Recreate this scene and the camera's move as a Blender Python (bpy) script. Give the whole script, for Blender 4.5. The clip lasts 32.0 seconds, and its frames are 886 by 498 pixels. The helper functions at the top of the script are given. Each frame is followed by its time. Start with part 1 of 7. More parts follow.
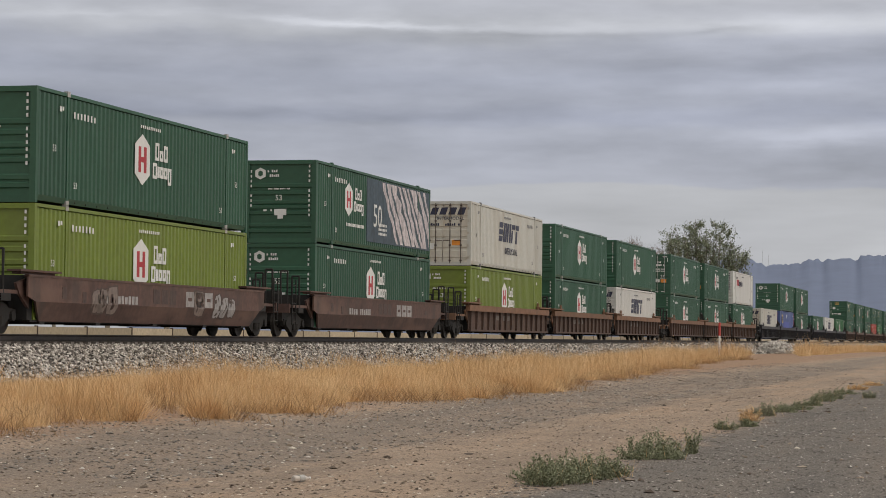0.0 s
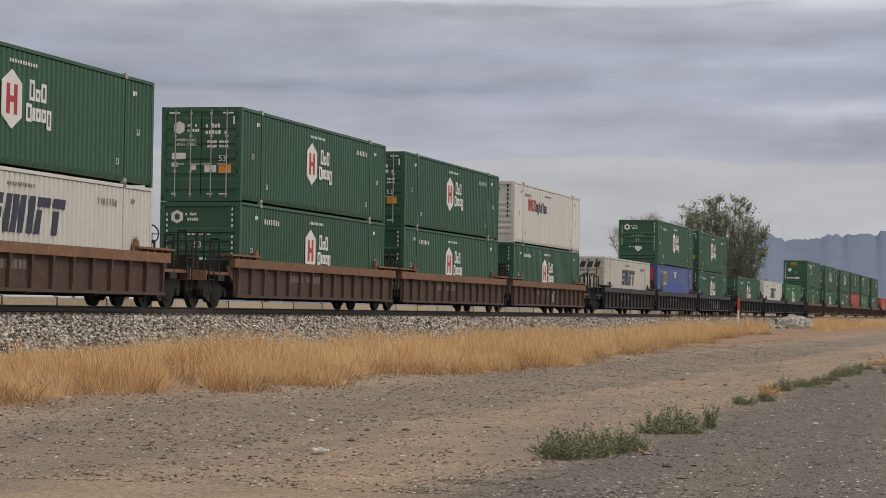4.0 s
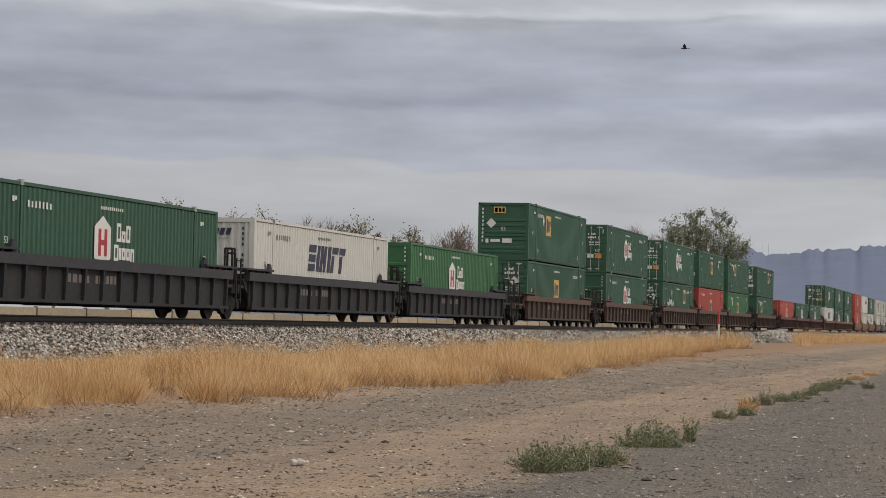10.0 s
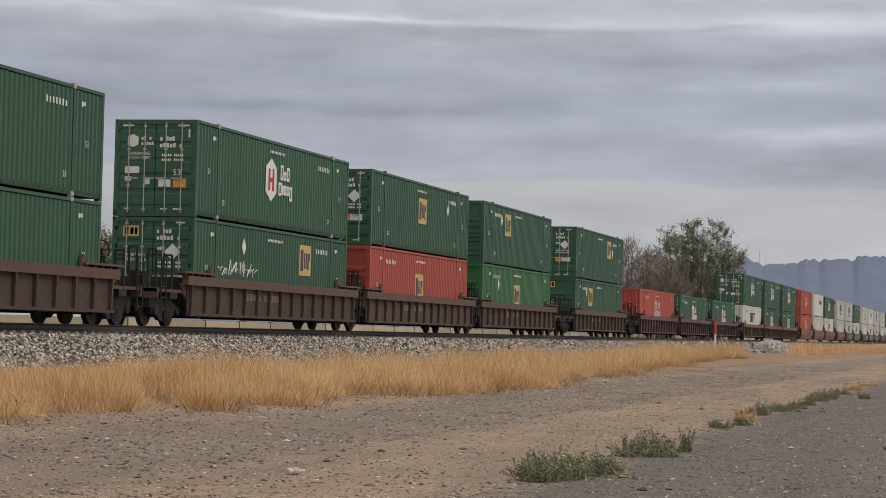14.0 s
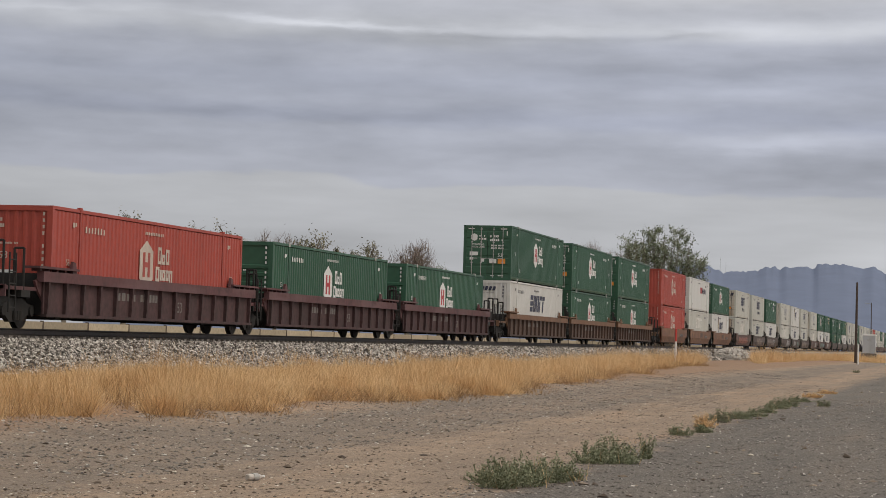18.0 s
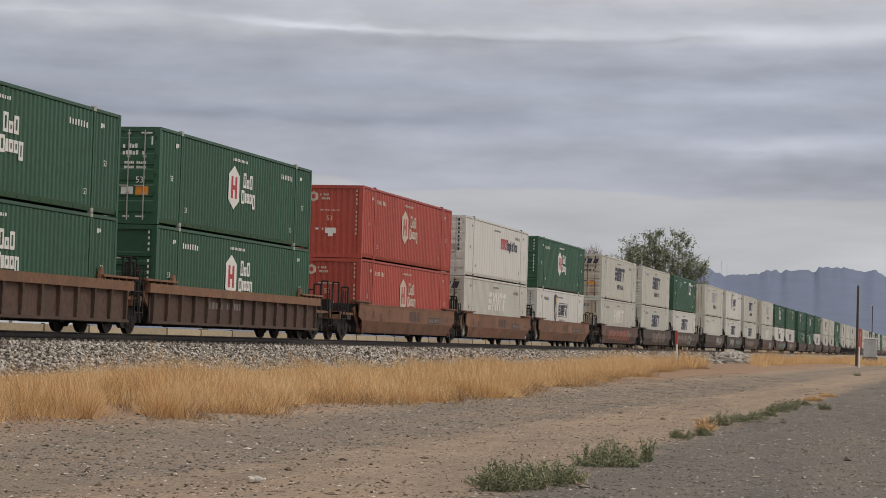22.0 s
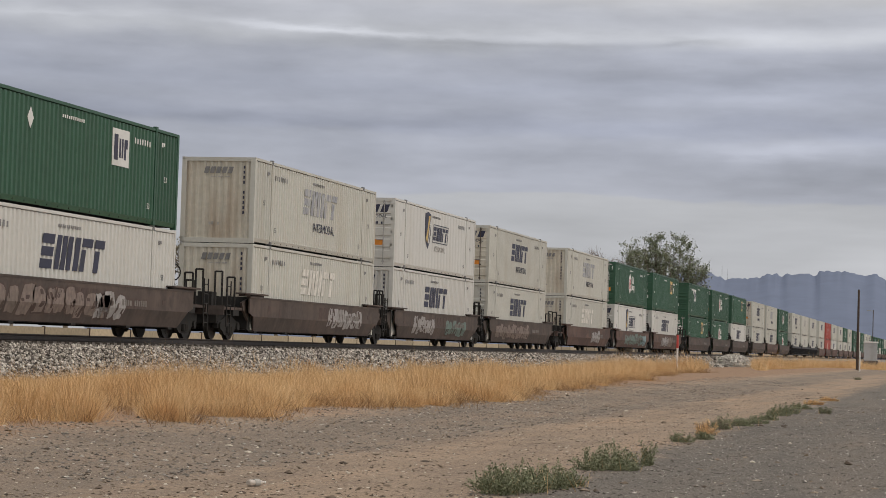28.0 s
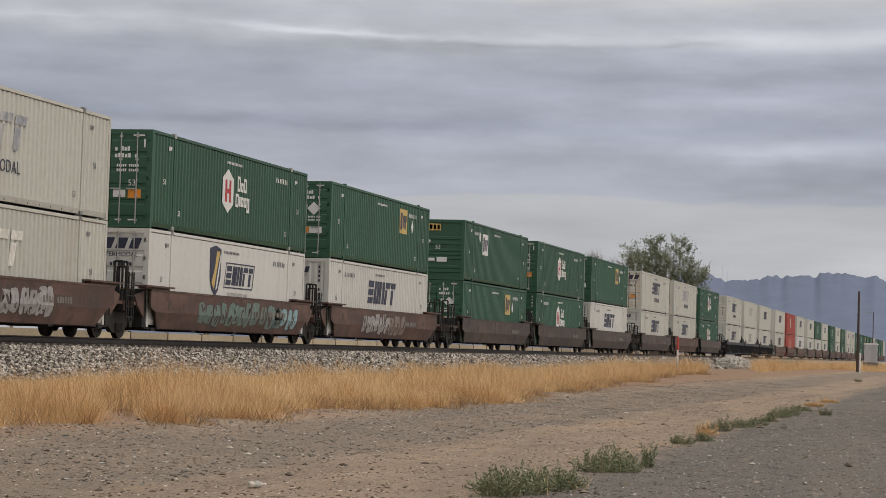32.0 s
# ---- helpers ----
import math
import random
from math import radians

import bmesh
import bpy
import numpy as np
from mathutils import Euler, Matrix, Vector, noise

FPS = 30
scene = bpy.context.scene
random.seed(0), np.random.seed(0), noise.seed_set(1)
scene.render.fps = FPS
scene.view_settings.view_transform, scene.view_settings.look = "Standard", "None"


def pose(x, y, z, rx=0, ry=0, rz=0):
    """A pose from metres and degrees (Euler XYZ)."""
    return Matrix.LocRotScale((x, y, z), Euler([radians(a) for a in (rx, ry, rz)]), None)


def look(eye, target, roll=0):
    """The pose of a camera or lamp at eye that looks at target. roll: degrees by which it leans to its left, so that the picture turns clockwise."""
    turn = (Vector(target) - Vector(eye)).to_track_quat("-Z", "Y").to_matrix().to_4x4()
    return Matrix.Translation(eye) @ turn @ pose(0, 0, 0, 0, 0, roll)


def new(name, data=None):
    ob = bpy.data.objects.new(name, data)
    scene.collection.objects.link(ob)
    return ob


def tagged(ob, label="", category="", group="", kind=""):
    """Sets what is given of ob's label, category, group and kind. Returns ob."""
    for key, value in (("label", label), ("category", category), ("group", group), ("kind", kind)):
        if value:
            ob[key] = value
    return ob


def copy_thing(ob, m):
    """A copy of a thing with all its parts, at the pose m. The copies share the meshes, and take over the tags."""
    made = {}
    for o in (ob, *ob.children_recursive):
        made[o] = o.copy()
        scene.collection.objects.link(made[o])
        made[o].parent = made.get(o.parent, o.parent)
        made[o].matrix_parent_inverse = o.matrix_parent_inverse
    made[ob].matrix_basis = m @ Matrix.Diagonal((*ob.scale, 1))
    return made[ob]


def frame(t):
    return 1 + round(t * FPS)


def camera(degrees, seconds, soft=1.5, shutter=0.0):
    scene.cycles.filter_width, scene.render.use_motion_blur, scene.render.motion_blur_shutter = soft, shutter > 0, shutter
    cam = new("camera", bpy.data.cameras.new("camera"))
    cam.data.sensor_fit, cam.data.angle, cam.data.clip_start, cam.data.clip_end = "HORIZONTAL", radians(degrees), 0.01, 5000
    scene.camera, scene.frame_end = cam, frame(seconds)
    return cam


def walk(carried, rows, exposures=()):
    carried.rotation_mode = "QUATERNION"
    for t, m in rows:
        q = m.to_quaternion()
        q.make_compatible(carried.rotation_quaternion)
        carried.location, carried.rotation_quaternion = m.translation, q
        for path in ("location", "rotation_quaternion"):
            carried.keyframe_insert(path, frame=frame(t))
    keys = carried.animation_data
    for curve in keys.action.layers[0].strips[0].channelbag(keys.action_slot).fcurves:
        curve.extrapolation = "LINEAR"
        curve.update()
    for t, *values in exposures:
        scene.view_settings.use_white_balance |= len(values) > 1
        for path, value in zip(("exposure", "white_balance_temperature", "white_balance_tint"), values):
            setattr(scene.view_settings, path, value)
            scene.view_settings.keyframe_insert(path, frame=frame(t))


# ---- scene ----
# The eye stands 1.5 m over the gravel; the track runs along +y, 24.5 m to the left, and the train comes down it.
EYE = 1.5
TRACK_X = -24.51
RAIL_Z = 1.484
LENGTH, WIDTH, HEIGHT = 16.154, 2.59, 2.885
cam = camera(22.064, 32.0, soft=0.65)
walk(cam, [
    (0, pose(0, 0, EYE, 92.237, -0.578, 13.879)),
    (0.5, pose(0, 0, EYE, 92.107, -0.656, 13.965)),
    (1, pose(0, 0, EYE, 91.984, -0.732, 14.060)),
    (1.5, pose(0, 0, EYE, 91.892, -0.770, 14.105)),
    (2, pose(0, 0, EYE, 91.815, -0.797, 14.174)),
    (2.5, pose(0, 0, EYE, 91.739, -0.809, 14.242)),
    (3, pose(0, 0, EYE, 91.656, -0.820, 14.295)),
    (3.5, pose(0, 0, EYE, 91.557, -0.840, 14.333)),
    (5.5, pose(0, 0, EYE, 91.598, -1.012, 14.318)),
    (6, pose(0, 0, EYE, 91.632, -1.010, 14.297)),
    (6.5, pose(0, 0, EYE, 91.658, -1.014, 14.266)),
    (7, pose(0, 0, EYE, 91.699, -1.028, 14.230)),
    (7.5, pose(0, 0, EYE, 91.728, -1.051, 14.180)),
    (8, pose(0, 0, EYE, 91.752, -1.069, 14.137)),
    (8.5, pose(0, 0, EYE, 91.775, -1.083, 14.096)),
    (9, pose(0, 0, EYE, 91.809, -1.114, 13.939)),
    (9.5, pose(0, 0, EYE, 91.852, -1.169, 13.878)),
    (10, pose(0, 0, EYE, 91.872, -1.234, 13.860)),
    (10.5, pose(0, 0, EYE, 91.918, -1.287, 13.883)),
    (11, pose(0, 0, EYE, 91.918, -1.302, 13.883)),
    (11.5, pose(0, 0, EYE, 91.956, -1.306, 13.899)),
    (12, pose(0, 0, EYE, 91.989, -1.322, 13.889)),
    (12.5, pose(0, 0, EYE, 92.013, -1.355, 13.899)),
    (13, pose(0, 0, EYE, 92.029, -1.383, 13.876)),
    (13.5, pose(0, 0, EYE, 92.060, -1.389, 13.896)),
    (14, pose(0, 0, EYE, 92.104, -1.396, 13.773)),
    (14.5, pose(0, 0, EYE, 92.133, -1.417, 13.621)),
    (16.5, pose(0, 0, EYE, 92.256, -1.556, 12.964)),
    (17, pose(0, 0, EYE, 92.281, -1.582, 12.802)),
    (17.5, pose(0, 0, EYE, 92.282, -1.607, 12.793)),
    (18, pose(0, 0, EYE, 92.287, -1.611, 12.792)),
    (18.5, pose(0, 0, EYE, 92.294, -1.609, 12.792)),
    (19, pose(0, 0, EYE, 92.302, -1.619, 12.795)),
    (19.5, pose(0, 0, EYE, 92.314, -1.640, 12.800)),
    (20, pose(0, 0, EYE, 92.324, -1.663, 12.804)),
    (20.5, pose(0, 0, EYE, 92.331, -1.661, 12.806)),
    (21, pose(0, 0, EYE, 92.341, -1.649, 12.810)),
    (21.5, pose(0, 0, EYE, 92.348, -1.671, 12.814)),
    (22, pose(0, 0, EYE, 92.355, -1.685, 12.815)),
    (22.5, pose(0, 0, EYE, 92.366, -1.675, 12.814)),
    (23, pose(0, 0, EYE, 92.372, -1.686, 12.815)),
    (23.5, pose(0, 0, EYE, 92.378, -1.699, 12.815)),
    (24, pose(0, 0, EYE, 92.389, -1.696, 12.815)),
    (24.5, pose(0, 0, EYE, 92.398, -1.710, 12.816)),
    (25, pose(0, 0, EYE, 92.406, -1.723, 12.817)),
    (25.5, pose(0, 0, EYE, 92.412, -1.713, 12.817)),
    (27.5, pose(0, 0, EYE, 92.434, -1.755, 12.827)),
    (28, pose(0, 0, EYE, 92.442, -1.746, 12.831)),
    (28.5, pose(0, 0, EYE, 92.450, -1.728, 12.835)),
    (29, pose(0, 0, EYE, 92.455, -1.723, 12.836)),
    (29.5, pose(0, 0, EYE, 92.461, -1.736, 12.836)),
    (30, pose(0, 0, EYE, 92.464, -1.750, 12.836)),
    (30.5, pose(0, 0, EYE, 92.468, -1.758, 12.837)),
    (31, pose(0, 0, EYE, 92.476, -1.755, 12.836)),
    (31.5, pose(0, 0, EYE, 92.485, -1.748, 12.835)),
    (32, pose(0, 0, EYE, 92.487, -1.743, 12.835)),
], [(0, 0.0), (10.4, 0.0), (11, 0.04), (12, 0.10), (13, 0.08), (13.8, 0.0), (32, 0.0)])

# ---- light: a bright overcast sky with a soft sun high behind the clouds ----
def build_world():
    w = bpy.data.worlds.new("overcast_sky")
    w.use_nodes = True
    nt = w.node_tree
    nt.nodes.clear()
    N = nt.nodes.new
    L = nt.links.new
    out = N("ShaderNodeOutputWorld")
    sky = N("ShaderNodeTexSky")
    sky.sky_type, sky.sun_disc = "NISHITA", False
    sky.sun_elevation, sky.sun_rotation = radians(50), radians(95)
    clear = N("ShaderNodeBackground")
    clear.inputs["Strength"].default_value = 0.08
    L(sky.outputs[0], clear.inputs[0])
    tc = N("ShaderNodeTexCoord")
    sep = N("ShaderNodeSeparateXYZ")
    L(tc.outputs["Generated"], sep.inputs[0])

    def math_node(op, a, b=None):
        m = N("ShaderNodeMath")
        m.operation = op
        for i, v in enumerate((a, b)):
            if v is None:
                continue
            if isinstance(v, (int, float)):
                m.inputs[i].default_value = v
            else:
                L(v, m.inputs[i])
        return m.outputs[0]

    def ramp(fac, stops):
        r = N("ShaderNodeValToRGB")
        r.color_ramp.interpolation = "EASE"
        els = r.color_ramp.elements
        while len(els) < len(stops):
            els.new(0.5)
        for e, (p, c) in zip(els, stops):
            e.position, e.color = p, (*c, 1)
        L(fac, r.inputs[0])
        return r.outputs[0]

    # long flat cloud banks: wide sideways, thin in height
    def bank(sx, sz, scale, detail, rough=0.55):
        c = N("ShaderNodeCombineXYZ")
        L(math_node("MULTIPLY", sep.outputs[0], sx), c.inputs[0])
        L(math_node("MULTIPLY", sep.outputs[1], sx), c.inputs[1])
        L(math_node("MULTIPLY", sep.outputs[2], sz), c.inputs[2])
        n = N("ShaderNodeTexNoise")
        n.inputs["Scale"].default_value, n.inputs["Detail"].default_value = scale, detail
        n.inputs["Roughness"].default_value = rough
        L(c.outputs[0], n.inputs["Vector"])
        return math_node("SUBTRACT", n.outputs["Fac"], 0.5)

    # stacked banks by height over the horizon, their edges pulled about by noise
    warp = math_node("ADD", math_node("MULTIPLY", bank(1.8, 9.0, 2.0, 4.0), 0.026), math_node("MULTIPLY", bank(9.0, 34.0, 2.0, 5.0, 0.5), 0.010))
    level = math_node("ADD", sep.outputs[2], warp)
    deck_col = ramp(math_node("MULTIPLY", level, 5.0), [
        (0.0, (0.430, 0.436, 0.458)), (0.337, (0.432, 0.438, 0.462)), (0.346, (0.388, 0.402, 0.460)), (0.46, (0.382, 0.398, 0.462)),
        (0.49, (0.345, 0.364, 0.440)), (0.53, (0.385, 0.403, 0.474)), (0.58, (0.366, 0.384, 0.455)), (0.645, (0.394, 0.409, 0.472)), (0.69, (0.505, 0.516, 0.556)),
        (0.73, (0.462, 0.472, 0.518)), (0.80, (0.53, 0.525, 0.53)), (1.0, (0.50, 0.49, 0.475))])
    wisps = math_node("ADD", math_node("MULTIPLY", bank(7.0, 38.0, 1.6, 6.0, 0.52), 0.44), math_node("MULTIPLY", bank(2.2, 20.0, 1.6, 4.0), 0.7))
    # small ragged puffs, only above the clear strip over the horizon
    puffs = math_node("MULTIPLY", math_node("ADD", math_node("MULTIPLY", bank(13.0, 44.0, 1.9, 6.0, 0.52), 0.36), math_node("MULTIPLY", bank(40.0, 120.0, 1.7, 4.0, 0.5), 0.05)),
                      math_node("MINIMUM", math_node("MAXIMUM", math_node("MULTIPLY", math_node("SUBTRACT", level, 0.062), 60.0), 0.0), 1.0))
    wisps = math_node("ADD", wisps, puffs)
    # single clouds and bright breaks in the deck: bearing, rise, half width, half height, slope, strength
    bearing = math_node("DIVIDE", sep.outputs[0], sep.outputs[1])
    rise = math_node("ADD", math_node("DIVIDE", sep.outputs[2], sep.outputs[1]), math_node("MULTIPLY", bank(14.0, 70.0, 1.5, 5.0), 0.012))
    for b0, r0, wb, wr, slope, much in ((-0.285, 0.1440, 0.055, 0.0018, -0.075, 0.34), (-0.19, 0.1405, 0.06, 0.0024, -0.02, 0.15), (-0.07, 0.1375, 0.075, 0.0070, 0.0, 0.17),
                                        (-0.425, 0.1525, 0.05, 0.0022, -0.02, 0.14), (-0.25, 0.1290, 0.06, 0.0055, -0.03, 0.11), (-0.37, 0.1390, 0.07, 0.0045, -0.04, -0.11),
                                        (-0.21, 0.1372, 0.05, 0.0016, -0.03, -0.12), (-0.095, 0.1120, 0.035, 0.0042, 0.0, 0.20), (-0.078, 0.0905, 0.036, 0.0036, 0.02, 0.26), (-0.085, 0.0800, 0.12, 0.0080, 0.0, -0.15),
                                        (-0.09, 0.1235, 0.09, 0.0036, 0.0, -0.12), (-0.123, 0.1370, 0.024, 0.0020, -0.02, -0.20), (-0.29, 0.1005, 0.10, 0.0026, -0.03, -0.10), (-0.06, 0.0730, 0.07, 0.0034, -0.01, -0.10),
                                        (-0.42, 0.1180, 0.05, 0.0060, 0.0, -0.07)):
        d = math_node("SUBTRACT", bearing, b0)
        a = math_node("DIVIDE", d, wb)
        b = math_node("DIVIDE", math_node("SUBTRACT", math_node("SUBTRACT", rise, r0), math_node("MULTIPLY", d, slope)), wr)
        far = math_node("ADD", math_node("MULTIPLY", a, a), math_node("MULTIPLY", b, b))
        wisps = math_node("ADD", wisps, math_node("MULTIPLY", math_node("POWER", 2.718, math_node("MULTIPLY", far, -1.0)), much))
    # the sky grows lighter towards the zenith, as a cloud deck does
    up = math_node("MAXIMUM", math_node("SUBTRACT", sep.outputs[2], 0.16), 0.0)
    side = math_node("ADD", 1.0, math_node("MULTIPLY", math_node("ADD", sep.outputs[0], 0.22), 0.35))
    gain = math_node("MULTIPLY", math_node("ADD", 1.06, math_node("MULTIPLY", up, 0.80)), math_node("MULTIPLY", side, math_node("ADD", 1.0, wisps)))
    deck = N("ShaderNodeBackground")
    L(deck_col, deck.inputs[0])
    L(gain, deck.inputs["Strength"])
    ms = N("ShaderNodeMixShader")
    ms.inputs[0].default_value = 0.94
    L(clear.outputs[0], ms.inputs[1])
    L(deck.outputs[0], ms.inputs[2])
    L(ms.outputs[0], out.inputs[0])
    scene.world = w


build_world()
sun_data = bpy.data.lights.new("sun", "SUN")
sun_data.energy, sun_data.angle, sun_data.color = 1.0, radians(30), (1.0, 0.87, 0.70)
sun = new("sun", sun_data)
sun.matrix_world = look((50, -4.4, 60), (0, 0, 0))


# ---- materials ----
def material(name, base, rough=0.7, metal=0.0, grain=8.0, amount=0.15, dirt=(0.12, 0.10, 0.08), dirty=0.25, bump=0.15,
             streak=False, per_object=0.0, per_island=0.0, fine=60.0, fade=None):
    m = bpy.data.materials.new(name)
    m.use_nodes = True
    nt = m.node_tree
    N, L = nt.nodes.new, nt.links.new
    b = nt.nodes["Principled BSDF"]
    b.inputs["Roughness"].default_value, b.inputs["Metallic"].default_value = rough, metal
    tc = N("ShaderNodeTexCoord")
    mp = N("ShaderNodeMapping")
    L(tc.outputs["Object"], mp.inputs[0])
    if streak:
        mp.inputs["Scale"].default_value = (1.0, 1.0, 0.18)
    n1 = N("ShaderNodeTexNoise")
    n1.inputs["Scale"].default_value, n1.inputs["Detail"].default_value = grain / 10, 5
    n2 = N("ShaderNodeTexNoise")
    n2.inputs["Scale"].default_value, n2.inputs["Detail"].default_value = fine / 10, 4
    L(mp.outputs[0], n1.inputs["Vector"])
    L(tc.outputs["Object"], n2.inputs["Vector"])
    if per_object:
        oi = N("ShaderNodeObjectInfo")
        va = N("ShaderNodeVectorMath")
        va.operation = "SCALE"
        va.inputs[0].default_value = (37, 53, 71)
        L(oi.outputs["Random"], va.inputs["Scale"])
        L(va.outputs[0], mp.inputs["Location"])
    hsv = N("ShaderNodeHueSaturation")
    hsv.inputs["Color"].default_value = (*base, 1)
    # lighter and darker by the fine grain
    mr = N("ShaderNodeMapRange")
    mr.inputs["From Min"].default_value, mr.inputs["From Max"].default_value = 0.3, 0.7
    mr.inputs["To Min"].default_value, mr.inputs["To Max"].default_value = 1 - amount, 1 + amount
    L(n2.outputs["Fac"], mr.inputs["Value"])
    val = mr.outputs[0]
    for use, socket_node, key in ((per_object, "ShaderNodeObjectInfo", "Random"), (per_island, "ShaderNodeNewGeometry", "Random Per Island")):
        if use:
            g = N(socket_node)
            r2 = N("ShaderNodeMapRange")
            r2.inputs["To Min"].default_value, r2.inputs["To Max"].default_value = 1 - use, 1 + use
            L(g.outputs[key], r2.inputs["Value"])
            mm = N("ShaderNodeMath")
            mm.operation = "MULTIPLY"
            L(val, mm.inputs[0])
            L(r2.outputs[0], mm.inputs[1])
            val = mm.outputs[0]
    L(val, hsv.inputs["Value"])
    cr = N("ShaderNodeMapRange")
    cr.inputs["From Min"].default_value, cr.inputs["From Max"].default_value = 0.48, 0.75
    cr.inputs["To Min"].default_value, cr.inputs["To Max"].default_value = 0.0, dirty
    L(n1.outputs["Fac"], cr.inputs["Value"])
    mx = N("ShaderNodeMix")
    mx.data_type = "RGBA"
    L(cr.outputs[0], mx.inputs["Factor"])
    skin = hsv.outputs[0]
    if fade:
        # wide bleached patches, longer than high, and darker scuffs
        for k, (sc, lo, hi, tone, much) in enumerate(((0.55, 0.46, 0.66, fade, 0.75), (1.3, 0.56, 0.70, tuple(c * 0.45 for c in base), 0.7))):
            n3 = N("ShaderNodeTexNoise")
            n3.inputs["Scale"].default_value, n3.inputs["Detail"].default_value = sc, 6
            m3 = N("ShaderNodeMapping")
            m3.inputs["Scale"].default_value = (1.0, 0.45 + 0.4 * k, 2.2 - 1.2 * k)
            L(tc.outputs["Object"], m3.inputs[0])
            if per_object:
                L(va.outputs[0], m3.inputs["Location"])
            L(m3.outputs[0], n3.inputs["Vector"])
            r3 = N("ShaderNodeMapRange")
            r3.inputs["From Min"].default_value, r3.inputs["From Max"].default_value, r3.inputs["To Max"].default_value = lo, hi, much
            L(n3.outputs["Fac"], r3.inputs["Value"])
            x3 = N("ShaderNodeMix")
            x3.data_type = "RGBA"
            L(r3.outputs[0], x3.inputs["Factor"])
            L(skin, x3.inputs["A"])
            x3.inputs["B"].default_value = (*tone, 1)
            skin = x3.outputs["Result"]
    L(skin, mx.inputs["A"])
    mx.inputs["B"].default_value = (*dirt, 1)
    L(mx.outputs["Result"], b.inputs["Base Color"])
    rr = N("ShaderNodeMapRange")
    rr.inputs["To Min"].default_value, rr.inputs["To Max"].default_value = max(rough - 0.12, 0.05), min(rough + 0.15, 1)
    L(n1.outputs["Fac"], rr.inputs["Value"])
    L(rr.outputs[0], b.inputs["Roughness"])
    if bump:
        bp = N("ShaderNodeBump")
        bp.inputs["Strength"].default_value, bp.inputs["Distance"].default_value = bump, 0.02
        L(n2.outputs["Fac"], bp.inputs["Height"])
        L(bp.outputs[0], b.inputs["Normal"])
    return m


PAINT = {
    "green": material("green_container_paint", (0.027, 0.092, 0.052), 0.5, amount=0.08, dirty=0.3, dirt=(0.045, 0.08, 0.058), streak=True, per_object=0.12, bump=0.05),
    "bright": material("bright_green_container_paint", (0.036, 0.142, 0.052), 0.5, amount=0.08, dirty=0.3, dirt=(0.05, 0.10, 0.06), streak=True, per_object=0.08, bump=0.05),
    "lime": material("lime_container_paint", (0.16, 0.215, 0.03), 0.5, amount=0.08, dirty=0.35, dirt=(0.14, 0.15, 0.06), streak=True, per_object=0.08, bump=0.05),
    "red": material("red_container_paint", (0.37, 0.060, 0.040), 0.5, amount=0.08, dirty=0.4, dirt=(0.2, 0.05, 0.04), streak=True, per_object=0.08, bump=0.05),
    "white": material("white_container_paint", (0.61, 0.605, 0.575), 0.45, amount=0.04, dirty=0.25, dirt=(0.45, 0.42, 0.37), streak=True, per_object=0.05, bump=0.04),
    "cream": material("weathered_white_container_paint", (0.535, 0.533, 0.490), 0.6, amount=0.05, dirty=0.36, dirt=(0.41, 0.36, 0.28), streak=True, per_object=0.07, bump=0.05),
    "blue": material("blue_container_paint", (0.052, 0.088, 0.255), 0.5, amount=0.08, dirty=0.3, dirt=(0.07, 0.085, 0.16), streak=True, bump=0.05),
}
RUSTY = material("rust_stained_white_paint", (0.56, 0.53, 0.455), 0.7, grain=11, amount=0.08, dirty=0.78, dirt=(0.27, 0.155, 0.075), streak=True, per_object=0.08, bump=0.05)
STEEL = {
    "rust": material("brown_railcar_paint", (0.10, 0.058, 0.044), 0.75, grain=12, amount=0.2, dirty=0.55, dirt=(0.10, 0.075, 0.06), streak=True, per_object=0.12),
    "orange": material("orange_brown_railcar_paint", (0.19, 0.098, 0.055), 0.75, grain=12, amount=0.2, dirty=0.6, dirt=(0.11, 0.075, 0.055), streak=True, per_object=0.12),
    "black": material("blackish_railcar_paint", (0.031, 0.032, 0.040), 0.7, grain=12, amount=0.2, dirty=0.5, dirt=(0.075, 0.065, 0.06), streak=True, per_object=0.12),
    "maroon": material("maroon_railcar_paint", (0.105, 0.040, 0.042), 0.7, grain=12, amount=0.2, dirty=0.5, dirt=(0.07, 0.05, 0.048), streak=True, per_object=0.12, fade=(0.155, 0.085, 0.088)),
    "tan": material("orange_faded_railcar_paint", (0.165, 0.080, 0.047), 0.75, grain=10, amount=0.15, dirty=0.5, dirt=(0.10, 0.065, 0.05), streak=True, per_object=0.1, fade=(0.25, 0.125, 0.07)),
    "grey": material("greyed_brown_railcar_paint", (0.070, 0.052, 0.045), 0.75, grain=14, amount=0.2, dirty=0.65, dirt=(0.052, 0.043, 0.039), streak=True, per_object=0.15, fade=(0.120, 0.085, 0.071)),
    "slab": material("faded_brown_railcar_paint", (0.092, 0.050, 0.040), 0.75, grain=14, amount=0.2, dirty=0.75, dirt=(0.070, 0.055, 0.049), streak=True, per_object=0.22, fade=(0.165, 0.098, 0.075)),
}
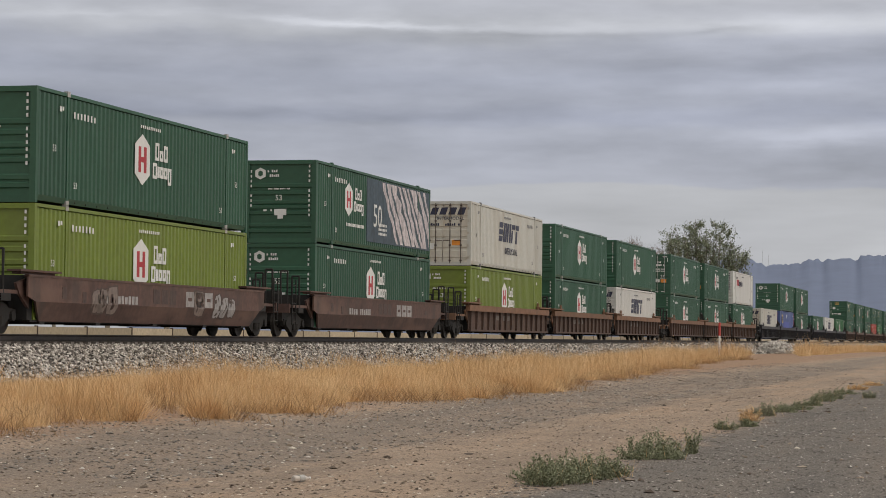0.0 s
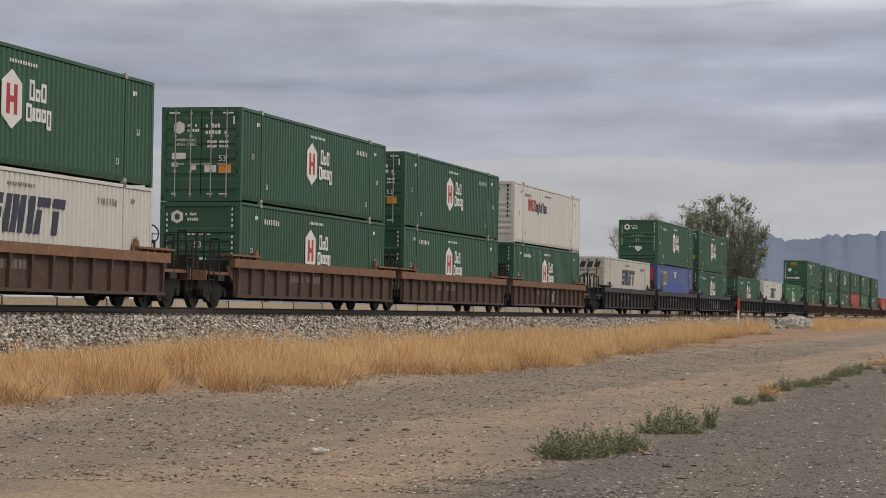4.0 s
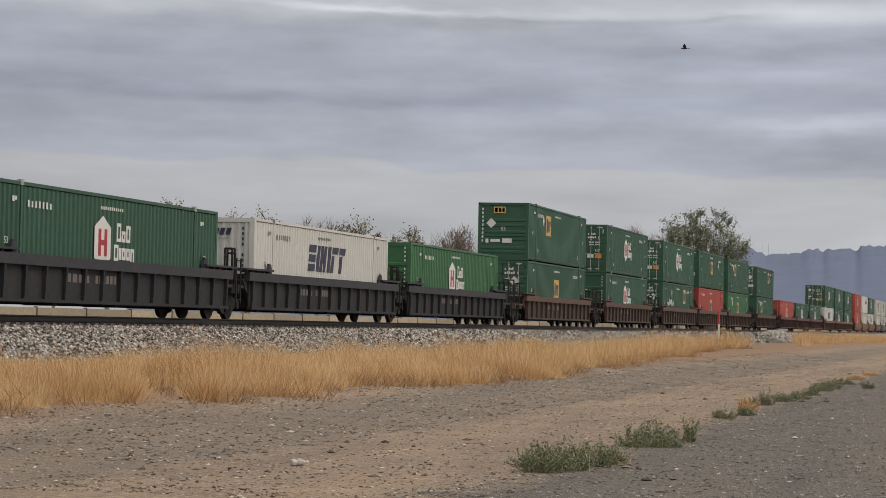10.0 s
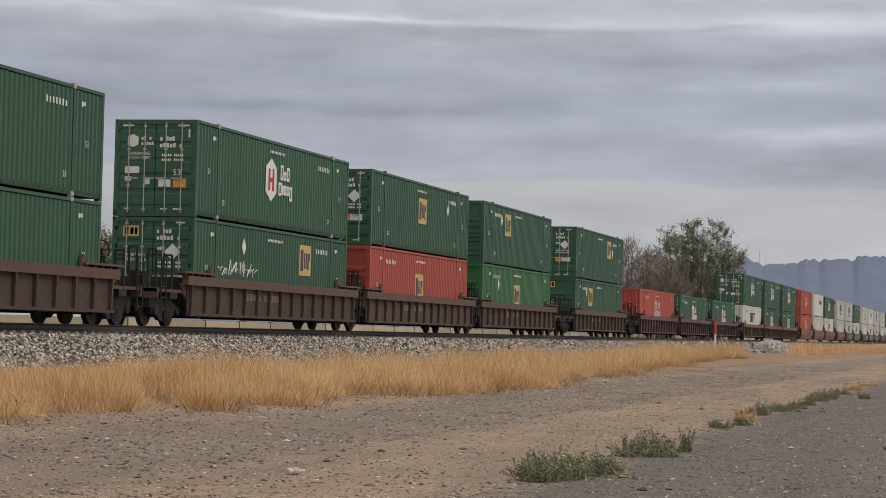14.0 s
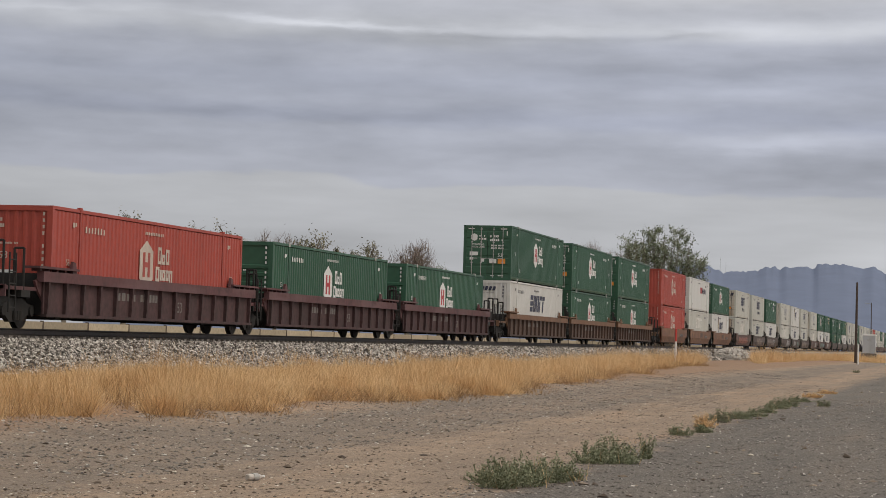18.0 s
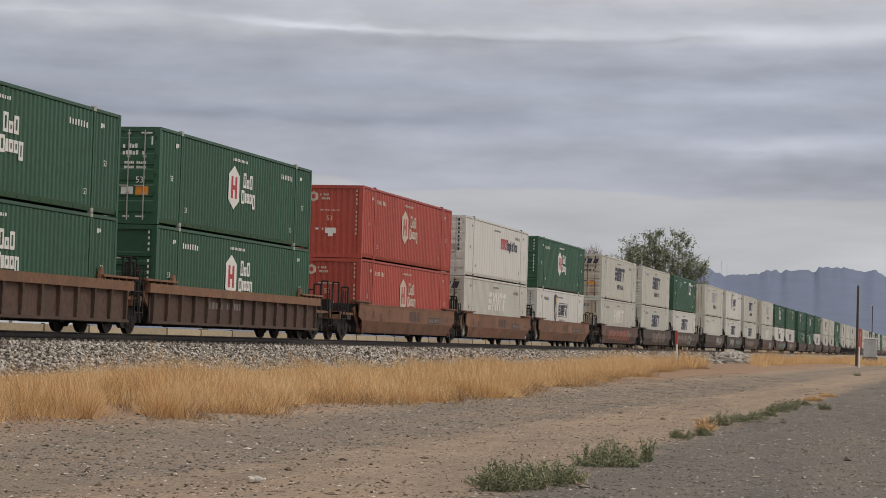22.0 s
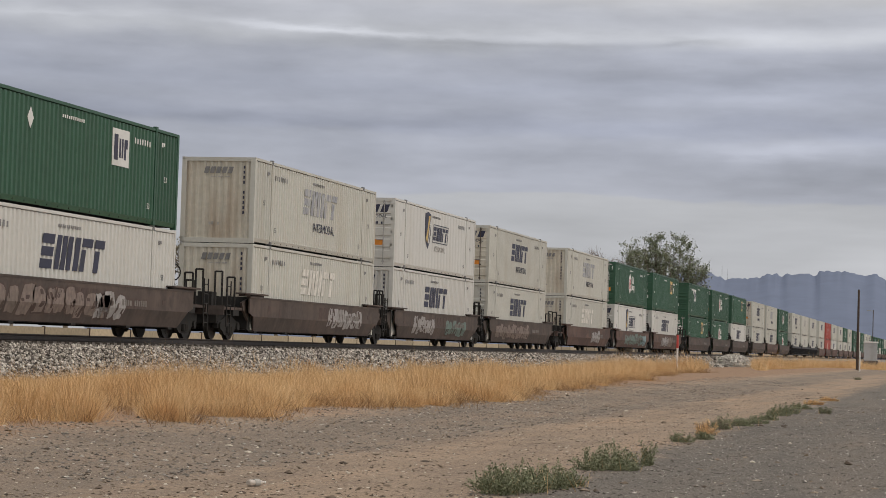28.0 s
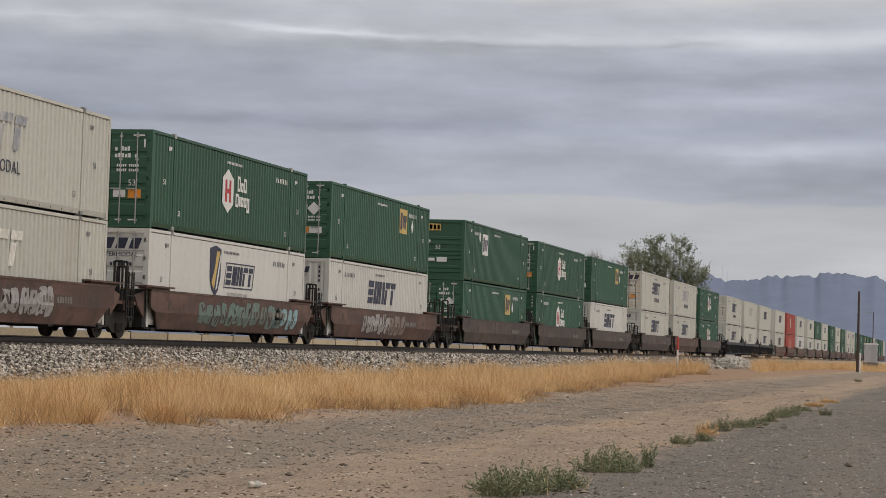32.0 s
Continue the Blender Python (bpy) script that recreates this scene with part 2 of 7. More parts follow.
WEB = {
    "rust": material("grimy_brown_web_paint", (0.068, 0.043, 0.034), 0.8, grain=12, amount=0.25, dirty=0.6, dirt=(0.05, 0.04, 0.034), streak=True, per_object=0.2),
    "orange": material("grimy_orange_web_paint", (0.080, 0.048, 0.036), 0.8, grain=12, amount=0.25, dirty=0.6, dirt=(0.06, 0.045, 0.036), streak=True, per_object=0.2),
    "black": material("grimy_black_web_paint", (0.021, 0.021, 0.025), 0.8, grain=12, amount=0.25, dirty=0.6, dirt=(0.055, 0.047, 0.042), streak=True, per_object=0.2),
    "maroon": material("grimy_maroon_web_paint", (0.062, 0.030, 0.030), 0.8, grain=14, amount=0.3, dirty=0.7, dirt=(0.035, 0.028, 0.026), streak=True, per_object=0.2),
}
DARK = material("grimy_black_steel", (0.014, 0.013, 0.012), 0.8, grain=20, amount=0.3, dirty=0.4, dirt=(0.04, 0.03, 0.024))
WHEEL = material("dull_wheel_steel", (0.03, 0.026, 0.023), 0.6, metal=0.4, amount=0.2, dirty=0.3)
GALV = material("galvanised_steel", (0.42, 0.42, 0.41), 0.5, metal=0.5, amount=0.12, dirty=0.3)
WHITE = material("white_marking_paint", (0.72, 0.72, 0.70), 0.6, amount=0.05, dirty=0.2, bump=0)
INK = material("navy_marking_paint", (0.025, 0.028, 0.06), 0.55, amount=0.1, dirty=0.15, bump=0)
GHOST = material("pale_ghosted_marking_paint", (0.68, 0.66, 0.61), 0.65, grain=30, amount=0.2, dirty=0.8, dirt=(0.40, 0.37, 0.33), streak=True, bump=0)
GREYMARK = material("grey_stencil_paint", (0.20, 0.20, 0.205), 0.6, amount=0.2, dirty=0.4, bump=0)
SMOKY = material("half_faded_blue_grey_marking_paint", (0.30, 0.31, 0.34), 0.65, grain=30, amount=0.3, dirty=0.9, dirt=(0.58, 0.565, 0.52), streak=True, bump=0)
FADED = material("faded_grey_marking_paint", (0.40, 0.39, 0.37), 0.6, amount=0.15, dirty=0.4, bump=0)
REDINK = material("red_marking_paint", (0.42, 0.03, 0.04), 0.55, amount=0.1, dirty=0.15, bump=0)
CREAM = material("cream_marking_paint", (0.55, 0.47, 0.40), 0.6, amount=0.1, dirty=0.4, bump=0)
DIM = material("dim_grey_marking_paint", (0.165, 0.148, 0.135), 0.6, amount=0.25, dirty=0.5, bump=0)
SCUFF = material("dark_worn_stencil_paint", (0.072, 0.045, 0.038), 0.7, amount=0.3, dirty=0.5, bump=0)
YELLOW = material("yellow_marking_paint", (0.56, 0.40, 0.13), 0.55, amount=0.08, dirty=0.2, bump=0)
ORANGE = material("orange_sticker", (0.75, 0.27, 0.03), 0.5, amount=0.08, dirty=0.2, bump=0)
TEAL = material("teal_spray_paint", (0.125, 0.185, 0.165), 0.6, amount=0.25, dirty=0.3, bump=0)
GREYINK = material("grey_spray_paint", (0.34, 0.325, 0.32), 0.6, amount=0.25, dirty=0.4, bump=0)
PHOTO = material("dark_blue_printed_poster", (0.035, 0.062, 0.082), 0.5, grain=30, amount=0.4, dirty=0.6, dirt=(0.02, 0.025, 0.03), streak=True, bump=0)
PRINT = material("pale_pinkish_print", (0.56, 0.50, 0.50), 0.5, grain=40, amount=0.35, dirty=0.7, dirt=(0.16, 0.14, 0.15), streak=True, bump=0)
REPAINT = material("fresh_blue_touch_up_paint", (0.02, 0.045, 0.33), 0.45, amount=0.05, dirty=0.15, dirt=(0.04, 0.06, 0.25), bump=0)


# ---- mesh helpers ----
def part(name, bm, mat, parent=None, label=""):
    me = bpy.data.meshes.new(name)
    bm.to_mesh(me)
    bm.free()
    me.materials.append(mat)
    ob = new(name, me)
    if parent:
        ob.parent = parent
    if label:
        tagged(ob, label)
    return ob


def again(ob, parent, m):
    """The same piece once more, elsewhere on its thing."""
    o = new(ob.name.split(".")[0], ob.data)
    o.parent = parent
    o.matrix_basis = m
    return o


def box(bm, x0, x1, y0, y1, z0, z1):
    v = [bm.verts.new(p) for p in ((x0, y0, z0), (x1, y0, z0), (x1, y1, z0), (x0, y1, z0), (x0, y0, z1), (x1, y0, z1), (x1, y1, z1), (x0, y1, z1))]
    for f in ((3, 2, 1, 0), (4, 5, 6, 7), (0, 1, 5, 4), (1, 2, 6, 5), (2, 3, 7, 6), (3, 0, 4, 7)):
        bm.faces.new([v[i] for i in f])
    return v


def boxes(*dims):
    bm = bmesh.new()
    for d in dims:
        box(bm, *d)
    return bm


def prism(bm, pts, axis, a, b):
    """A closed outline, drawn in the two other axes, pushed from a to b along axis."""
    def at(p, d):
        return (d, p[0], p[1]) if axis == "x" else (p[0], d, p[1]) if axis == "y" else (p[0], p[1], d)
    lo = [bm.verts.new(at(p, a)) for p in pts]
    hi = [bm.verts.new(at(p, b)) for p in pts]
    n = len(pts)
    bm.faces.new(lo)
    bm.faces.new(hi[::-1])
    for i in range(n):
        bm.faces.new((lo[i], hi[i], hi[(i + 1) % n], lo[(i + 1) % n]))
    bmesh.ops.recalc_face_normals(bm, faces=bm.faces[:])


def tube(bm, p, q, r, n=8):
    p, q = Vector(p), Vector(q)
    m = Matrix.Translation((p + q) / 2) @ (q - p).to_track_quat("Z", "Y").to_matrix().to_4x4()
    bmesh.ops.create_cone(bm, cap_ends=True, segments=n, radius1=r, radius2=r, depth=(q - p).length, matrix=m)


def plate(y0, y1, z0, z1, x, t=0.006):
    """A thin painted plate on a container's side."""
    return boxes((x, x + t, y0, y1, z0, z1))


# ---- containers: local x towards the near side, y along the length from the leading end, z up ----
POSTS = (0.0, 1.981, LENGTH - 1.981, LENGTH)
SX = WIDTH / 2


def corrugated(y0, y1, z0, z1, out, depth, pitch, thick=0.02):
    """A folded steel sheet with upright ribs between y0 and y1, facing +x."""
    bm = bmesh.new()
    n = max(1, round((y1 - y0) / pitch))
    p = (y1 - y0) / n
    line = []
    for i in range(n):
        a = y0 + i * p
        line += [(out - depth, a), (out - depth, a + 0.30 * p), (out, a + 0.46 * p), (out, a + 0.84 * p)]
    line.append((out - depth, y1))
    lo = [bm.verts.new((x, y, z0)) for x, y in line]
    hi = [bm.verts.new((x, y, z1)) for x, y in line]
    for i in range(len(line) - 1):
        bm.faces.new((lo[i], lo[i + 1], hi[i + 1], hi[i]))
    # the inner skin closes the sheet
    back = [bm.verts.new(c) for c in ((out - depth - thick, y0, z0), (out - depth - thick, y1, z0), (out - depth - thick, y1, z1), (out - depth - thick, y0, z1))]
    bm.faces.new(back[::-1])
    return bm


def folded_end(line, lying):
    """A leading end wall pressed into folds; line holds (along, out) points, lying or upright ribs, facing -y."""
    bm = bmesh.new()
    half, z0, z1 = SX - 0.16, 0.14, HEIGHT - 0.12
    if lying:
        a = [bm.verts.new((-half, y, z)) for z, y in line]
        b = [bm.verts.new((half, y, z)) for z, y in line]
        c = [bm.verts.new(p) for p in ((-half, 0.09, z0), (half, 0.09, z0), (half, 0.09, z1), (-half, 0.09, z1))]
    else:
        a = [bm.verts.new((x, y, z1)) for x, y in line]
        b = [bm.verts.new((x, y, z0)) for x, y in line]
        c = [bm.verts.new(p) for p in ((-half, 0.09, z1), (-half, 0.09, z0), (half, 0.09, z0), (half, 0.09, z1))]
    for i in range(len(line) - 1):
        bm.faces.new((a[i], b[i], b[i + 1], a[i + 1]))
    bm.faces.new((a[0], c[0], c[1], b[0]))
    bm.faces.new((b[-1], c[2], c[3], a[-1]))
    bm.faces.new(c)
    bmesh.ops.recalc_face_normals(bm, faces=bm.faces[:])
    return bm


def ribbed_end(rows):
    line = [(0.14, 0.06)]
    for z in rows:
        line += [(z - 0.085, 0.06), (z - 0.05, 0.022), (z + 0.05, 0.022), (z + 0.085, 0.06)]
    return folded_end(line + [(HEIGHT - 0.12, 0.06)], True)


def upright_end():
    half = SX - 0.16
    line = [(-half, 0.06)]
    for i in range(9):
        x = -half + (i + 0.5) * 2 * half / 9
        line += [(x - 0.08, 0.06), (x - 0.04, 0.025), (x + 0.04, 0.025), (x + 0.08, 0.06)]
    return folded_end(line + [(half, 0.06)], False)


def glyph_bars(bm, y0, y1, z0, z1, count, x, seed, t=0.006, lean=0.0, fill=0.7):
    """A row of plain blocks, the size of a line of lettering."""
    r = random.Random(seed)
    w = (y1 - y0) / count
    for i in range(count):
        a, b = y0 + i * w, y0 + (i + fill) * w
        top = z1 - (z1 - z0) * r.choice((0, 0, 0.06, 0.12))
        k = lean * (top - z0)
        prism(bm, [(a, z0), (b, z0), (b + k, top), (a + k, top)], "x", x, x + t)


def number_text(body, size):
    cu = bpy.data.curves.new("number", "FONT")
    cu.body, cu.size, cu.extrude, cu.align_x, cu.align_y = body, size, 0.003, "CENTER", "CENTER"
    cu.resolution_u = 2
    ob = bpy.data.objects.new("number", cu)
    me = bpy.data.meshes.new_from_object(ob)
    bpy.data.objects.remove(ob)
    bpy.data.curves.remove(cu)
    return me


TEXT = {}


def lettering(body, size, mat, parent, m, name="number"):
    key = (body, size, mat.name)
    if key not in TEXT:
        TEXT[key] = number_text(body, size)
        TEXT[key].materials.clear()
        TEXT[key].materials.append(mat)
    ob = new(name, TEXT[key])
    ob.parent, ob.matrix_basis = parent, m
    return ob


ON_SIDE = Matrix(((0, 0, 1, 0), (1, 0, 0, 0), (0, 1, 0, 0), (0, 0, 0, 1)))
ON_END = Matrix(((1, 0, 0, 0), (0, 0, -1, 0), (0, 1, 0, 0), (0, 0, 0, 1)))


def hexagon(cy, cz, w, h, shoulder):
    return [(cy - w / 2, cz - h / 2 + shoulder), (cy, cz - h / 2), (cy + w / 2, cz - h / 2 + shoulder),
            (cy + w / 2, cz + h / 2 - shoulder), (cy, cz + h / 2), (cy - w / 2, cz + h / 2 - shoulder)]


def shape(pts, axis, a, b):
    bm = bmesh.new()
    prism(bm, pts, axis, a, b)
    return bm


def hollow(bm, y0, y1, z0, z1, x, w=0.085, t=0.006):
    """A hollow block, as wide a stroke all round."""
    for d in ((y0, y0 + w, z0, z1), (y1 - w, y1, z0, z1), (y0 + w, y1 - w, z0, z0 + w), (y0 + w, y1 - w, z1 - w, z1)):
        box(bm, x, x + t, *d)


def hexagon_logo(root, x, cy, cz, letter, mark, k=1.0):
    """An upright hexagon badge with two linked uprights in it and two short lines of hollow blocks beside it."""
    badge = part("badge", shape(hexagon(cy, cz, 1.12 * k, 1.42 * k, 0.30 * k), "x", x, x + 0.006), mark, root, "upright hexagon badge")
    bar = part("badge_bar", boxes((x + 0.006, x + 0.010, cy - 0.30 * k, cy - 0.11 * k, cz - 0.36 * k, cz + 0.36 * k)), letter, badge)
    again(bar, badge, Matrix.Translation((0, 0.41 * k, 0)))
    part("badge_link", boxes((x + 0.006, x + 0.010, cy - 0.11 * k, cy + 0.11 * k, cz - 0.075 * k, cz + 0.075 * k)), letter, badge)
    bm = bmesh.new()
    for a, w, z0, z1 in ((0.98, 0.30, 0.06, 0.56), (1.33, 0.27, 0.06, 0.36), (1.65, 0.30, 0.06, 0.52),
                         (0.80, 0.32, -0.46, -0.02), (1.16, 0.17, -0.42, -0.10), (1.37, 0.27, -0.42, -0.10), (1.68, 0.27, -0.42, -0.10), (1.99, 0.27, -0.58, -0.10)):
        hollow(bm, cy + a * k, cy + (a + w) * k, cz + z0 * k, cz + z1 * k, x, 0.09 * k)
    tagged(part("word_mark", bm, mark, root, "plain light blocks"), kind="stuff")


def square_logo(root, x, cy, cz, mark, dy, dz):
    part("badge", boxes((x, x + 0.006, cy - 0.66, cy + 0.66, cz - 0.52, cz + 0.52)), mark, root, "square badge")
    bm = bmesh.new()
    for a, w, lo, hi in ((-0.52, 0.30, -0.36, 0.36), (-0.12, 0.13, -0.28, 0.26), (0.07, 0.13, -0.28, 0.26), (0.27, 0.14, -0.32, 0.26), (0.41, 0.12, 0.00, 0.26)):
        box(bm, x + 0.006, x + 0.010, cy + a, cy + a + w, cz + lo, cz + hi)
    tagged(part("badge_bar", bm, INK, root), kind="stuff")
    if dy:
        part("diamond", shape([(dy - 0.20, dz), (dy, dz - 0.28), (dy + 0.20, dz), (dy, dz + 0.28)], "x", x, x + 0.006), WHITE, root, "pale diamond placard")


def block_word(root, x, y0, y1, z0, z1, mat, shield=False):
    """Bold leaning blocks in a row, some wide and slit across, some narrow."""
    bm = bmesh.new()
    h, w = z1 - z0, (y1 - y0) / 100
    k = 0.26
    def slab(a, b, lo, hi, c=None, d=None):
        """From a to b at the foot and c to d at the top, in hundredths of the row; lo and hi in shares of its height."""
        c, d = (a, b) if c is None else (c, d)
        za, zb = z0 + lo * h, z0 + hi * h
        prism(bm, [(y0 + a * w + k * (za - z0), za), (y0 + b * w + k * (za - z0), za), (y0 + d * w + k * (zb - z0), zb), (y0 + c * w + k * (zb - z0), zb)], "x", x, x + 0.006)
    for lo, hi in ((0.0, 0.27), (0.36, 0.63), (0.72, 1.0)):
        slab(0, 18, lo, hi)
    for a in (22, 31, 40):
        slab(a, a + 7.0, 0.0, 1.0)
    slab(51, 59, 0.0, 1.0)
    slab(62, 69, 0.0, 0.66), slab(62, 79, 0.74, 1.0)
    slab(84, 92, 0.0, 0.66), slab(83, 99, 0.74, 1.0)
    tagged(part("word_mark", bm, mat, root, "bold leaning blocks"), kind="stuff")
    if shield:
        bm = bmesh.new()
        for lo, hi in ((-0.17, -0.11), (1.11, 1.17)):
            slab(-5, 103, lo, hi)
        for a in (-5, 101.5):
            slab(a, a + 1.5, -0.11, 1.11)
        part("word_border", bm, mat, root, "thin dark border")
        c = y0 - 1.05
        zc = (z0 + z1) / 2 + 0.10
        s = part("shield", shape([(c - 0.55, zc + 0.70), (c - 0.52, zc - 0.20), (c - 0.30, zc - 0.62), (c, zc - 0.85), (c + 0.30, zc - 0.62), (c + 0.52, zc - 0.20), (c + 0.55, zc + 0.70), (c, zc + 0.80)], "x", x, x + 0.006), INK, root, "dark shield badge")
        bm = bmesh.new()
        prism(bm, [(c - 0.36, zc - 0.40), (c - 0.10, zc - 0.60), (c + 0.10, zc - 0.05), (c - 0.05, zc + 0.10)], "x", x + 0.006, x + 0.010)
        prism(bm, [(c - 0.05, zc + 0.10), (c + 0.10, zc - 0.05), (c + 0.42, zc + 0.62), (c + 0.10, zc + 0.62)], "x", x + 0.006, x + 0.010)
        part("shield_stripe", bm, YELLOW, s)
        bm = bmesh.new()
        prism(bm, [(c + 0.05, zc - 0.62), (c + 0.2, zc - 0.55), (c + 0.48, zc + 0.3), (c + 0.48, zc + 0.6)], "x", x + 0.006, x + 0.010)
        part("shield_stripe", bm, WHITE, s)


def doors(root, paint, mark, z0, z1, style):
    half = SX - 0.14
    for sgn in (-1, 1):
        a, b = (-half, -0.012) if sgn < 0 else (0.012, half)
        line = [(0.075, z0), (0.03, z0)]
        for i in range(5):
            z = z0 + 0.12 + (i + 0.5) * (z1 - z0 - 0.24) / 5
            line += [(0.034, z - 0.19), (0.008, z - 0.15), (0.008, z + 0.15), (0.034, z + 0.19)]
        door = part("door", shape(line + [(0.03, z1), (0.075, z1)], "x", a, b), paint, root)
        for u in (0.28, 0.72):
            x = a + (b - a) * u
            bm = bmesh.new()
            tube(bm, (x, -0.012, z0 - 0.05), (x, -0.012, z1 + 0.05), 0.019, 6)
            for z in (z0 + 0.06, z0 + 0.75, z1 - 0.75, z1 - 0.06):
                box(bm, x - 0.05, x + 0.05, -0.02, 0.010, z - 0.03, z + 0.03)
            box(bm, x - 0.02, x + 0.30 * -sgn, -0.03, -0.012, z0 + 0.95, z0 + 0.99)
            part("lock_rod", bm, GALV if style != "dark" else STEEL["grey"], door, "galvanised lock rod" if style != "dark" else "rusty brown lock rod")
        bm = bmesh.new()
        e = a if sgn < 0 else b
        for i in range(5):
            z = z0 + 0.2 + i * (z1 - z0 - 0.4) / 4
            box(bm, e - 0.05, e + 0.05, 0.0, 0.03, z - 0.06, z + 0.06)
        tagged(part("hinge_row", bm, paint, door), kind="stuff")
    return half


def end_marks(root, kind, mark, is_door):
    """The painted lines and stickers on the leading end."""
    y = 0.008 if is_door else 0.018
    def flat(name, mat, dims, label=""):
        bm = bmesh.new()
        for x0, x1, z0, z1 in dims:
            h = z1 - z0
            if "mark" in name and x1 - x0 > 2 * h:
                # a line of lettering shows as a row of small blocks
                n = round((x1 - x0) / (h * 0.8))
                for i in range(n):
                    a = x0 + i * (x1 - x0) / n
                    if (i * 7 + n) % 6:
                        box(bm, a, a + (x1 - x0) / n * 0.72, y - 0.006, y, z0, z1 - h * 0.2 * ((i * 5) % 3 == 0))
            else:
                box(bm, x0, x1, y - 0.006, y, z0, z1)
        tagged(part(name, bm, mat, root, label), kind="stuff")
    if kind in ("hub", "poster"):
        if is_door:
            part("badge", shape(hexagon(-0.72, 2.25, 0.34, 0.40, 0.09), "y", y - 0.006, y), mark, root, "small hexagon badge")
            flat("line_mark", mark, [(-0.45, -0.12, 2.28, 2.38), (-0.45, -0.05, 2.12, 2.22),
                                      (0.14, 0.62, 2.25, 2.38), (0.14, 0.86, 2.05, 2.18), (0.14, 0.9, 1.78, 1.86), (0.14, 0.9, 1.64, 1.72)])
            lettering("53'", 0.26, mark, root, Matrix.Translation((0.72, y - 0.004, 1.30)) @ ON_END)
            lettering("WARNING\nHIGH CUBE", 0.135, mark, root, Matrix.Translation((-0.50, y - 0.004, 1.80)) @ ON_END, "warning_line")
            flat("white_sticker", WHITE, [(-0.95, -0.5, 1.28, 1.48), (-0.35, -0.16, 0.95, 1.15), (0.12, 0.50, 0.88, 1.10), (-0.95, -0.75, 1.05, 1.18)], "white stickers")
            flat("orange_sticker", ORANGE, [(0.58, 0.98, 0.86, 1.12)], "orange sticker")
            flat("edge_tape", WHITE, [(-1.05, -0.7, 2.68, 2.73), (0.7, 1.05, 2.68, 2.73), (1.03, 1.08, 2.35, 2.6), (-0.95, -0.8, 0.2, 0.24), (0.2, 0.4, 0.2, 0.24), (0.6, 0.8, 0.2, 0.24)], "white edge tape")
        else:
            part("badge", shape(hexagon(-0.74, 2.42, 0.38, 0.42, 0.1), "y", y - 0.006, y), mark, root, "small hexagon badge")
            part("badge_dot", shape(hexagon(-0.74, 2.42, 0.16, 0.20, 0.04), "y", y - 0.010, y - 0.006), PAINT["green"] if mark is WHITE else PAINT["red"], root)
            flat("line_mark", mark, [(-0.48, -0.10, 2.46, 2.55), (-0.48, -0.04, 2.30, 2.39), (-0.45, 0.35, 1.86, 1.91)])
            lettering("53", 0.27, mark, root, Matrix.Translation((-0.06, y - 0.004, 1.56)) @ ON_END)
            flat("white_sticker", WHITE, [(-0.22, 0.22, 0.96, 1.18), (-0.1, 0.1, 0.84, 0.96), (-0.62, -0.5, 1.10, 1.17), (-0.36, -0.3, 1.10, 1.17)], "white stickers")
            flat("column_mark", mark, [(1.02, 1.075, 2.62 - i * 0.17, 2.71 - i * 0.17) for i in range(11) if i != 4] + [(-1.10, -1.05, 2.45 - i * 0.17, 2.54 - i * 0.17) for i in range(8) if i != 4])
    elif kind == "square":
        mk = YELLOW
        flat("badge", mk, [(-0.95, -0.45, 2.3, 2.62)] if is_door else [(-0.5, 0.12, 2.35, 2.68)], "square badge")
        flat("badge_bar", INK, [(-0.9, -0.78, 2.36, 2.56), (-0.72, -0.62, 2.36, 2.56), (-0.58, -0.5, 2.36, 2.56)] if is_door else [(-0.44, -0.3, 2.4, 2.63), (-0.24, -0.12, 2.4, 2.63), (-0.06, 0.06, 2.4, 2.63)])
        cx = 0.62 if is_door else -0.62
        part("diamond", shape([(cx - 0.26, 1.85), (cx, 1.6), (cx + 0.26, 1.85), (cx, 2.1)], "y", y - 0.006, y), WHITE, root, "white diamond sign")
        if is_door:
            flat("line_mark", WHITE, [(0.12, 0.6, 2.4, 2.53), (0.12, 0.88, 2.2, 2.33), (0.12, 0.4, 1.9, 2.0), (0.12, 0.9, 1.5, 1.57), (0.12, 0.9, 1.38, 1.45)])
            lettering("WARNING\nHIGH CUBE", 0.135, WHITE, root, Matrix.Translation((-0.55, y - 0.004, 1.68)) @ ON_END, "warning_line")
            lettering("53'", 0.26, WHITE, root, Matrix.Translation((-0.34, y - 0.004, 1.24)) @ ON_END)
            flat("orange_sticker", ORANGE, [(0.1, 0.44, 0.92, 1.16)], "orange sticker")
            flat("white_sticker", WHITE, [(0.46, 0.95, 0.92, 1.16)], "white sticker")
            flat("edge_tape", WHITE, [(0.7, 1.0, 2.70, 2.75), (0.1, 0.3, 0.16, 0.2), (0.6, 0.8, 0.16, 0.2)], "white edge tape")
        else:
            lettering("53", 0.27, WHITE, root, Matrix.Translation((-0.0, y - 0.004, 1.56)) @ ON_END)
            flat("white_sticker", WHITE, [(-0.05, 0.45, 0.86, 1.08), (-0.9, -0.75, 0.86, 1.06), (-0.65, -0.15, 0.9, 1.04)], "white stickers")
            flat("column_mark", WHITE, [(-1.1, -1.02, 2.5 - i * 0.2, 2.62 - i * 0.2) for i in range(9)])
    elif kind in ("block", "shield"):
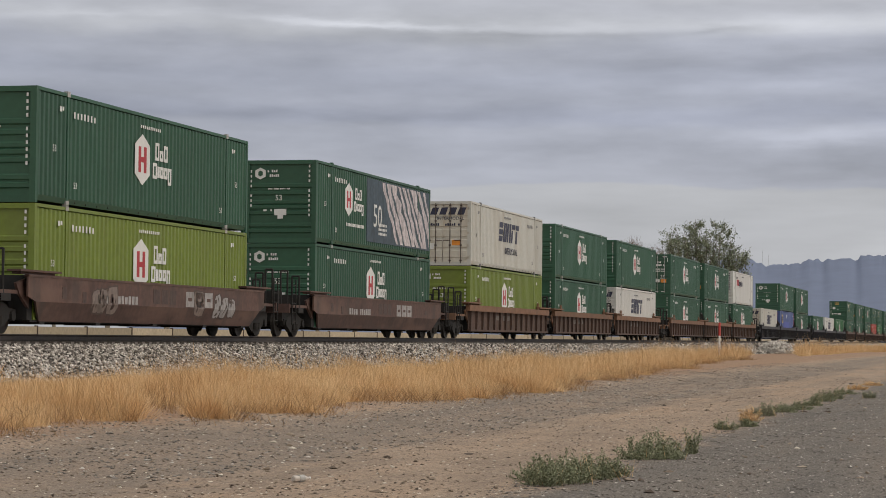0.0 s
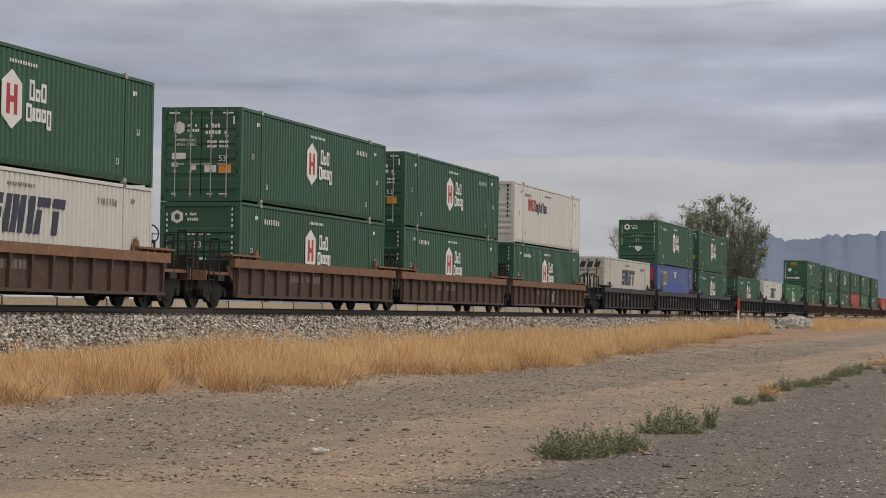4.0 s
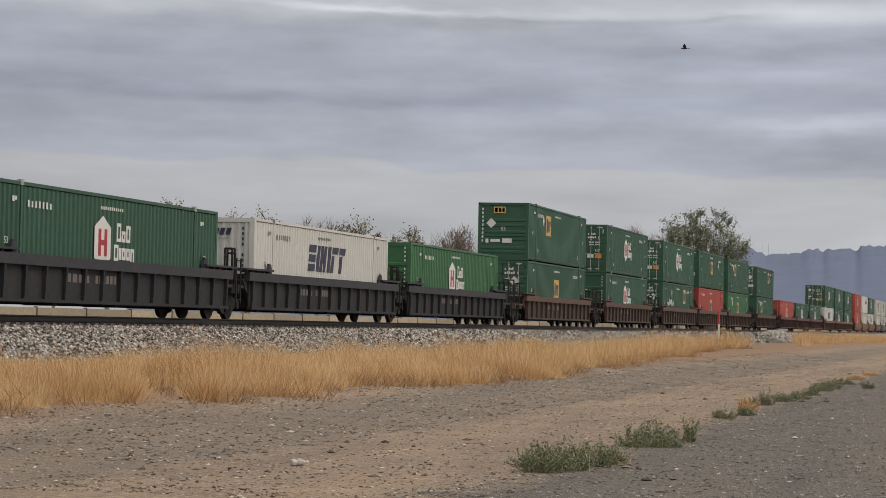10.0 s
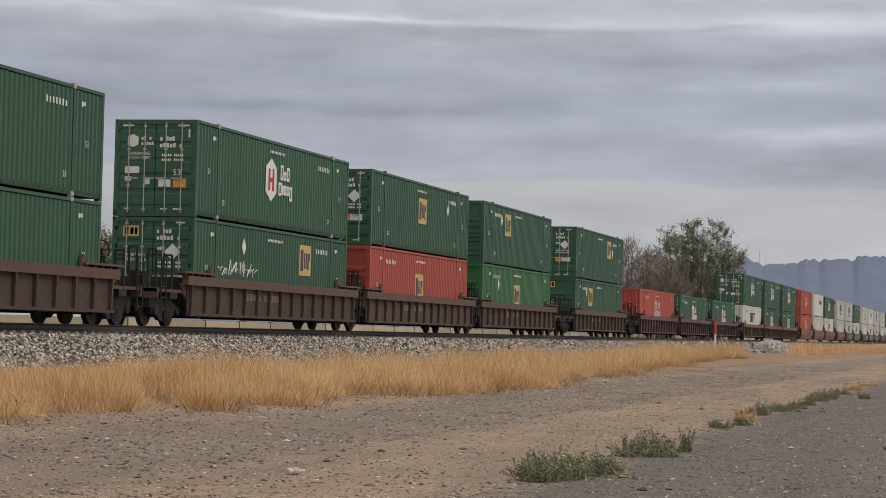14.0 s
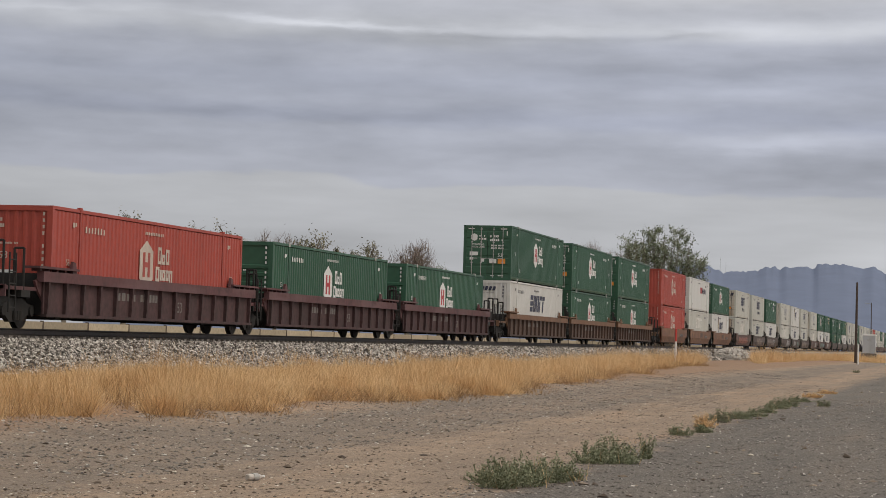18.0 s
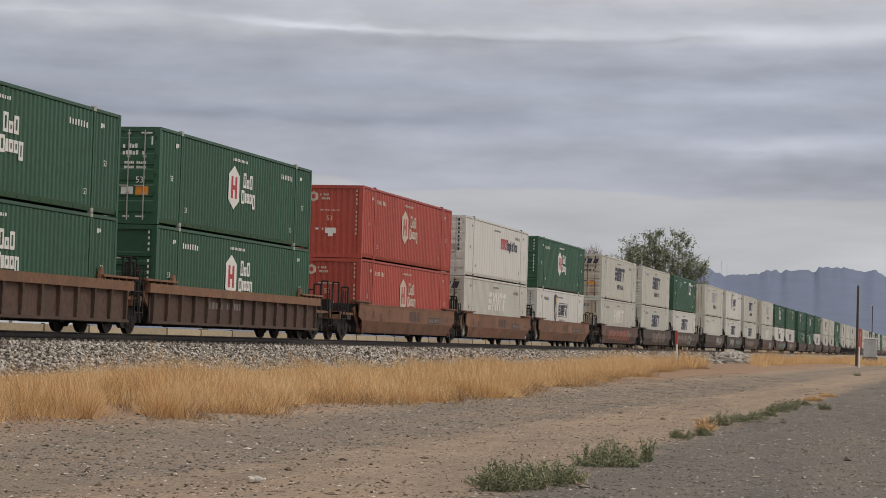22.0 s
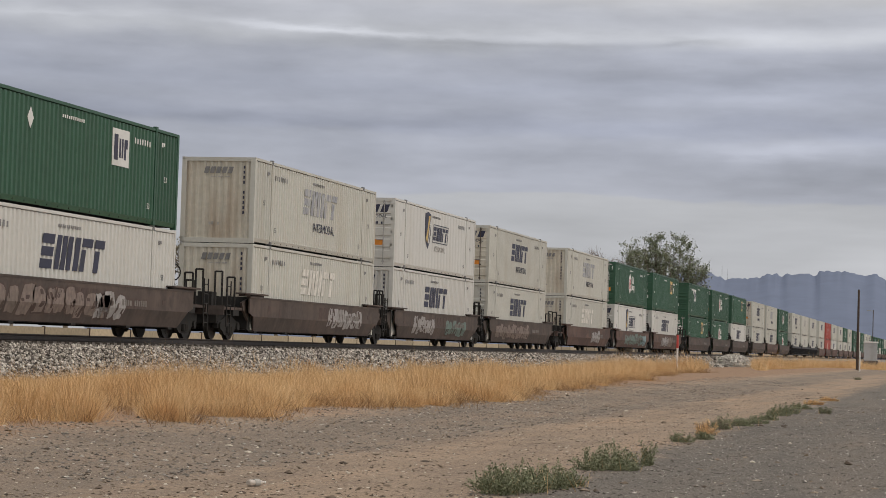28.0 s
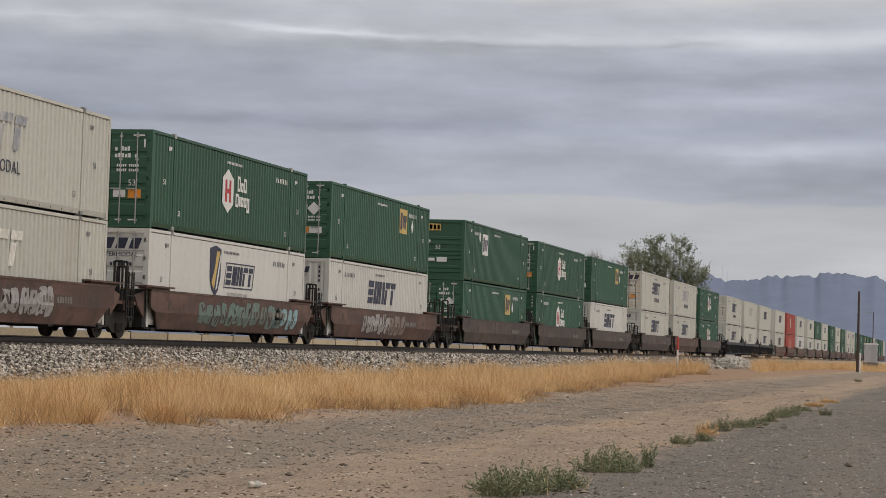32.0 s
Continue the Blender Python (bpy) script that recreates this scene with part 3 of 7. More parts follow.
        if is_door:
            bm = bmesh.new()
            for i in range(5):
                a = -1.02 + i * 0.42
                prism(bm, [(a, 2.28), (a + 0.30, 2.28), (a + 0.42, 2.60), (a + 0.12, 2.60)], "y", y - 0.006, y)
            part("word_mark", bm, INK, root, "bold leaning blocks")
            lettering("INTERMODAL", 0.20, INK, root, Matrix.Translation((0.35, y - 0.004, 2.11)) @ ON_END, "small_word")
            flat("line_mark", INK, [(-0.75, -0.15, 1.78, 1.90), (0.1, 0.8, 1.78, 1.90)])
            flat("orange_sticker", ORANGE, [(0.42, 0.8, 0.9, 1.14)], "orange sticker")
            flat("white_sticker", WHITE, [(-0.8, -0.4, 0.72, 1.0)], "white sticker")
        else:
            bm = bmesh.new()
            for i in range(5):
                a = -0.52 + i * 0.21
                prism(bm, [(a, 2.34), (a + 0.15, 2.34), (a + 0.21, 2.56), (a + 0.06, 2.56)], "y", y - 0.006, y)
            part("word_mark", bm, GREYMARK if mark is FADED else INK, root, "small leaning blocks")
            flat("faded_mark", FADED, [(-0.3, 0.42, 2.2, 2.25), (-0.3, 0.1, 0.6, 0.72)])
            flat("column_mark", INK, [(0.88, 0.94, 2.5 - i * 0.17, 2.60 - i * 0.17) for i in range(10) if i != 4])
    elif kind == "two_tone":
        flat("line_mark", INK, [(-0.9, 0.6, 2.45, 2.58), (-0.8, 0.4, 2.05, 2.12), (-0.5, 0.0, 0.9, 1.0)])
        if is_door:
            flat("grey_badge", FADED, [(-0.2, 0.3, 2.2, 2.6), (0.35, 0.95, 1.25, 1.5)])
        lettering("53", 0.27, INK, root, Matrix.Translation((-0.4, y - 0.004, 1.72)) @ ON_END)
        flat("column_mark", INK, [(0.92, 1.0, 2.6 - i * 0.2, 2.73 - i * 0.2) for i in range(8)])
    elif kind == "plain":
        flat("red_panel", REDINK, [(0.42, 1.02, 0.15, 2.7)], "red end panel")
        flat("line_mark", WHITE, [(0.2, 0.28, 0.4 + i * 0.16, 0.5 + i * 0.16) for i in range(10)])


STYLES = {  # paint, badge, lettering, words for the label
    "hg": ("green", "hub", WHITE, "dark green corrugated container with a white hexagon badge"),
    "hb": ("bright", "hub", WHITE, "bright green corrugated container with a white hexagon badge"),
    "eb": ("bright", "square", YELLOW, "bright green corrugated container with a yellow square badge"),
    "er": ("red", "square", YELLOW, "faded red corrugated container with a yellow square badge"),
    "hl": ("lime", "hub", WHITE, "lime green corrugated container with a white hexagon badge"),
    "hr": ("red", "hub", CREAM, "faded red corrugated container with a white hexagon badge"),
    "sp": ("green", "poster", WHITE, "dark green container with a grey photographic poster on its side"),
    "sw": ("white", "block", INK, "white corrugated container with bold navy lettering blocks"),
    "so": ("cream", "block", INK, "weathered cream container with bold navy lettering blocks"),
    "sf": ("cream", "block", FADED, "rust-streaked cream container with pale ghosted lettering blocks"),
    "ss": ("white", "shield", INK, "clean white container with a dark shield badge"),
    "xp": ("white", "two_tone", INK, "smooth white container with red and black lettering blocks"),
    "eg": ("green", "square", YELLOW, "dark green corrugated container with a yellow square badge"),
    "ew": ("green", "square", WHITE, "dark green corrugated container with a white square badge"),
    "bl": ("blue", "plain", YELLOW, "blue steel container with a red end panel"),
}


# along the side and up it: the square badge, then the diamond placard beside it, by unit and level
BADGES = {(14, 1): (5.2, 1.95, 3.9, 2.15), (14, 0): (7.65, 1.57, 0, 0), (16, 0): (11.1, 2.0, 4.6, 2.2), (17, 1): (7.9, 1.72, 12.3, 2.0), (17, 0): (7.6, 1.5, 0, 0), (18, 1): (5.3, 2.0, 3.9, 2.15),
          (18, 0): (7.7, 1.55, 3.5, 2.0), (19, 1): (11.0, 2.0, 12.3, 1.82), (19, 0): (4.9, 1.92, 3.6, 2.2), (31, 1): (11.3, 2.05, 4.9, 2.25), (37, 1): (11.4, 2.05, 13.0, 1.9)}


def container(style, end, variant, lean=False, spot=None):
    paint_name, badge, mark, words = STYLES[style]
    paint = PAINT[paint_name]
    root = new("shipping_container")
    tagged(root, words + (", doors leading" if end == "D" else ""), "container", "containers on the train")
    smooth = badge in ("two_tone", "plain") or style == "ss"
    depth, pitch = (0.014, 0.60) if smooth else (0.030, 0.28) if paint_name == "red" else (0.046, 0.28)
    zb, zt = 0.20, HEIGHT - 0.11
    spans = ((0.07, 1.93), (2.03, LENGTH - 2.03), (LENGTH - 1.93, LENGTH - 0.07))
    for i, (a, b) in enumerate(spans):
        part("side_panel", corrugated(a, b, zb, zt, SX - 0.012, depth, pitch), paint, root)
    part("far_side_panel", boxes((-SX + 0.01, -SX + 0.05, 0.07, LENGTH - 0.07, zb, zt)), paint, root)
    part("roof", boxes((-SX + 0.05, SX - 0.07, 0.06, LENGTH - 0.06, HEIGHT - 0.05, HEIGHT - 0.02)), paint, root)
    part("floor", boxes((-SX + 0.07, SX - 0.09, 0.10, LENGTH - 0.08, 0.06, 0.15)), DARK, root)
    part("far_end_wall", boxes((-SX + 0.1, SX - 0.1, LENGTH - 0.06, LENGTH - 0.02, 0.16, HEIGHT - 0.1)), paint, root)
    # long rails: the lower one leans in and carries pale fork slots
    bm = bmesh.new()
    for a, b in spans:
        prism(bm, [(SX - 0.10, HEIGHT), (SX, HEIGHT), (SX, HEIGHT - 0.085), (SX - 0.10, HEIGHT - 0.11)], "y", a - 0.02, b + 0.02)
    part("top_rail", bm, paint, root)
    bm = bmesh.new()
    for a, b in spans:
        prism(bm, [(SX - 0.14, 0.20), (SX - 0.004, 0.20), (SX - 0.045, 0.06), (SX - 0.14, 0.06)], "y", a - 0.02, b + 0.02)
    rail = part("bottom_rail", bm, paint, root)
    bm = bmesh.new()
    if variant % 2 == 0:
        for i in range(34):
            y = 2.3 + i * 0.35
            box(bm, SX - 0.04, SX - 0.020, y, y + 0.16, 0.100, 0.135)
        tagged(part("slot_strip", bm, FADED if paint_name in ("green", "lime", "red", "blue") else DARK, rail, "pale slot marks"), kind="stuff")
    else:
        for i in range(16):
            y = 2.5 + i * 0.74
            box(bm, SX - 0.04, SX - 0.022, y, y + 0.03, 0.09, 0.14)
        tagged(part("slot_strip", bm, DARK, rail), kind="stuff")
    bm = boxes((-SX, -SX + 0.12, 0.0, LENGTH, 0.0, 0.18), (-SX, -SX + 0.1, 0.0, LENGTH, HEIGHT - 0.1, HEIGHT))
    part("far_rail", bm, paint, root)
    first = None
    for y in POSTS:
        w = 0.07 if y in (POSTS[0], POSTS[3]) else 0.05
        c = min(max(y, w), LENGTH - w)
        if first is None:
            first = part("post", boxes((SX - 0.16, SX + 0.004, -0.07, 0.07, 0.0, HEIGHT - 0.004)), paint, root)
            first.matrix_basis = Matrix.Translation((0, c, 0))
        else:
            again(first, root, Matrix.Translation((0, c, 0)) @ Matrix.Diagonal((1, w / 0.07, 1, 1)))
    for y in (0.07, LENGTH - 0.07):
        again(first, root, Matrix.Translation((-2 * SX + 0.16, y, 0)))
    if lean:
        bm = boxes((-SX + 0.16, SX - 0.16, 0.0, 0.12, 0.0, HEIGHT - 0.004))
        part("end_wall", bm, paint, root)
        if badge == "hub":
            part("badge", shape(hexagon(7.15, 1.60, 1.12, 1.42, 0.26), "x", SX - 0.008, SX - 0.002), mark, root, "upright hexagon badge")
        elif badge == "block":
            block_word(root, SX - 0.008, 5.8, 10.2, 1.36, 2.27, mark)
        elif badge == "square":
            part("badge", boxes((SX - 0.008, SX - 0.002, 10.4, 11.6, 1.2, 2.6)), mark, root, "square badge")
        return root
    casting = part("corner_casting", boxes((-0.09, 0.012, -0.09, 0.09, 0.0, 0.14), (0.012, 0.016, -0.04, 0.04, 0.03, 0.09)), GREYMARK if paint_name in ("white", "cream") else FADED if paint_name in ("green", "lime") and badge == "hub" else paint, root)
    casting.matrix_basis = Matrix.Translation((SX, POSTS[1], HEIGHT - 0.09))
    for y, z in ((POSTS[2], HEIGHT - 0.09), (POSTS[1], 0.0), (POSTS[2], 0.0)):
        again(casting, root, Matrix.Translation((SX, y, z)))
    part("end_sill", boxes((-SX + 0.16, SX - 0.16, 0.0, 0.12, 0.0, 0.16)), paint, root)
    part("end_header", boxes((-SX + 0.16, SX - 0.16, 0.0, 0.12, HEIGHT - 0.14, HEIGHT - 0.004)), paint, root)
    if end == "D":
        doors(root, RUSTY if paint_name == "cream" else paint, mark, 0.16, HEIGHT - 0.14, "dark" if paint_name == "cream" else "pale")
    elif style == "sf" or (style == "sw") or style == "hr":
        part("end_wall", upright_end(), RUSTY if paint_name == "cream" else paint, root)
    else:
        rows = (0.42, 0.62, 1.05, 1.25, 1.42, 1.74, 2.0) if style != "xp" else [0.5 + 0.27 * i for i in range(6)]
        part("end_wall", ribbed_end(rows), paint, root)
    end_marks(root, badge, mark, end == "D")
    # badges and small marks on the long side
    x = SX - 0.008
    if badge == "hub":
        hexagon_logo(root, x, 7.15, 1.60, REDINK if paint_name != "red" else PAINT["red"], mark)
    elif badge == "square":
        square_logo(root, x, *(spot or ((4.9, 1.92) if end == "F" else (11.0, 2.0)))[:2], mark, *(spot or ((3.6, 2.2) if end == "F" else (12.3, 1.85)))[-2:])
    elif badge == "block":
        block_word(root, x, 5.8, 10.2, 1.36, 2.27, (SMOKY if variant else GHOST) if style == "sf" else mark)
        if style != "sw":
            lettering("INTERMODAL", 0.46, INK if variant else mark, root, Matrix.Translation((x + 0.004, 8.6, 0.92)) @ ON_SIDE, "small_word")
    elif badge == "shield":
        block_word(root, x, 7.2, 10.0, 1.48, 2.10, mark, shield=True)
        lettering("INTERMODAL", 0.36, FADED, root, Matrix.Translation((x + 0.004, 8.5, 1.10)) @ ON_SIDE, "small_word")
    elif badge == "two_tone":
        bm = bmesh.new()
        a = 3.1 if end == "F" else 8.7
        for i, w in enumerate((0.40, 0.40, 0.42)):
            hollow(bm, a + i * 0.50, a + i * 0.50 + w, 1.66, 2.20, x, 0.13)
        tagged(part("word_mark", bm, REDINK, root, "red blocks"), kind="stuff")
        bm = bmesh.new()
        for i, (lo, hi) in enumerate(((0, 0.54), (0, 0.38), (-0.13, 0.38), (0, 0.5), (0, 0.38), (0, 0.5), (0, 0.5), (0, 0.38), (0, 0.38))):
            hollow(bm, a + 1.56 + i * 0.315, a + 1.56 + i * 0.315 + (0.25 if i not in (3, 5, 6) else 0.16), 1.66 + lo, 1.66 + hi, x, 0.075)
        tagged(part("word_mark", bm, INK, root, "black blocks"), kind="stuff")
    elif badge == "plain":
        part("badge", boxes((x, x + 0.006, 2.4, 3.85, 1.62, 2.52)), YELLOW, root, "yellow square badge")
        part("badge_bar", boxes(*[(x + 0.006, x + 0.010, 2.5 + a, 2.5 + a + w, 2.06 + lo, 2.06 + hi) for a, w, lo, hi in ((0, 0.34, -0.34, 0.34), (0.46, 0.14, -0.26, 0.26), (0.66, 0.14, -0.26, 0.26), (0.88, 0.15, -0.3, 0.26), (1.03, 0.16, 0.0, 0.26))]), INK, root)
        part("repainted_patch", boxes((x - 0.002, x + 0.003, 4.8, 11.0, 0.62, 1.75)), REPAINT, root, "brighter blue touched-up patch")
        part("trailing_edge_strip", boxes((x + 0.01, x + 0.016, LENGTH - 0.20, LENGTH - 0.02, 0.1, HEIGHT - 0.1)), REDINK, root, "red edge strip")
        part("white_label", boxes((x, x + 0.006, 7.5, 8.1, 2.15, 2.5)), WHITE, root)
    elif badge == "poster":
        hexagon_logo(root, x, 4.1, 1.75, REDINK, WHITE, 0.86)
        poster = part("poster", boxes((x + 0.003, x + 0.008, 6.5, LENGTH - 0.16, 0.34, HEIGHT - 0.16)), PHOTO, root, "dark blue photographic poster")
        r = random.Random(8)
        top, foot = HEIGHT - 0.2, 0.40
        y0 = 8.55
        while y0 < LENGTH - 0.9:
            # pale ragged bands that slant down towards the trailing end
            wide = r.uniform(0.35, 0.95)
            n = 7
            fore = [(y0 + (2.2 * i / n) + r.uniform(-0.10, 0.10), top + (foot - top) * i / n) for i in range(n + 1)]
            aft = [(min(a + wide * r.uniform(0.6, 1.1), LENGTH - 0.19), z) for a, z in fore]
            fore = [(min(a, LENGTH - 0.20), z) for a, z in fore]
            bm = bmesh.new()
            rows = [[bm.verts.new((x + 0.012, *p)) for p in line] for line in (fore, aft)]
            for i in range(n):
                bm.faces.new((rows[0][i + 1], rows[1][i + 1], rows[1][i], rows[0][i]))
            part("poster_shape", bm, PRINT, poster, "pale slanting shape")
            y0 += wide + r.uniform(0.10, 0.32)
        lettering("50", 1.25, WHITE, poster, Matrix.Translation((x + 0.014, 8.0, 1.30)) @ ON_SIDE)
        bm = bmesh.new()
        for i in range(3):
            glyph_bars(bm, 8.15, 9.35, 0.98 - i * 0.17, 1.08 - i * 0.17, 6, x + 0.012, 20 + i)
        tagged(part("poster_line", bm, WHITE, poster), kind="stuff")
        bm = bmesh.new()
        glyph_bars(bm, 3.8, 6.2, 0.78, 0.90, 14, x, 31)
        tagged(part("line_mark", bm, WHITE, root), kind="stuff")
    dark_side = GREYMARK if paint_name in ("white", "cream") else mark if mark is not YELLOW else WHITE
    bm = bmesh.new()
    glyph_bars(bm, 7.0, 8.6, HEIGHT - 0.41, HEIGHT - 0.32, 11, x, 5, fill=0.55)
    glyph_bars(bm, 2.35, 3.9, HEIGHT - 0.60, HEIGHT - 0.43, 7, x, 6, fill=0.42) if end == "F" else glyph_bars(bm, 12.4, 13.8, HEIGHT - 0.60, HEIGHT - 0.43, 7, x, 6, fill=0.42)
    for y, z in ((1.45, HEIGHT - 0.5), (LENGTH - 1.5, HEIGHT - 0.5)):
        box(bm, x, x + 0.006, y, y + 0.12, z, z + 0.13)
        box(bm, x, x + 0.006, y + 0.16, y + 0.26, z + 0.03, z + 0.13)
    tagged(part("small_mark", bm, dark_side, root), kind="stuff")
    bm = bmesh.new()
    key = ("53", 0.24)
    if key not in TEXT:
        TEXT[key] = number_text(*key)
    for y, z in ((1.15, 1.42), (2.5, 0.55), (LENGTH - 2.5, 0.55), (LENGTH - 1.1, 1.42)):
        part_text = TEXT[key].copy()
        part_text.transform(Matrix.Translation((x + 0.004, y, z)) @ ON_SIDE)
        bm.from_mesh(part_text)
        bpy.data.meshes.remove(part_text)
    tagged(part("size_mark", bm, dark_side, root), kind="stuff")
    if (style, end, variant) == ("eg", "D", 0) and spot and spot[2] == 4.6:
        bm = bmesh.new()
        r = random.Random(77)
        y = 2.2
        while y < 5.8:
            a, b = (y, 1.25 + r.uniform(0, 0.25)), (y + r.uniform(-0.05, 0.22), 1.62 + r.uniform(-0.2, 0.15))
            for p, q in ((a, b), (b, (a[0] + r.uniform(0.12, 0.3), a[1] + r.uniform(-0.05, 0.3)))):
                tube(bm, (x, *p), (x, *q), 0.016, 4)
            y += r.uniform(0.12, 0.24)
        tagged(part("scrawl", bm, WHITE, root, "thin white sprayed scrawl"), kind="stuff")
    return root


# ---- well cars ----
TRUCK_Y = 9.71          # from the middle of a unit to the middle of its bogie
MID = LENGTH / 2
CAR_X = 1.50


def wheelset():
    bm = bmesh.new()
    for x in (-0.755, 0.755):
        s = 1 if x > 0 else -1
        for a, b, r in ((0.0, 0.10, 0.457), (-0.035, 0.0, 0.485), (0.02, 0.115, 0.16)):
            lo, hi = sorted((x + s * a - s * 0.05, x + s * b - s * 0.05))
            tube(bm, (lo, 0, 0), (hi, 0, 0), r, 24)
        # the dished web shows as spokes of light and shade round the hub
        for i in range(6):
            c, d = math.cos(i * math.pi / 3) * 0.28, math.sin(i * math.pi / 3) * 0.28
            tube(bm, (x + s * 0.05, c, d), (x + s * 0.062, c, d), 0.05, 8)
    tube(bm, (-1.0, 0, 0), (1.0, 0, 0), 0.085, 12)
    return bm


WHEELSETS = {-1: [], 1: []}


def truck(root, y):
    """A two-axle bogie: side frames, bolster, springs and two wheelsets."""
    t = part("bogie", boxes((-1.05, 1.05, -0.22, 0.22, 0.40, 0.62), (-0.3, 0.3, -0.3, 0.3, 0.62, 0.72)), DARK, root, "black cast steel bogie")
    t.matrix_basis = Matrix.Translation((0, y, 0))
    for x in (-1, 1):
        bm = bmesh.new()
        outline = [(-1.12, 0.38), (-1.12, 0.60), (-0.72, 0.64), (-0.34, 0.78), (0.34, 0.78), (0.72, 0.64), (1.12, 0.60), (1.12, 0.38),
                   (0.72, 0.36), (0.40, 0.16), (-0.40, 0.16), (-0.72, 0.36)]
        prism(bm, outline, "x", x * 1.0 - 0.07, x * 1.0 + 0.07)
        for yy in (-0.89, 0.89):
            tube(bm, (x * 1.0 - 0.1, yy, 0.445), (x * 1.13, yy, 0.445), 0.13, 10)
        for yy in (-0.16, 0.0, 0.16):
            tube(bm, (x * 1.10, yy, 0.22), (x * 1.10, yy, 0.44), 0.065, 8)
        part("side_frame", bm, DARK, t)
    for k in (-1, 1):
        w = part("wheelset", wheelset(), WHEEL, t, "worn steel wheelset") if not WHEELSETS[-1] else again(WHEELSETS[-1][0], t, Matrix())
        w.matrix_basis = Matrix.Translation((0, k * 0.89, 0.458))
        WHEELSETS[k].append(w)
    return t


def ladder(root, mat, y, x=1.42, z0=0.45, z1=2.35):
    bm = bmesh.new()
    for d in (-0.2, 0.2):
        tube(bm, (x, y + d, z0), (x, y + d, z1), 0.022, 6)
    for i in range(5):
        z = z0 + 0.12 + i * 0.3
        tube(bm, (x, y - 0.2, z), (x, y + 0.2, z), 0.016, 6)
    part("ladder", bm, mat, root, "steel rung ladder")


def end_platform(root, mat, y, out, coupled, lean):
    """The deck over a bogie; out is -1 at the leading end and +1 at the trailing one."""
    reach = 1.35 if coupled else 0.35
    a, b = sorted((y - out * 1.0, y + out * reach))
    part("end_deck", boxes((-1.30, 1.30, a, b, 0.98, 1.07)), mat, root)
    part("centre_sill", boxes((-0.42, 0.42, a, b, 0.70, 0.98)), DARK, root)
    part("bolster", boxes((-1.32, 1.32, y - 0.28, y + 0.28, 0.80, 0.98)), DARK, root)
    lo, hi = (b - 0.08, b) if out > 0 else (a, a + 0.08)
    part("end_sill", boxes((-1.34, 1.34, lo, hi, 0.80, 1.10)), mat, root)
    if lean:
        return
    y1 = y - out * 1.25
    lo, hi = sorted((y1, y1 - out * 0.3))
    bm = bmesh.new()
    prism(bm, [(-1.3, 0.35), (1.3, 0.35), (1.3, 1.45), (-1.3, 1.45)], "y", lo, hi)
    part("bulkhead", bm, DARK, root)
    # sloping stub plate between the well and the deck
    bm = bmesh.new()
    prism(bm, [(y - out * 1.3, 1.40), (y - out * 1.3, 0.62), (y - out * 0.75, 0.98), (y - out * 0.55, 1.24)], "x", CAR_X - 0.24, CAR_X - 0.17)
    part("stub_plate", bm, mat, root)
    for x0, x1, yy, up in ((1.28, 1.02, y + out * 0.1, 2.05), (1.22, 0.98, y + out * (reach - 0.12), 2.2), (0.25, 0.0, y + out * (reach - 0.12), 1.9)):
        bm = bmesh.new()
        for x in (x0, x1):
            tube(bm, (x, yy, 0.95), (x, yy, up), 0.034, 6)
        tube(bm, (x0, yy, up), (x1, yy, up), 0.030, 6)
        part("grab_iron", bm, DARK, root, "tall narrow steel grab iron")
    part("draft_gear_box", boxes((-0.95, 1.05, min(y, y + out * (reach - 0.1)), max(y, y + out * (reach - 0.1)), 0.52, 0.80)), DARK, root)
    if coupled:
        part("brake_cylinder", cylinder_x(-0.9, -0.3, y + out * 0.75, 1.28, 0.16), DARK, root)
        part("brake_box", boxes((0.30, 0.78, y + out * 0.7 - 0.25, y + out * 0.7 + 0.25, 1.07, 1.55)), DARK, root)
        bm = boxes((-0.14, 0.14, min(y + out * reach, y + out * 1.98), max(y + out * reach, y + out * 1.98), 0.72, 0.98),
                   (-0.22, 0.22, min(y + out * 1.72, y + out * 1.98), max(y + out * 1.72, y + out * 1.98), 0.68, 1.02))
        part("coupler", bm, DARK, root, "black knuckle coupler")
        if out < 0:
            bm = bmesh.new()
            c, yy = Vector((-0.55, y - 1.05, 2.15)), y - 1.05
            ring = [c + Vector((math.cos(a) * 0.28, 0, math.sin(a) * 0.28)) for a in np.arange(12) * math.pi / 6]
            for i in range(12):
                tube(bm, ring[i], ring[(i + 1) % 12], 0.022, 6)
            for i in (0, 4, 8):
                tube(bm, c, ring[i], 0.016, 5)
            tube(bm, (-0.55, yy + 0.08, 1.05), (-0.55, yy + 0.08, 2.2), 0.05, 6)
            tube(bm, c, c + Vector((0, 0.1, 0)), 0.04, 6)
            part("brake_wheel", bm, DARK, root, "black hand brake wheel on a stand")
        bm = bmesh.new()
        tube(bm, (0.45, y + out * (reach - 0.02), 0.9), (0.40, y + out * 1.75, 0.45), 0.03, 6)
        part("brake_hose", bm, DARK, root)
        ladder(root, DARK, y + out * (reach - 0.3), 1.40, 0.40, 1.9)
    else:
        ladder(root, DARK, y + out * 0.12, 1.40, 0.5, 1.9)


def cylinder_x(x0, x1, y, z, r):
    bm = bmesh.new()
    tube(bm, (x0, y, z), (x1, y, z), r, 12)
    return bm


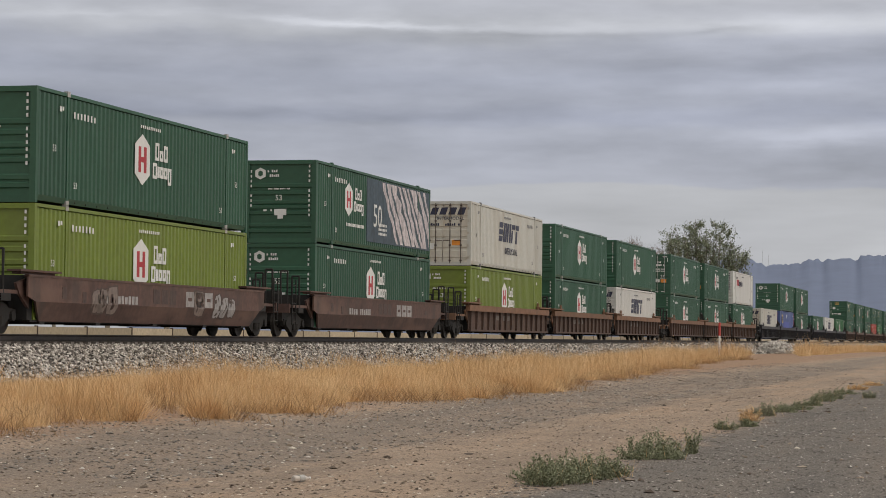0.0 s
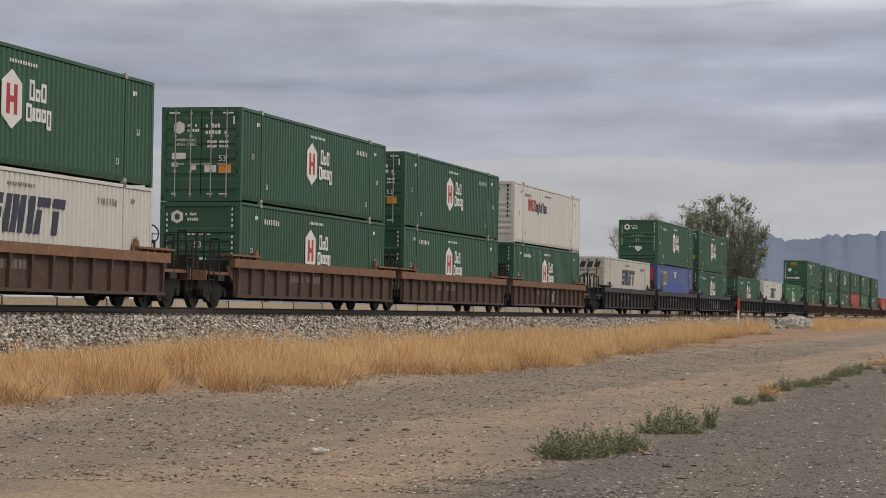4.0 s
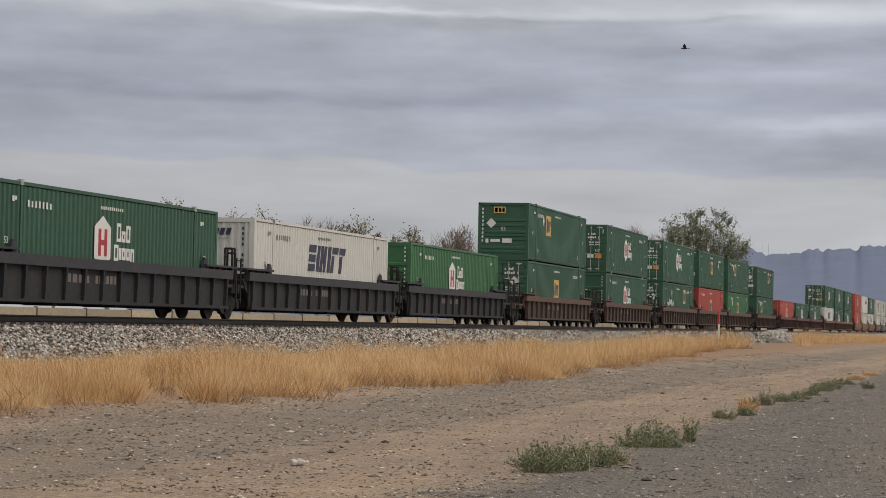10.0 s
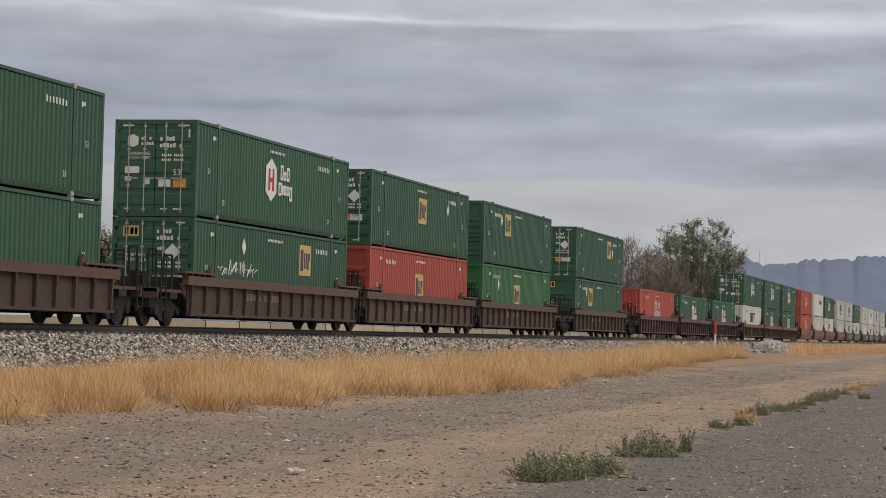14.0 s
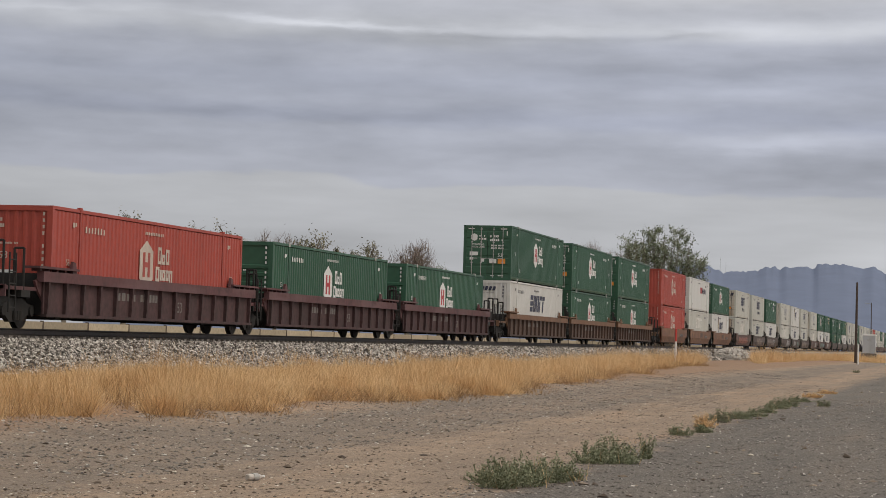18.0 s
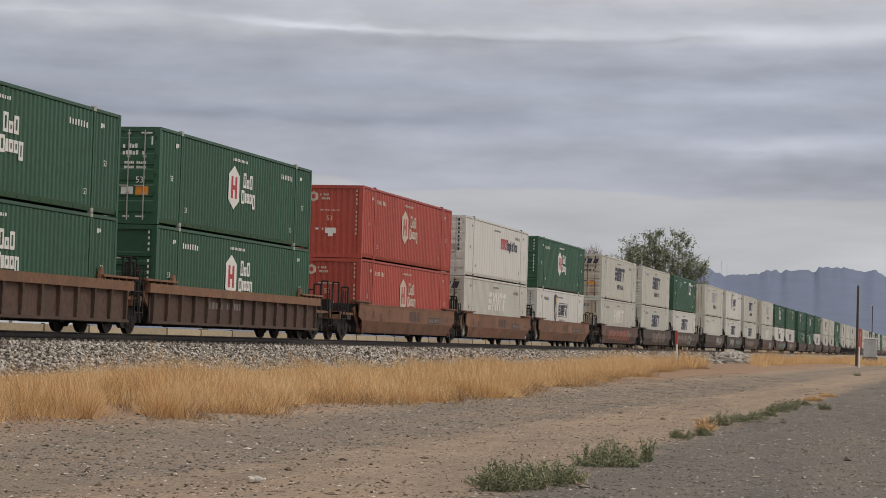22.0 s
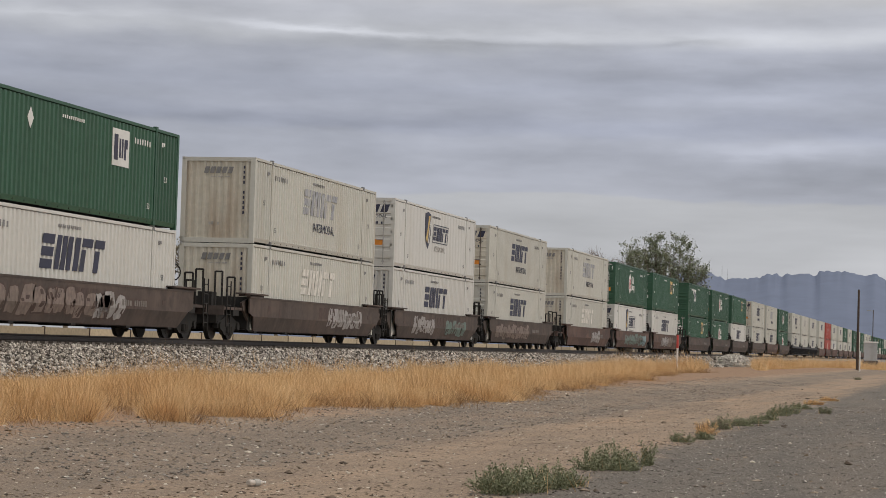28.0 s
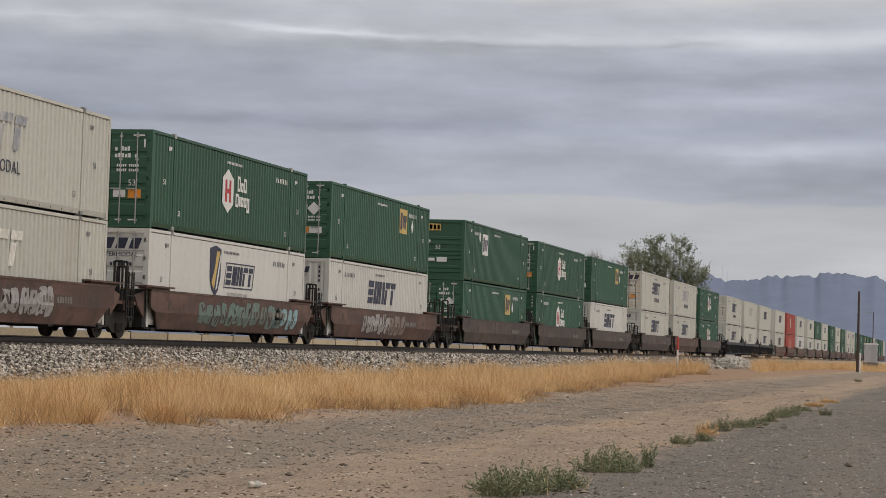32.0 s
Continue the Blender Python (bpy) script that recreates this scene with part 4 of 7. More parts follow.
def well_car(kind, colour, first, last, lean=False):
    """One well between bogies. kind: slab or ribbed sides; first and last tell whether its ends couple to another car."""
    mat = STEEL[colour]
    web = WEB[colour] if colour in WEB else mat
    root = new("well_car")
    words = {"rust": "brown", "orange": "orange-brown", "black": "blackish grey", "maroon": "maroon", "slab": "faded maroon-brown", "tan": "faded orange-brown", "grey": "greyed brown"}[colour]
    tagged(root, "%s steel well car with %s sides on the rails" % (words, "smooth plate" if kind == "slab" else "ribbed"), "well car", "cars of the train")
    y0, y1 = (-0.75 if first else -0.20, LENGTH + (1.20 if last else 0.20)) if kind == "slab" else (-0.95, LENGTH + 0.95)
    if kind == "slab":
        for s in (1, -1):
            bm = bmesh.new()
            # upright upper plate and a lower plate that leans in
            prism(bm, [(y0, 1.40), (y0, 0.92), (y0 + 0.45, 0.80), (y1 - 0.45, 0.80), (y1, 0.92), (y1, 1.40)], "x", s * CAR_X, s * (CAR_X - 0.05))
            side = part("side_plate", bm, mat, root)
            bm = bmesh.new()
            a = [(s * CAR_X, y0 + 0.45, 0.80), (s * CAR_X, y1 - 0.45, 0.80), (s * (CAR_X - 0.16), y1 - 1.0, 0.32), (s * (CAR_X - 0.16), y0 + 1.0, 0.32)]
            v = [bm.verts.new(p) for p in a] + [bm.verts.new((p[0] - s * 0.05, p[1], p[2])) for p in a]
            for f in ((0, 1, 2, 3), (7, 6, 5, 4), (0, 4, 5, 1), (1, 5, 6, 2), (2, 6, 7, 3), (3, 7, 4, 0)):
                bm.faces.new([v[i] for i in f])
            bmesh.ops.recalc_face_normals(bm, faces=bm.faces[:])
            part("lower_plate", bm, mat, root)
            part("top_lip", boxes((min(s * (CAR_X - 0.12), s * (CAR_X + 0.012)), max(s * (CAR_X - 0.12), s * (CAR_X + 0.012)), y0 + 0.02, y1 - 0.02, 1.40, 1.46)), mat, root)
        for a, b in ((y0 - 0.55, y0 + 1.9), (y1 - 1.9, y1 + 0.55)):
            part("end_shelf", boxes((CAR_X - 0.32, CAR_X + 0.05, a, b, 1.52, 1.57), (CAR_X - 0.28, CAR_X - 0.05, a + 0.2, b - 0.2, 1.46, 1.52)), mat, root)
    else:
        for s in (1, -1):
            lo, hi = sorted((s * (CAR_X - 0.16), s * (CAR_X - 0.12)))
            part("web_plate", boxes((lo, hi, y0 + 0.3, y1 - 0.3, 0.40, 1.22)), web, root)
            lo, hi = sorted((s * (CAR_X - 0.18), s * (CAR_X + 0.01)))
            part("top_chord", boxes((lo, hi, y0, y1, 1.22, 1.49)), mat, root)
            lo, hi = sorted((s * (CAR_X - 0.18), s * (CAR_X - 0.01)))
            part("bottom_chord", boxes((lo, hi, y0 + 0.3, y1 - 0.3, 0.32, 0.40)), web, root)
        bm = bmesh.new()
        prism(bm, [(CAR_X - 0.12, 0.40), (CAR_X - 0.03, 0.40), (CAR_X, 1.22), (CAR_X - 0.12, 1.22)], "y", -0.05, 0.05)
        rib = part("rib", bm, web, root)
        n = 15
        for i in range(n):
            y = y0 + 0.45 + i * (y1 - y0 - 0.9) / (n - 1)
            if i == 0:
                rib.matrix_basis = Matrix.Translation((0, y, 0))
            else:
                again(rib, root, Matrix.Translation((0, y, 0)))
        for a, b in ((y0 - 0.3, y0 + 2.4), (y1 - 2.4, y1 + 0.3)):
            part("walkway", boxes((CAR_X - 0.42, CAR_X + 0.02, a, b, 1.56, 1.62), *[(CAR_X - 0.3, CAR_X - 0.05, a + 0.2 + i * 0.55, a + 0.3 + i * 0.55, 1.49, 1.56) for i in range(5)]), mat, root, "narrow steel walkway")
            g = b - 0.12 if a < 0 else a + 0.12
            bm = bmesh.new()
            prism(bm, [(g - 0.2, 1.49), (g + 0.2, 1.49), (g + 0.1, 1.78), (g - 0.08, 1.82)], "x", CAR_X - 0.16, CAR_X - 0.08)
            part("container_guide", bm, mat, root)
    part("well_floor", boxes((-CAR_X + 0.2, CAR_X - 0.2, -0.2, LENGTH + 0.2, 0.30, 0.345), *[(-CAR_X + 0.16, CAR_X - 0.16, y, y + 0.3, 0.26, 0.345) for y in (0.3, 3.9, 8.0, 12.1, 15.6)]), DARK, root)
    for out, coupled in ((-1, first), (1, last)):
        end_platform(root, mat, MID + out * TRUCK_Y, out, coupled, lean)
    if first:
        truck(root, MID - TRUCK_Y)
    truck(root, MID + TRUCK_Y)
    if lean:
        return root
    # reporting marks as plain blocks
    x = CAR_X - 0.118 if kind == "ribbed" else CAR_X
    bm = bmesh.new()
    if kind == "ribbed":
        glyph_bars(bm, 4.6, 6.2, 0.86, 1.08, 4, x, 3)
        glyph_bars(bm, 6.5, 8.0, 0.86, 1.08, 6, x, 7)
    elif colour == "slab" and first and last:
        glyph_bars(bm, 3.6, 4.75, 0.83, 1.05, 4, x, 3)
        glyph_bars(bm, 5.0, 6.5, 0.83, 1.05, 6, x, 7)
        for a in (10.2, 11.0, 11.8):
            hollow(bm, a, a + 0.66, 0.83, 1.27, x, 0.17)
    else:
        part("number_board", boxes((x, x + 0.004, 11.2, 13.4, 0.83, 1.10)), SCUFF, root, "dark rectangle under the number")
        glyph_bars(bm, 11.3, 12.1, 0.88, 1.05, 4, x + 0.004, 3)
        glyph_bars(bm, 12.25, 13.3, 0.88, 1.05, 6, x + 0.004, 7)
    tagged(part("number_mark", bm, (GREYINK if first and last and kind == "slab" else DIM), root, "faded blocks"), kind="stuff")
    if colour == "maroon":
        lettering("53", 0.46, DIM, root, Matrix.Translation((x + 0.004, 9.91, 0.74)) @ ON_SIDE)
    if kind == "slab":
        bm = bmesh.new()
        for a, w, z0, z1 in ((7.6, 0.5, 0.88, 1.28), (8.25, 0.5, 0.88, 1.28), (8.9, 0.5, 0.88, 1.28), (2.6, 0.25, 0.82, 1.1), (1.3, 0.3, 0.9, 1.2), (14.6, 0.3, 0.95, 1.1)):
            box(bm, x, x + 0.004, a, a + w, z0, z1)
        tagged(part("worn_mark", bm, SCUFF, root, "dark worn blocks"), kind="stuff")
    return root


# ---- the train: each unit's distance from the eye along the track at the start, its car, its upper and lower load ----
AHEAD = [51.93, 75.42, 99.02, 118.68, 138.37, 161.72, 180.65, 200.11, 223.91, 243.18, 262.52, 285.93, 305.57, 325.26, 348.35, 371.52, 394.86, 414.17, 433.49, 457.06, 480.66, 500.27, 519.75, 542.94, 562.33, 581.71, 605.18, 624.44, 643.66, 667.03, 686.64, 705.77, 729.56, 748.9, 768.52, 791.8, 811.31, 830.75, 854.35, 873.56, 892.63, 916.31, 935.74, 954.89, 978.83, 998.05, 1017.56, 1040.73, 1060.15, 1079.65, 1102.96, 1122.4, 1141.86, 1165.28, 1184.74, 1204.2, 1227.53, 1246.95, 1266.38, 1289.77, 1309.2, 1328.62, 1352.02, 1371.45, 1390.88, 1414.27, 1433.7, 1453.13, 1476.52]
PLAN = """slab slab hgF hlF|slab slab spF hgF
ribbed orange soD hlF|ribbed orange hgF hgF|ribbed orange hgF swD
ribbed orange hgD hgF|ribbed orange hgD hgF|ribbed orange xpF hgF
ribbed black -- soD|ribbed black hgF blF|ribbed black hgD hgF
ribbed black -- hgF|ribbed black -- swF|ribbed black -- hbF
ribbed rust egF egD|ribbed rust hgD hgF
ribbed rust hgD egD|ribbed rust egD erF|ribbed rust egF ebF
ribbed rust egD egF
ribbed maroon -- hrF|ribbed maroon -- hgF|ribbed maroon -- hgF
ribbed orange hgD swF|ribbed orange hgD hgF|ribbed orange hgD hgF
slab tan hrF hrF|slab tan xpD sfD|slab tan hgF ssF
slab slab soD sfF|slab grey soF soF|slab grey ewD swF
slab grey sfF sfF|slab grey ssD swF|slab grey soD soF
slab slab sfF sfF|slab slab hgD ssD|slab slab egD swF
slab grey ewF egD|slab grey hgD hgF|slab grey egD swF
slab grey soD soF|slab slab sfF soF|slab grey hgD hgF
ribbed black soF soF|ribbed black sfD sfF|ribbed black soF soF
slab slab soF soF|slab slab hrF hrF|slab slab soF swF
slab slab soF soF|slab slab hgF soF|slab slab soF soF
slab slab hgF hgF|slab slab soF soF|slab slab hgD hgF
slab slab soF soF|slab slab soD soF|slab slab hgF hgF
slab slab hgF hgF|slab slab egF hgF|slab slab hgF soF
slab slab hgF hgF|slab slab soF hgF|slab slab hgF hgF
slab slab egF hgF|slab slab hgF hgF|slab slab soF soF"""
SINGLES = (0, 1, 14, 15, 19)
MOVERS = []
BUILT = {}


def placed(key, builder, y, z):
    m = pose(TRACK_X, y, z)
    if key in BUILT:
        ob = copy_thing(BUILT[key], m)
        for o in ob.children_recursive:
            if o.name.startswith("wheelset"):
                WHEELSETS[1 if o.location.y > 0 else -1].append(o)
    else:
        ob = BUILT[key] = builder()
        ob.matrix_basis = m
    MOVERS.append((ob, y, z))
    return ob


def build_train():
    units = []
    for line in PLAN.split("\n"):
        group = line.split("|")
        for i, u in enumerate(group):
            units.append((*u.split(), i == 0, i == len(group) - 1))
    for n in SINGLES:
        units[n] = (*units[n][:4], True, True)
    units[16] = (*units[16][:4], True, False)
    floor_z = RAIL_Z + 0.36
    sprayed = []
    for i, (kind, colour, upper, lower, first, last) in enumerate(units[:len(AHEAD)]):
        y = AHEAD[i]
        car = placed((kind, colour, first, last, i > 46), lambda: well_car(kind, colour, first, last, i > 46), y, RAIL_Z)
        if i in SPRAYED:
            sprayed.append((car, i))
        for load, z, up in ((lower, floor_z, 0), (upper, floor_z + HEIGHT + 0.02, 1)):
            if load != "--":
                spot = BADGES.get((i, up))
                placed((load, up, i > 44, spot), lambda: container(load[:2], load[2], up, i > 44, spot), y, z)
    for car, i in sprayed:
        for a, b, tone, seed in SPRAYED[i]:
            spray(car, a, b, tone, seed, i)


# spray paint on the plates: from, to, tone
SPRAYED = {0: ((3.2, 4.2, 4, 1), (10.8, 11.4, 4, 2), (12.6, 14.0, 0, 3)), 7: ((8.2, 9.2, 0, 4),), 29: ((2.2, 10.5, 3, 5),), 31: ((1.0, 8.6, 4, 6), (9.2, 11.0, 0, 7)), 32: ((8.8, 12.2, 0, 8),),
           33: ((3.0, 6.2, 0, 9), (9.3, 12.6, 1, 10)), 35: ((8.6, 11.2, 0, 11),), 36: ((4.0, 10.6, 1, 12), (12.0, 14.0, 2, 13)), 37: ((4.4, 7.4, 0, 14), (8.6, 10.2, 4, 15)), 10: ((7.5, 9.8, 0, 16),), 34: ((1.2, 8.6, 4, 17),), 30: ((5.0, 11.0, 4, 18),)}


def cut(pts, level, keep_above):
    """The part of a convex outline above or below a level."""
    out = []
    for p, q in zip(pts, pts[1:] + pts[:1]):
        if (p[1] >= level) == keep_above:
            out.append(p)
        if (p[1] >= level) != (q[1] >= level):
            t = (level - p[1]) / (q[1] - p[1])
            out.append((p[0] + t * (q[0] - p[0]), level))
    return out


def spray(car, y0, y1, tone, seed, unit):
    """Rounded leaning strokes of spray paint with a dark outline, side by side, with no wording."""
    r = random.Random(seed)
    mat = (GREYINK, TEAL, PALE_BLUE, RED_SPRAY, DIM_SPRAY)[tone]
    ribbed = unit in (7, 10)
    line, fill = bmesh.new(), bmesh.new()

    def blob(bm, cy, cz, w, h, k, out, dents):
        """A rounded uneven stroke laid over the upright plate and the plate below it that leans in."""
        pts = []
        for j in range(14):
            a = j * 2 * math.pi / 14
            c, d = math.cos(a), math.sin(a)
            rr = dents[j] / max(abs(c), abs(d)) ** 0.8
            pts.append((cy + c * rr * w / 2 + k * d * rr * h / 2, cz + d * rr * h / 2))
        if ribbed:
            prism(bm, pts, "x", CAR_X - 0.118, CAR_X - 0.118 + out)
            return
        for above in (True, False):
            poly = cut(pts, 0.80, above)
            if len(poly) > 2:
                bm.faces.new([bm.verts.new((CAR_X + out - (0 if above else (0.80 - z) / 3), y, z)) for y, z in poly])

    y = y0
    y1 += 0.22 * (y1 - y0)
    while y < y1:
        w = r.uniform(0.55, 1.05)
        lo, hi = (0.46, 1.18) if ribbed else (0.38 + r.uniform(0, 0.16), 1.38 - r.uniform(0, 0.20))
        k = r.uniform(-0.15, 0.40)
        mid = (lo + hi) / 2
        dents = [r.uniform(0.84, 1.04) for _ in range(14)]
        blob(line, y + w / 2, mid, w + 0.08, hi - lo, k, 0.003, dents)
        blob(fill, y + w / 2, mid, w * 0.90, (hi - lo) * 0.88, k, 0.006, dents)
        # dark cuts within the bubble
        for _ in range(r.choice((2, 3, 4))):
            blob(line, y + w * r.uniform(0.2, 0.8), lo + (hi - lo) * r.uniform(0.2, 0.8), w * r.uniform(0.06, 0.30), (hi - lo) * r.uniform(0.06, 0.42), r.uniform(-0.8, 0.9), 0.009, dents)
        y += w * r.uniform(0.72, 1.05)
    tagged(part("graffiti", fill, mat, car, "faded spray-painted strokes"), kind="stuff")
    tagged(part("graffiti_outline", line, SCUFF, car, "dark sprayed outline"), kind="stuff")


PALE_BLUE = material("pale_blue_spray_paint", (0.24, 0.38, 0.42), 0.6, amount=0.25, dirty=0.3, bump=0)
RED_SPRAY = material("dull_red_spray_paint", (0.30, 0.10, 0.07), 0.6, amount=0.3, dirty=0.5, dirt=(0.12, 0.07, 0.05), bump=0)
DIM_SPRAY = material("dim_brown_spray_paint", (0.20, 0.155, 0.135), 0.6, amount=0.3, dirty=0.5, bump=0)
build_train()


# ---- ground, road, ballast, rails ----
def ground_height(x):
    """The verge rises gently from the gravel to the foot of the ballast."""
    t = min(max((-x - 8.0) / 7.0, 0.0), 1.0)
    return 0.40 * t * t * (3 - 2 * t)


def rough_height(x, y):
    z = ground_height(x) if x > -34 else 0.40
    if -33 < x < 12 and 8 < y < 240:
        z += 0.030 * noise.noise((x * 0.5, y * 0.35, 0)) + 0.014 * noise.noise((x * 1.7, y * 1.3, 3))
    return z


def ground_material():
    """Sandy dirt, grey road gravel towards +x, reddish soil under the grass, straw-coloured field beyond the track."""
    m = bpy.data.materials.new("sandy_dirt_and_gravel")
    m.use_nodes = True
    nt = m.node_tree
    N, L = nt.nodes.new, nt.links.new
    b = nt.nodes["Principled BSDF"]
    tc = N("ShaderNodeTexCoord")
    sep = N("ShaderNodeSeparateXYZ")
    L(tc.outputs["Object"], sep.inputs[0])

    def tex(scale, detail, rough=0.6):
        n = N("ShaderNodeTexNoise")
        n.inputs["Scale"].default_value, n.inputs["Detail"].default_value, n.inputs["Roughness"].default_value = scale, detail, rough
        L(tc.outputs["Object"], n.inputs["Vector"])
        return n.outputs["Fac"]

    def op(kind, a, c):
        n = N("ShaderNodeMath")
        n.operation = kind
        for i, v in enumerate((a, c)):
            if isinstance(v, (int, float)):
                n.inputs[i].default_value = v
            else:
                L(v, n.inputs[i])
        return n.outputs[0]

    def ramp(fac, stops):
        r = N("ShaderNodeValToRGB")
        els = r.color_ramp.elements
        while len(els) < len(stops):
            els.new(0.5)
        for e, (p, c) in zip(els, stops):
            e.position, e.color = p, (*c, 1)
        L(fac, r.inputs[0])
        return r.outputs[0]

    def over(fac, a, c):
        n = N("ShaderNodeMix")
        n.data_type = "RGBA"
        L(fac, n.inputs["Factor"])
        L(a, n.inputs["A"])
        L(c, n.inputs["B"])
        return n.outputs["Result"]

    def step(v, lo, hi):
        n = N("ShaderNodeMapRange")
        n.interpolation_type = "SMOOTHSTEP"
        n.inputs["From Min"].default_value, n.inputs["From Max"].default_value = lo, hi
        L(v, n.inputs["Value"])
        return n.outputs[0]

    broad, mid, grit, speck = tex(0.45, 4), tex(2.2, 5), tex(14, 4, 0.7), tex(38, 3, 0.7)
    edge = op("ADD", sep.outputs[0], op("MULTIPLY", op("SUBTRACT", mid, 0.5), 2.2))
    edge = op("ADD", edge, op("MULTIPLY", op("SUBTRACT", broad, 0.5), 1.6))
    sand = ramp(grit, [(0.34, (0.13, 0.094, 0.067)), (0.46, (0.28, 0.208, 0.152)), (0.58, (0.345, 0.262, 0.193)), (0.70, (0.54, 0.445, 0.35))])
    sand2 = ramp(broad, [(0.38, (0.22, 0.162, 0.118)), (0.60, (0.40, 0.30, 0.217))])
    sand = over(step(mid, 0.2, 1.1), sand, sand2)
    # fine dark and pale grit through the sand
    fleck = ramp(speck, [(0.34, (0.42, 0.40, 0.38)), (0.46, (0.92, 0.92, 0.92)), (0.58, (1.0, 1.0, 1.0)), (0.70, (1.5, 1.47, 1.43))])
    mul = N("ShaderNodeMix")
    mul.data_type, mul.blend_type = "RGBA", "MULTIPLY"
    mul.inputs["Factor"].default_value = 0.8
    L(sand, mul.inputs["A"])
    L(fleck, mul.inputs["B"])
    sand = mul.outputs["Result"]
    stone = ramp(speck, [(0.34, (0.055, 0.048, 0.043)), (0.46, (0.115, 0.100, 0.086)), (0.56, (0.154, 0.135, 0.116)), (0.70, (0.35, 0.315, 0.275))])
    soil = ramp(grit, [(0.3, (0.18, 0.105, 0.065)), (0.7, (0.38, 0.25, 0.16))])
    field = ramp(mid, [(0.3, (0.36, 0.27, 0.15)), (0.7, (0.46, 0.36, 0.22))])
    col = over(step(edge, -5.2, -4.0), sand, stone)
    # wheel-worn streaks along the verge, greyer and redder by turns
    lane = N("ShaderNodeMapping")
    lane.inputs["Scale"].default_value = (1.0, 0.10, 1.0)
    L(tc.outputs["Object"], lane.inputs[0])
    worn = N("ShaderNodeTexNoise")
    worn.inputs["Scale"].default_value, worn.inputs["Detail"].default_value, worn.inputs["Roughness"].default_value = 0.9, 5, 0.6
    L(lane.outputs[0], worn.inputs["Vector"])
    tone = ramp(worn.outputs["Fac"], [(0.36, (0.82, 0.82, 0.83)), (0.48, (1.02, 1.01, 1.0)), (0.58, (1.12, 1.08, 1.04)), (0.68, (1.25, 1.15, 1.06))])
    streaks = N("ShaderNodeMix")
    streaks.data_type, streaks.blend_type = "RGBA", "MULTIPLY"
    streaks.inputs["Factor"].default_value = 1.0
    L(col, streaks.inputs["A"])
    L(tone, streaks.inputs["B"])
    col = streaks.outputs["Result"]
    # a gravelly strip in front of the grass
    strip = op("MULTIPLY", step(edge, -11.6, -10.4), op("SUBTRACT", 1.0, step(edge, -8.8, -7.2)))
    col = over(op("MULTIPLY", strip, 0.5), col, stone)
    col = over(op("SUBTRACT", 1.0, step(edge, -12.4, -11.4)), col, soil)
    col = over(op("SUBTRACT", 1.0, step(edge, -31.0, -29.0)), col, field)
    L(col, b.inputs["Base Color"])
    b.inputs["Roughness"].default_value = 0.95
    bp = N("ShaderNodeBump")
    bp.inputs["Strength"].default_value, bp.inputs["Distance"].default_value = 0.6, 0.04
    L(op("ADD", grit, op("MULTIPLY", speck, 0.5)), bp.inputs["Height"])
    L(bp.outputs[0], b.inputs["Normal"])
    return m


def build_ground():
    xs = [-4500, -1500, -500, -200, -100, -60, -45, -38, -34] + [-33 + i * 0.4 for i in range(113)] + [14, 18, 25, 40, 80, 200, 600, 1500, 4500]
    ys = [-1500, -300, -100, -30, 0, 8] + [12 + i * 0.5 for i in range(140)] + [84 + i * 4 for i in range(40)] + [260, 320, 420, 560, 800, 1200, 2000, 3200, 4900]
    verts = [(x, y, rough_height(x, y)) for y in ys for x in xs]
    w = len(xs)
    faces = [(j * w + i, j * w + i + 1, (j + 1) * w + i + 1, (j + 1) * w + i) for j in range(len(ys) - 1) for i in range(w - 1)]
    me = bpy.data.meshes.new("ground")
    me.from_pydata(verts, [], faces)
    me.polygons.foreach_set("use_smooth", [True] * len(faces))
    me.materials.append(ground_material())
    return tagged(new("ground", me), "bare sandy dirt beside a grey gravel road", "ground", kind="structure")


build_ground()


# ---- scattered stones and ballast: joined small rocks ----
OCTA = np.array([(1, 0, 0), (0, 1, 0), (-1, 0, 0), (0, -1, 0), (0, 0, 1), (0, 0, -1)], float)
OCTA_F = np.array([(0, 1, 4), (1, 2, 4), (2, 3, 4), (3, 0, 4), (1, 0, 5), (2, 1, 5), (3, 2, 5), (0, 3, 5)])


def rocks(name, mat, centres, sizes, rng, squash=0.7, label="", category="stones"):
    n = len(centres)
    pts = OCTA[None] * rng.uniform(0.6, 1.25, (n, 6, 1)) + rng.uniform(-0.3, 0.3, (n, 6, 3))
    a = rng.uniform(0, 2 * np.pi, n)
    c, s = np.cos(a)[:, None], np.sin(a)[:, None]
    pts = np.stack((pts[..., 0] * c - pts[..., 1] * s, pts[..., 0] * s + pts[..., 1] * c, pts[..., 2] * squash), -1)
    pts = pts * sizes[:, None, None] + centres[:, None, :]
    faces = (OCTA_F[None] + (np.arange(n) * 6)[:, None, None]).reshape(-1, 3)
    me = bpy.data.meshes.new(name)
    me.from_pydata(pts.reshape(-1, 3), [], faces.tolist())
    me.materials.append(mat)
    return tagged(new(name, me), label, category if label else "", kind="stuff")


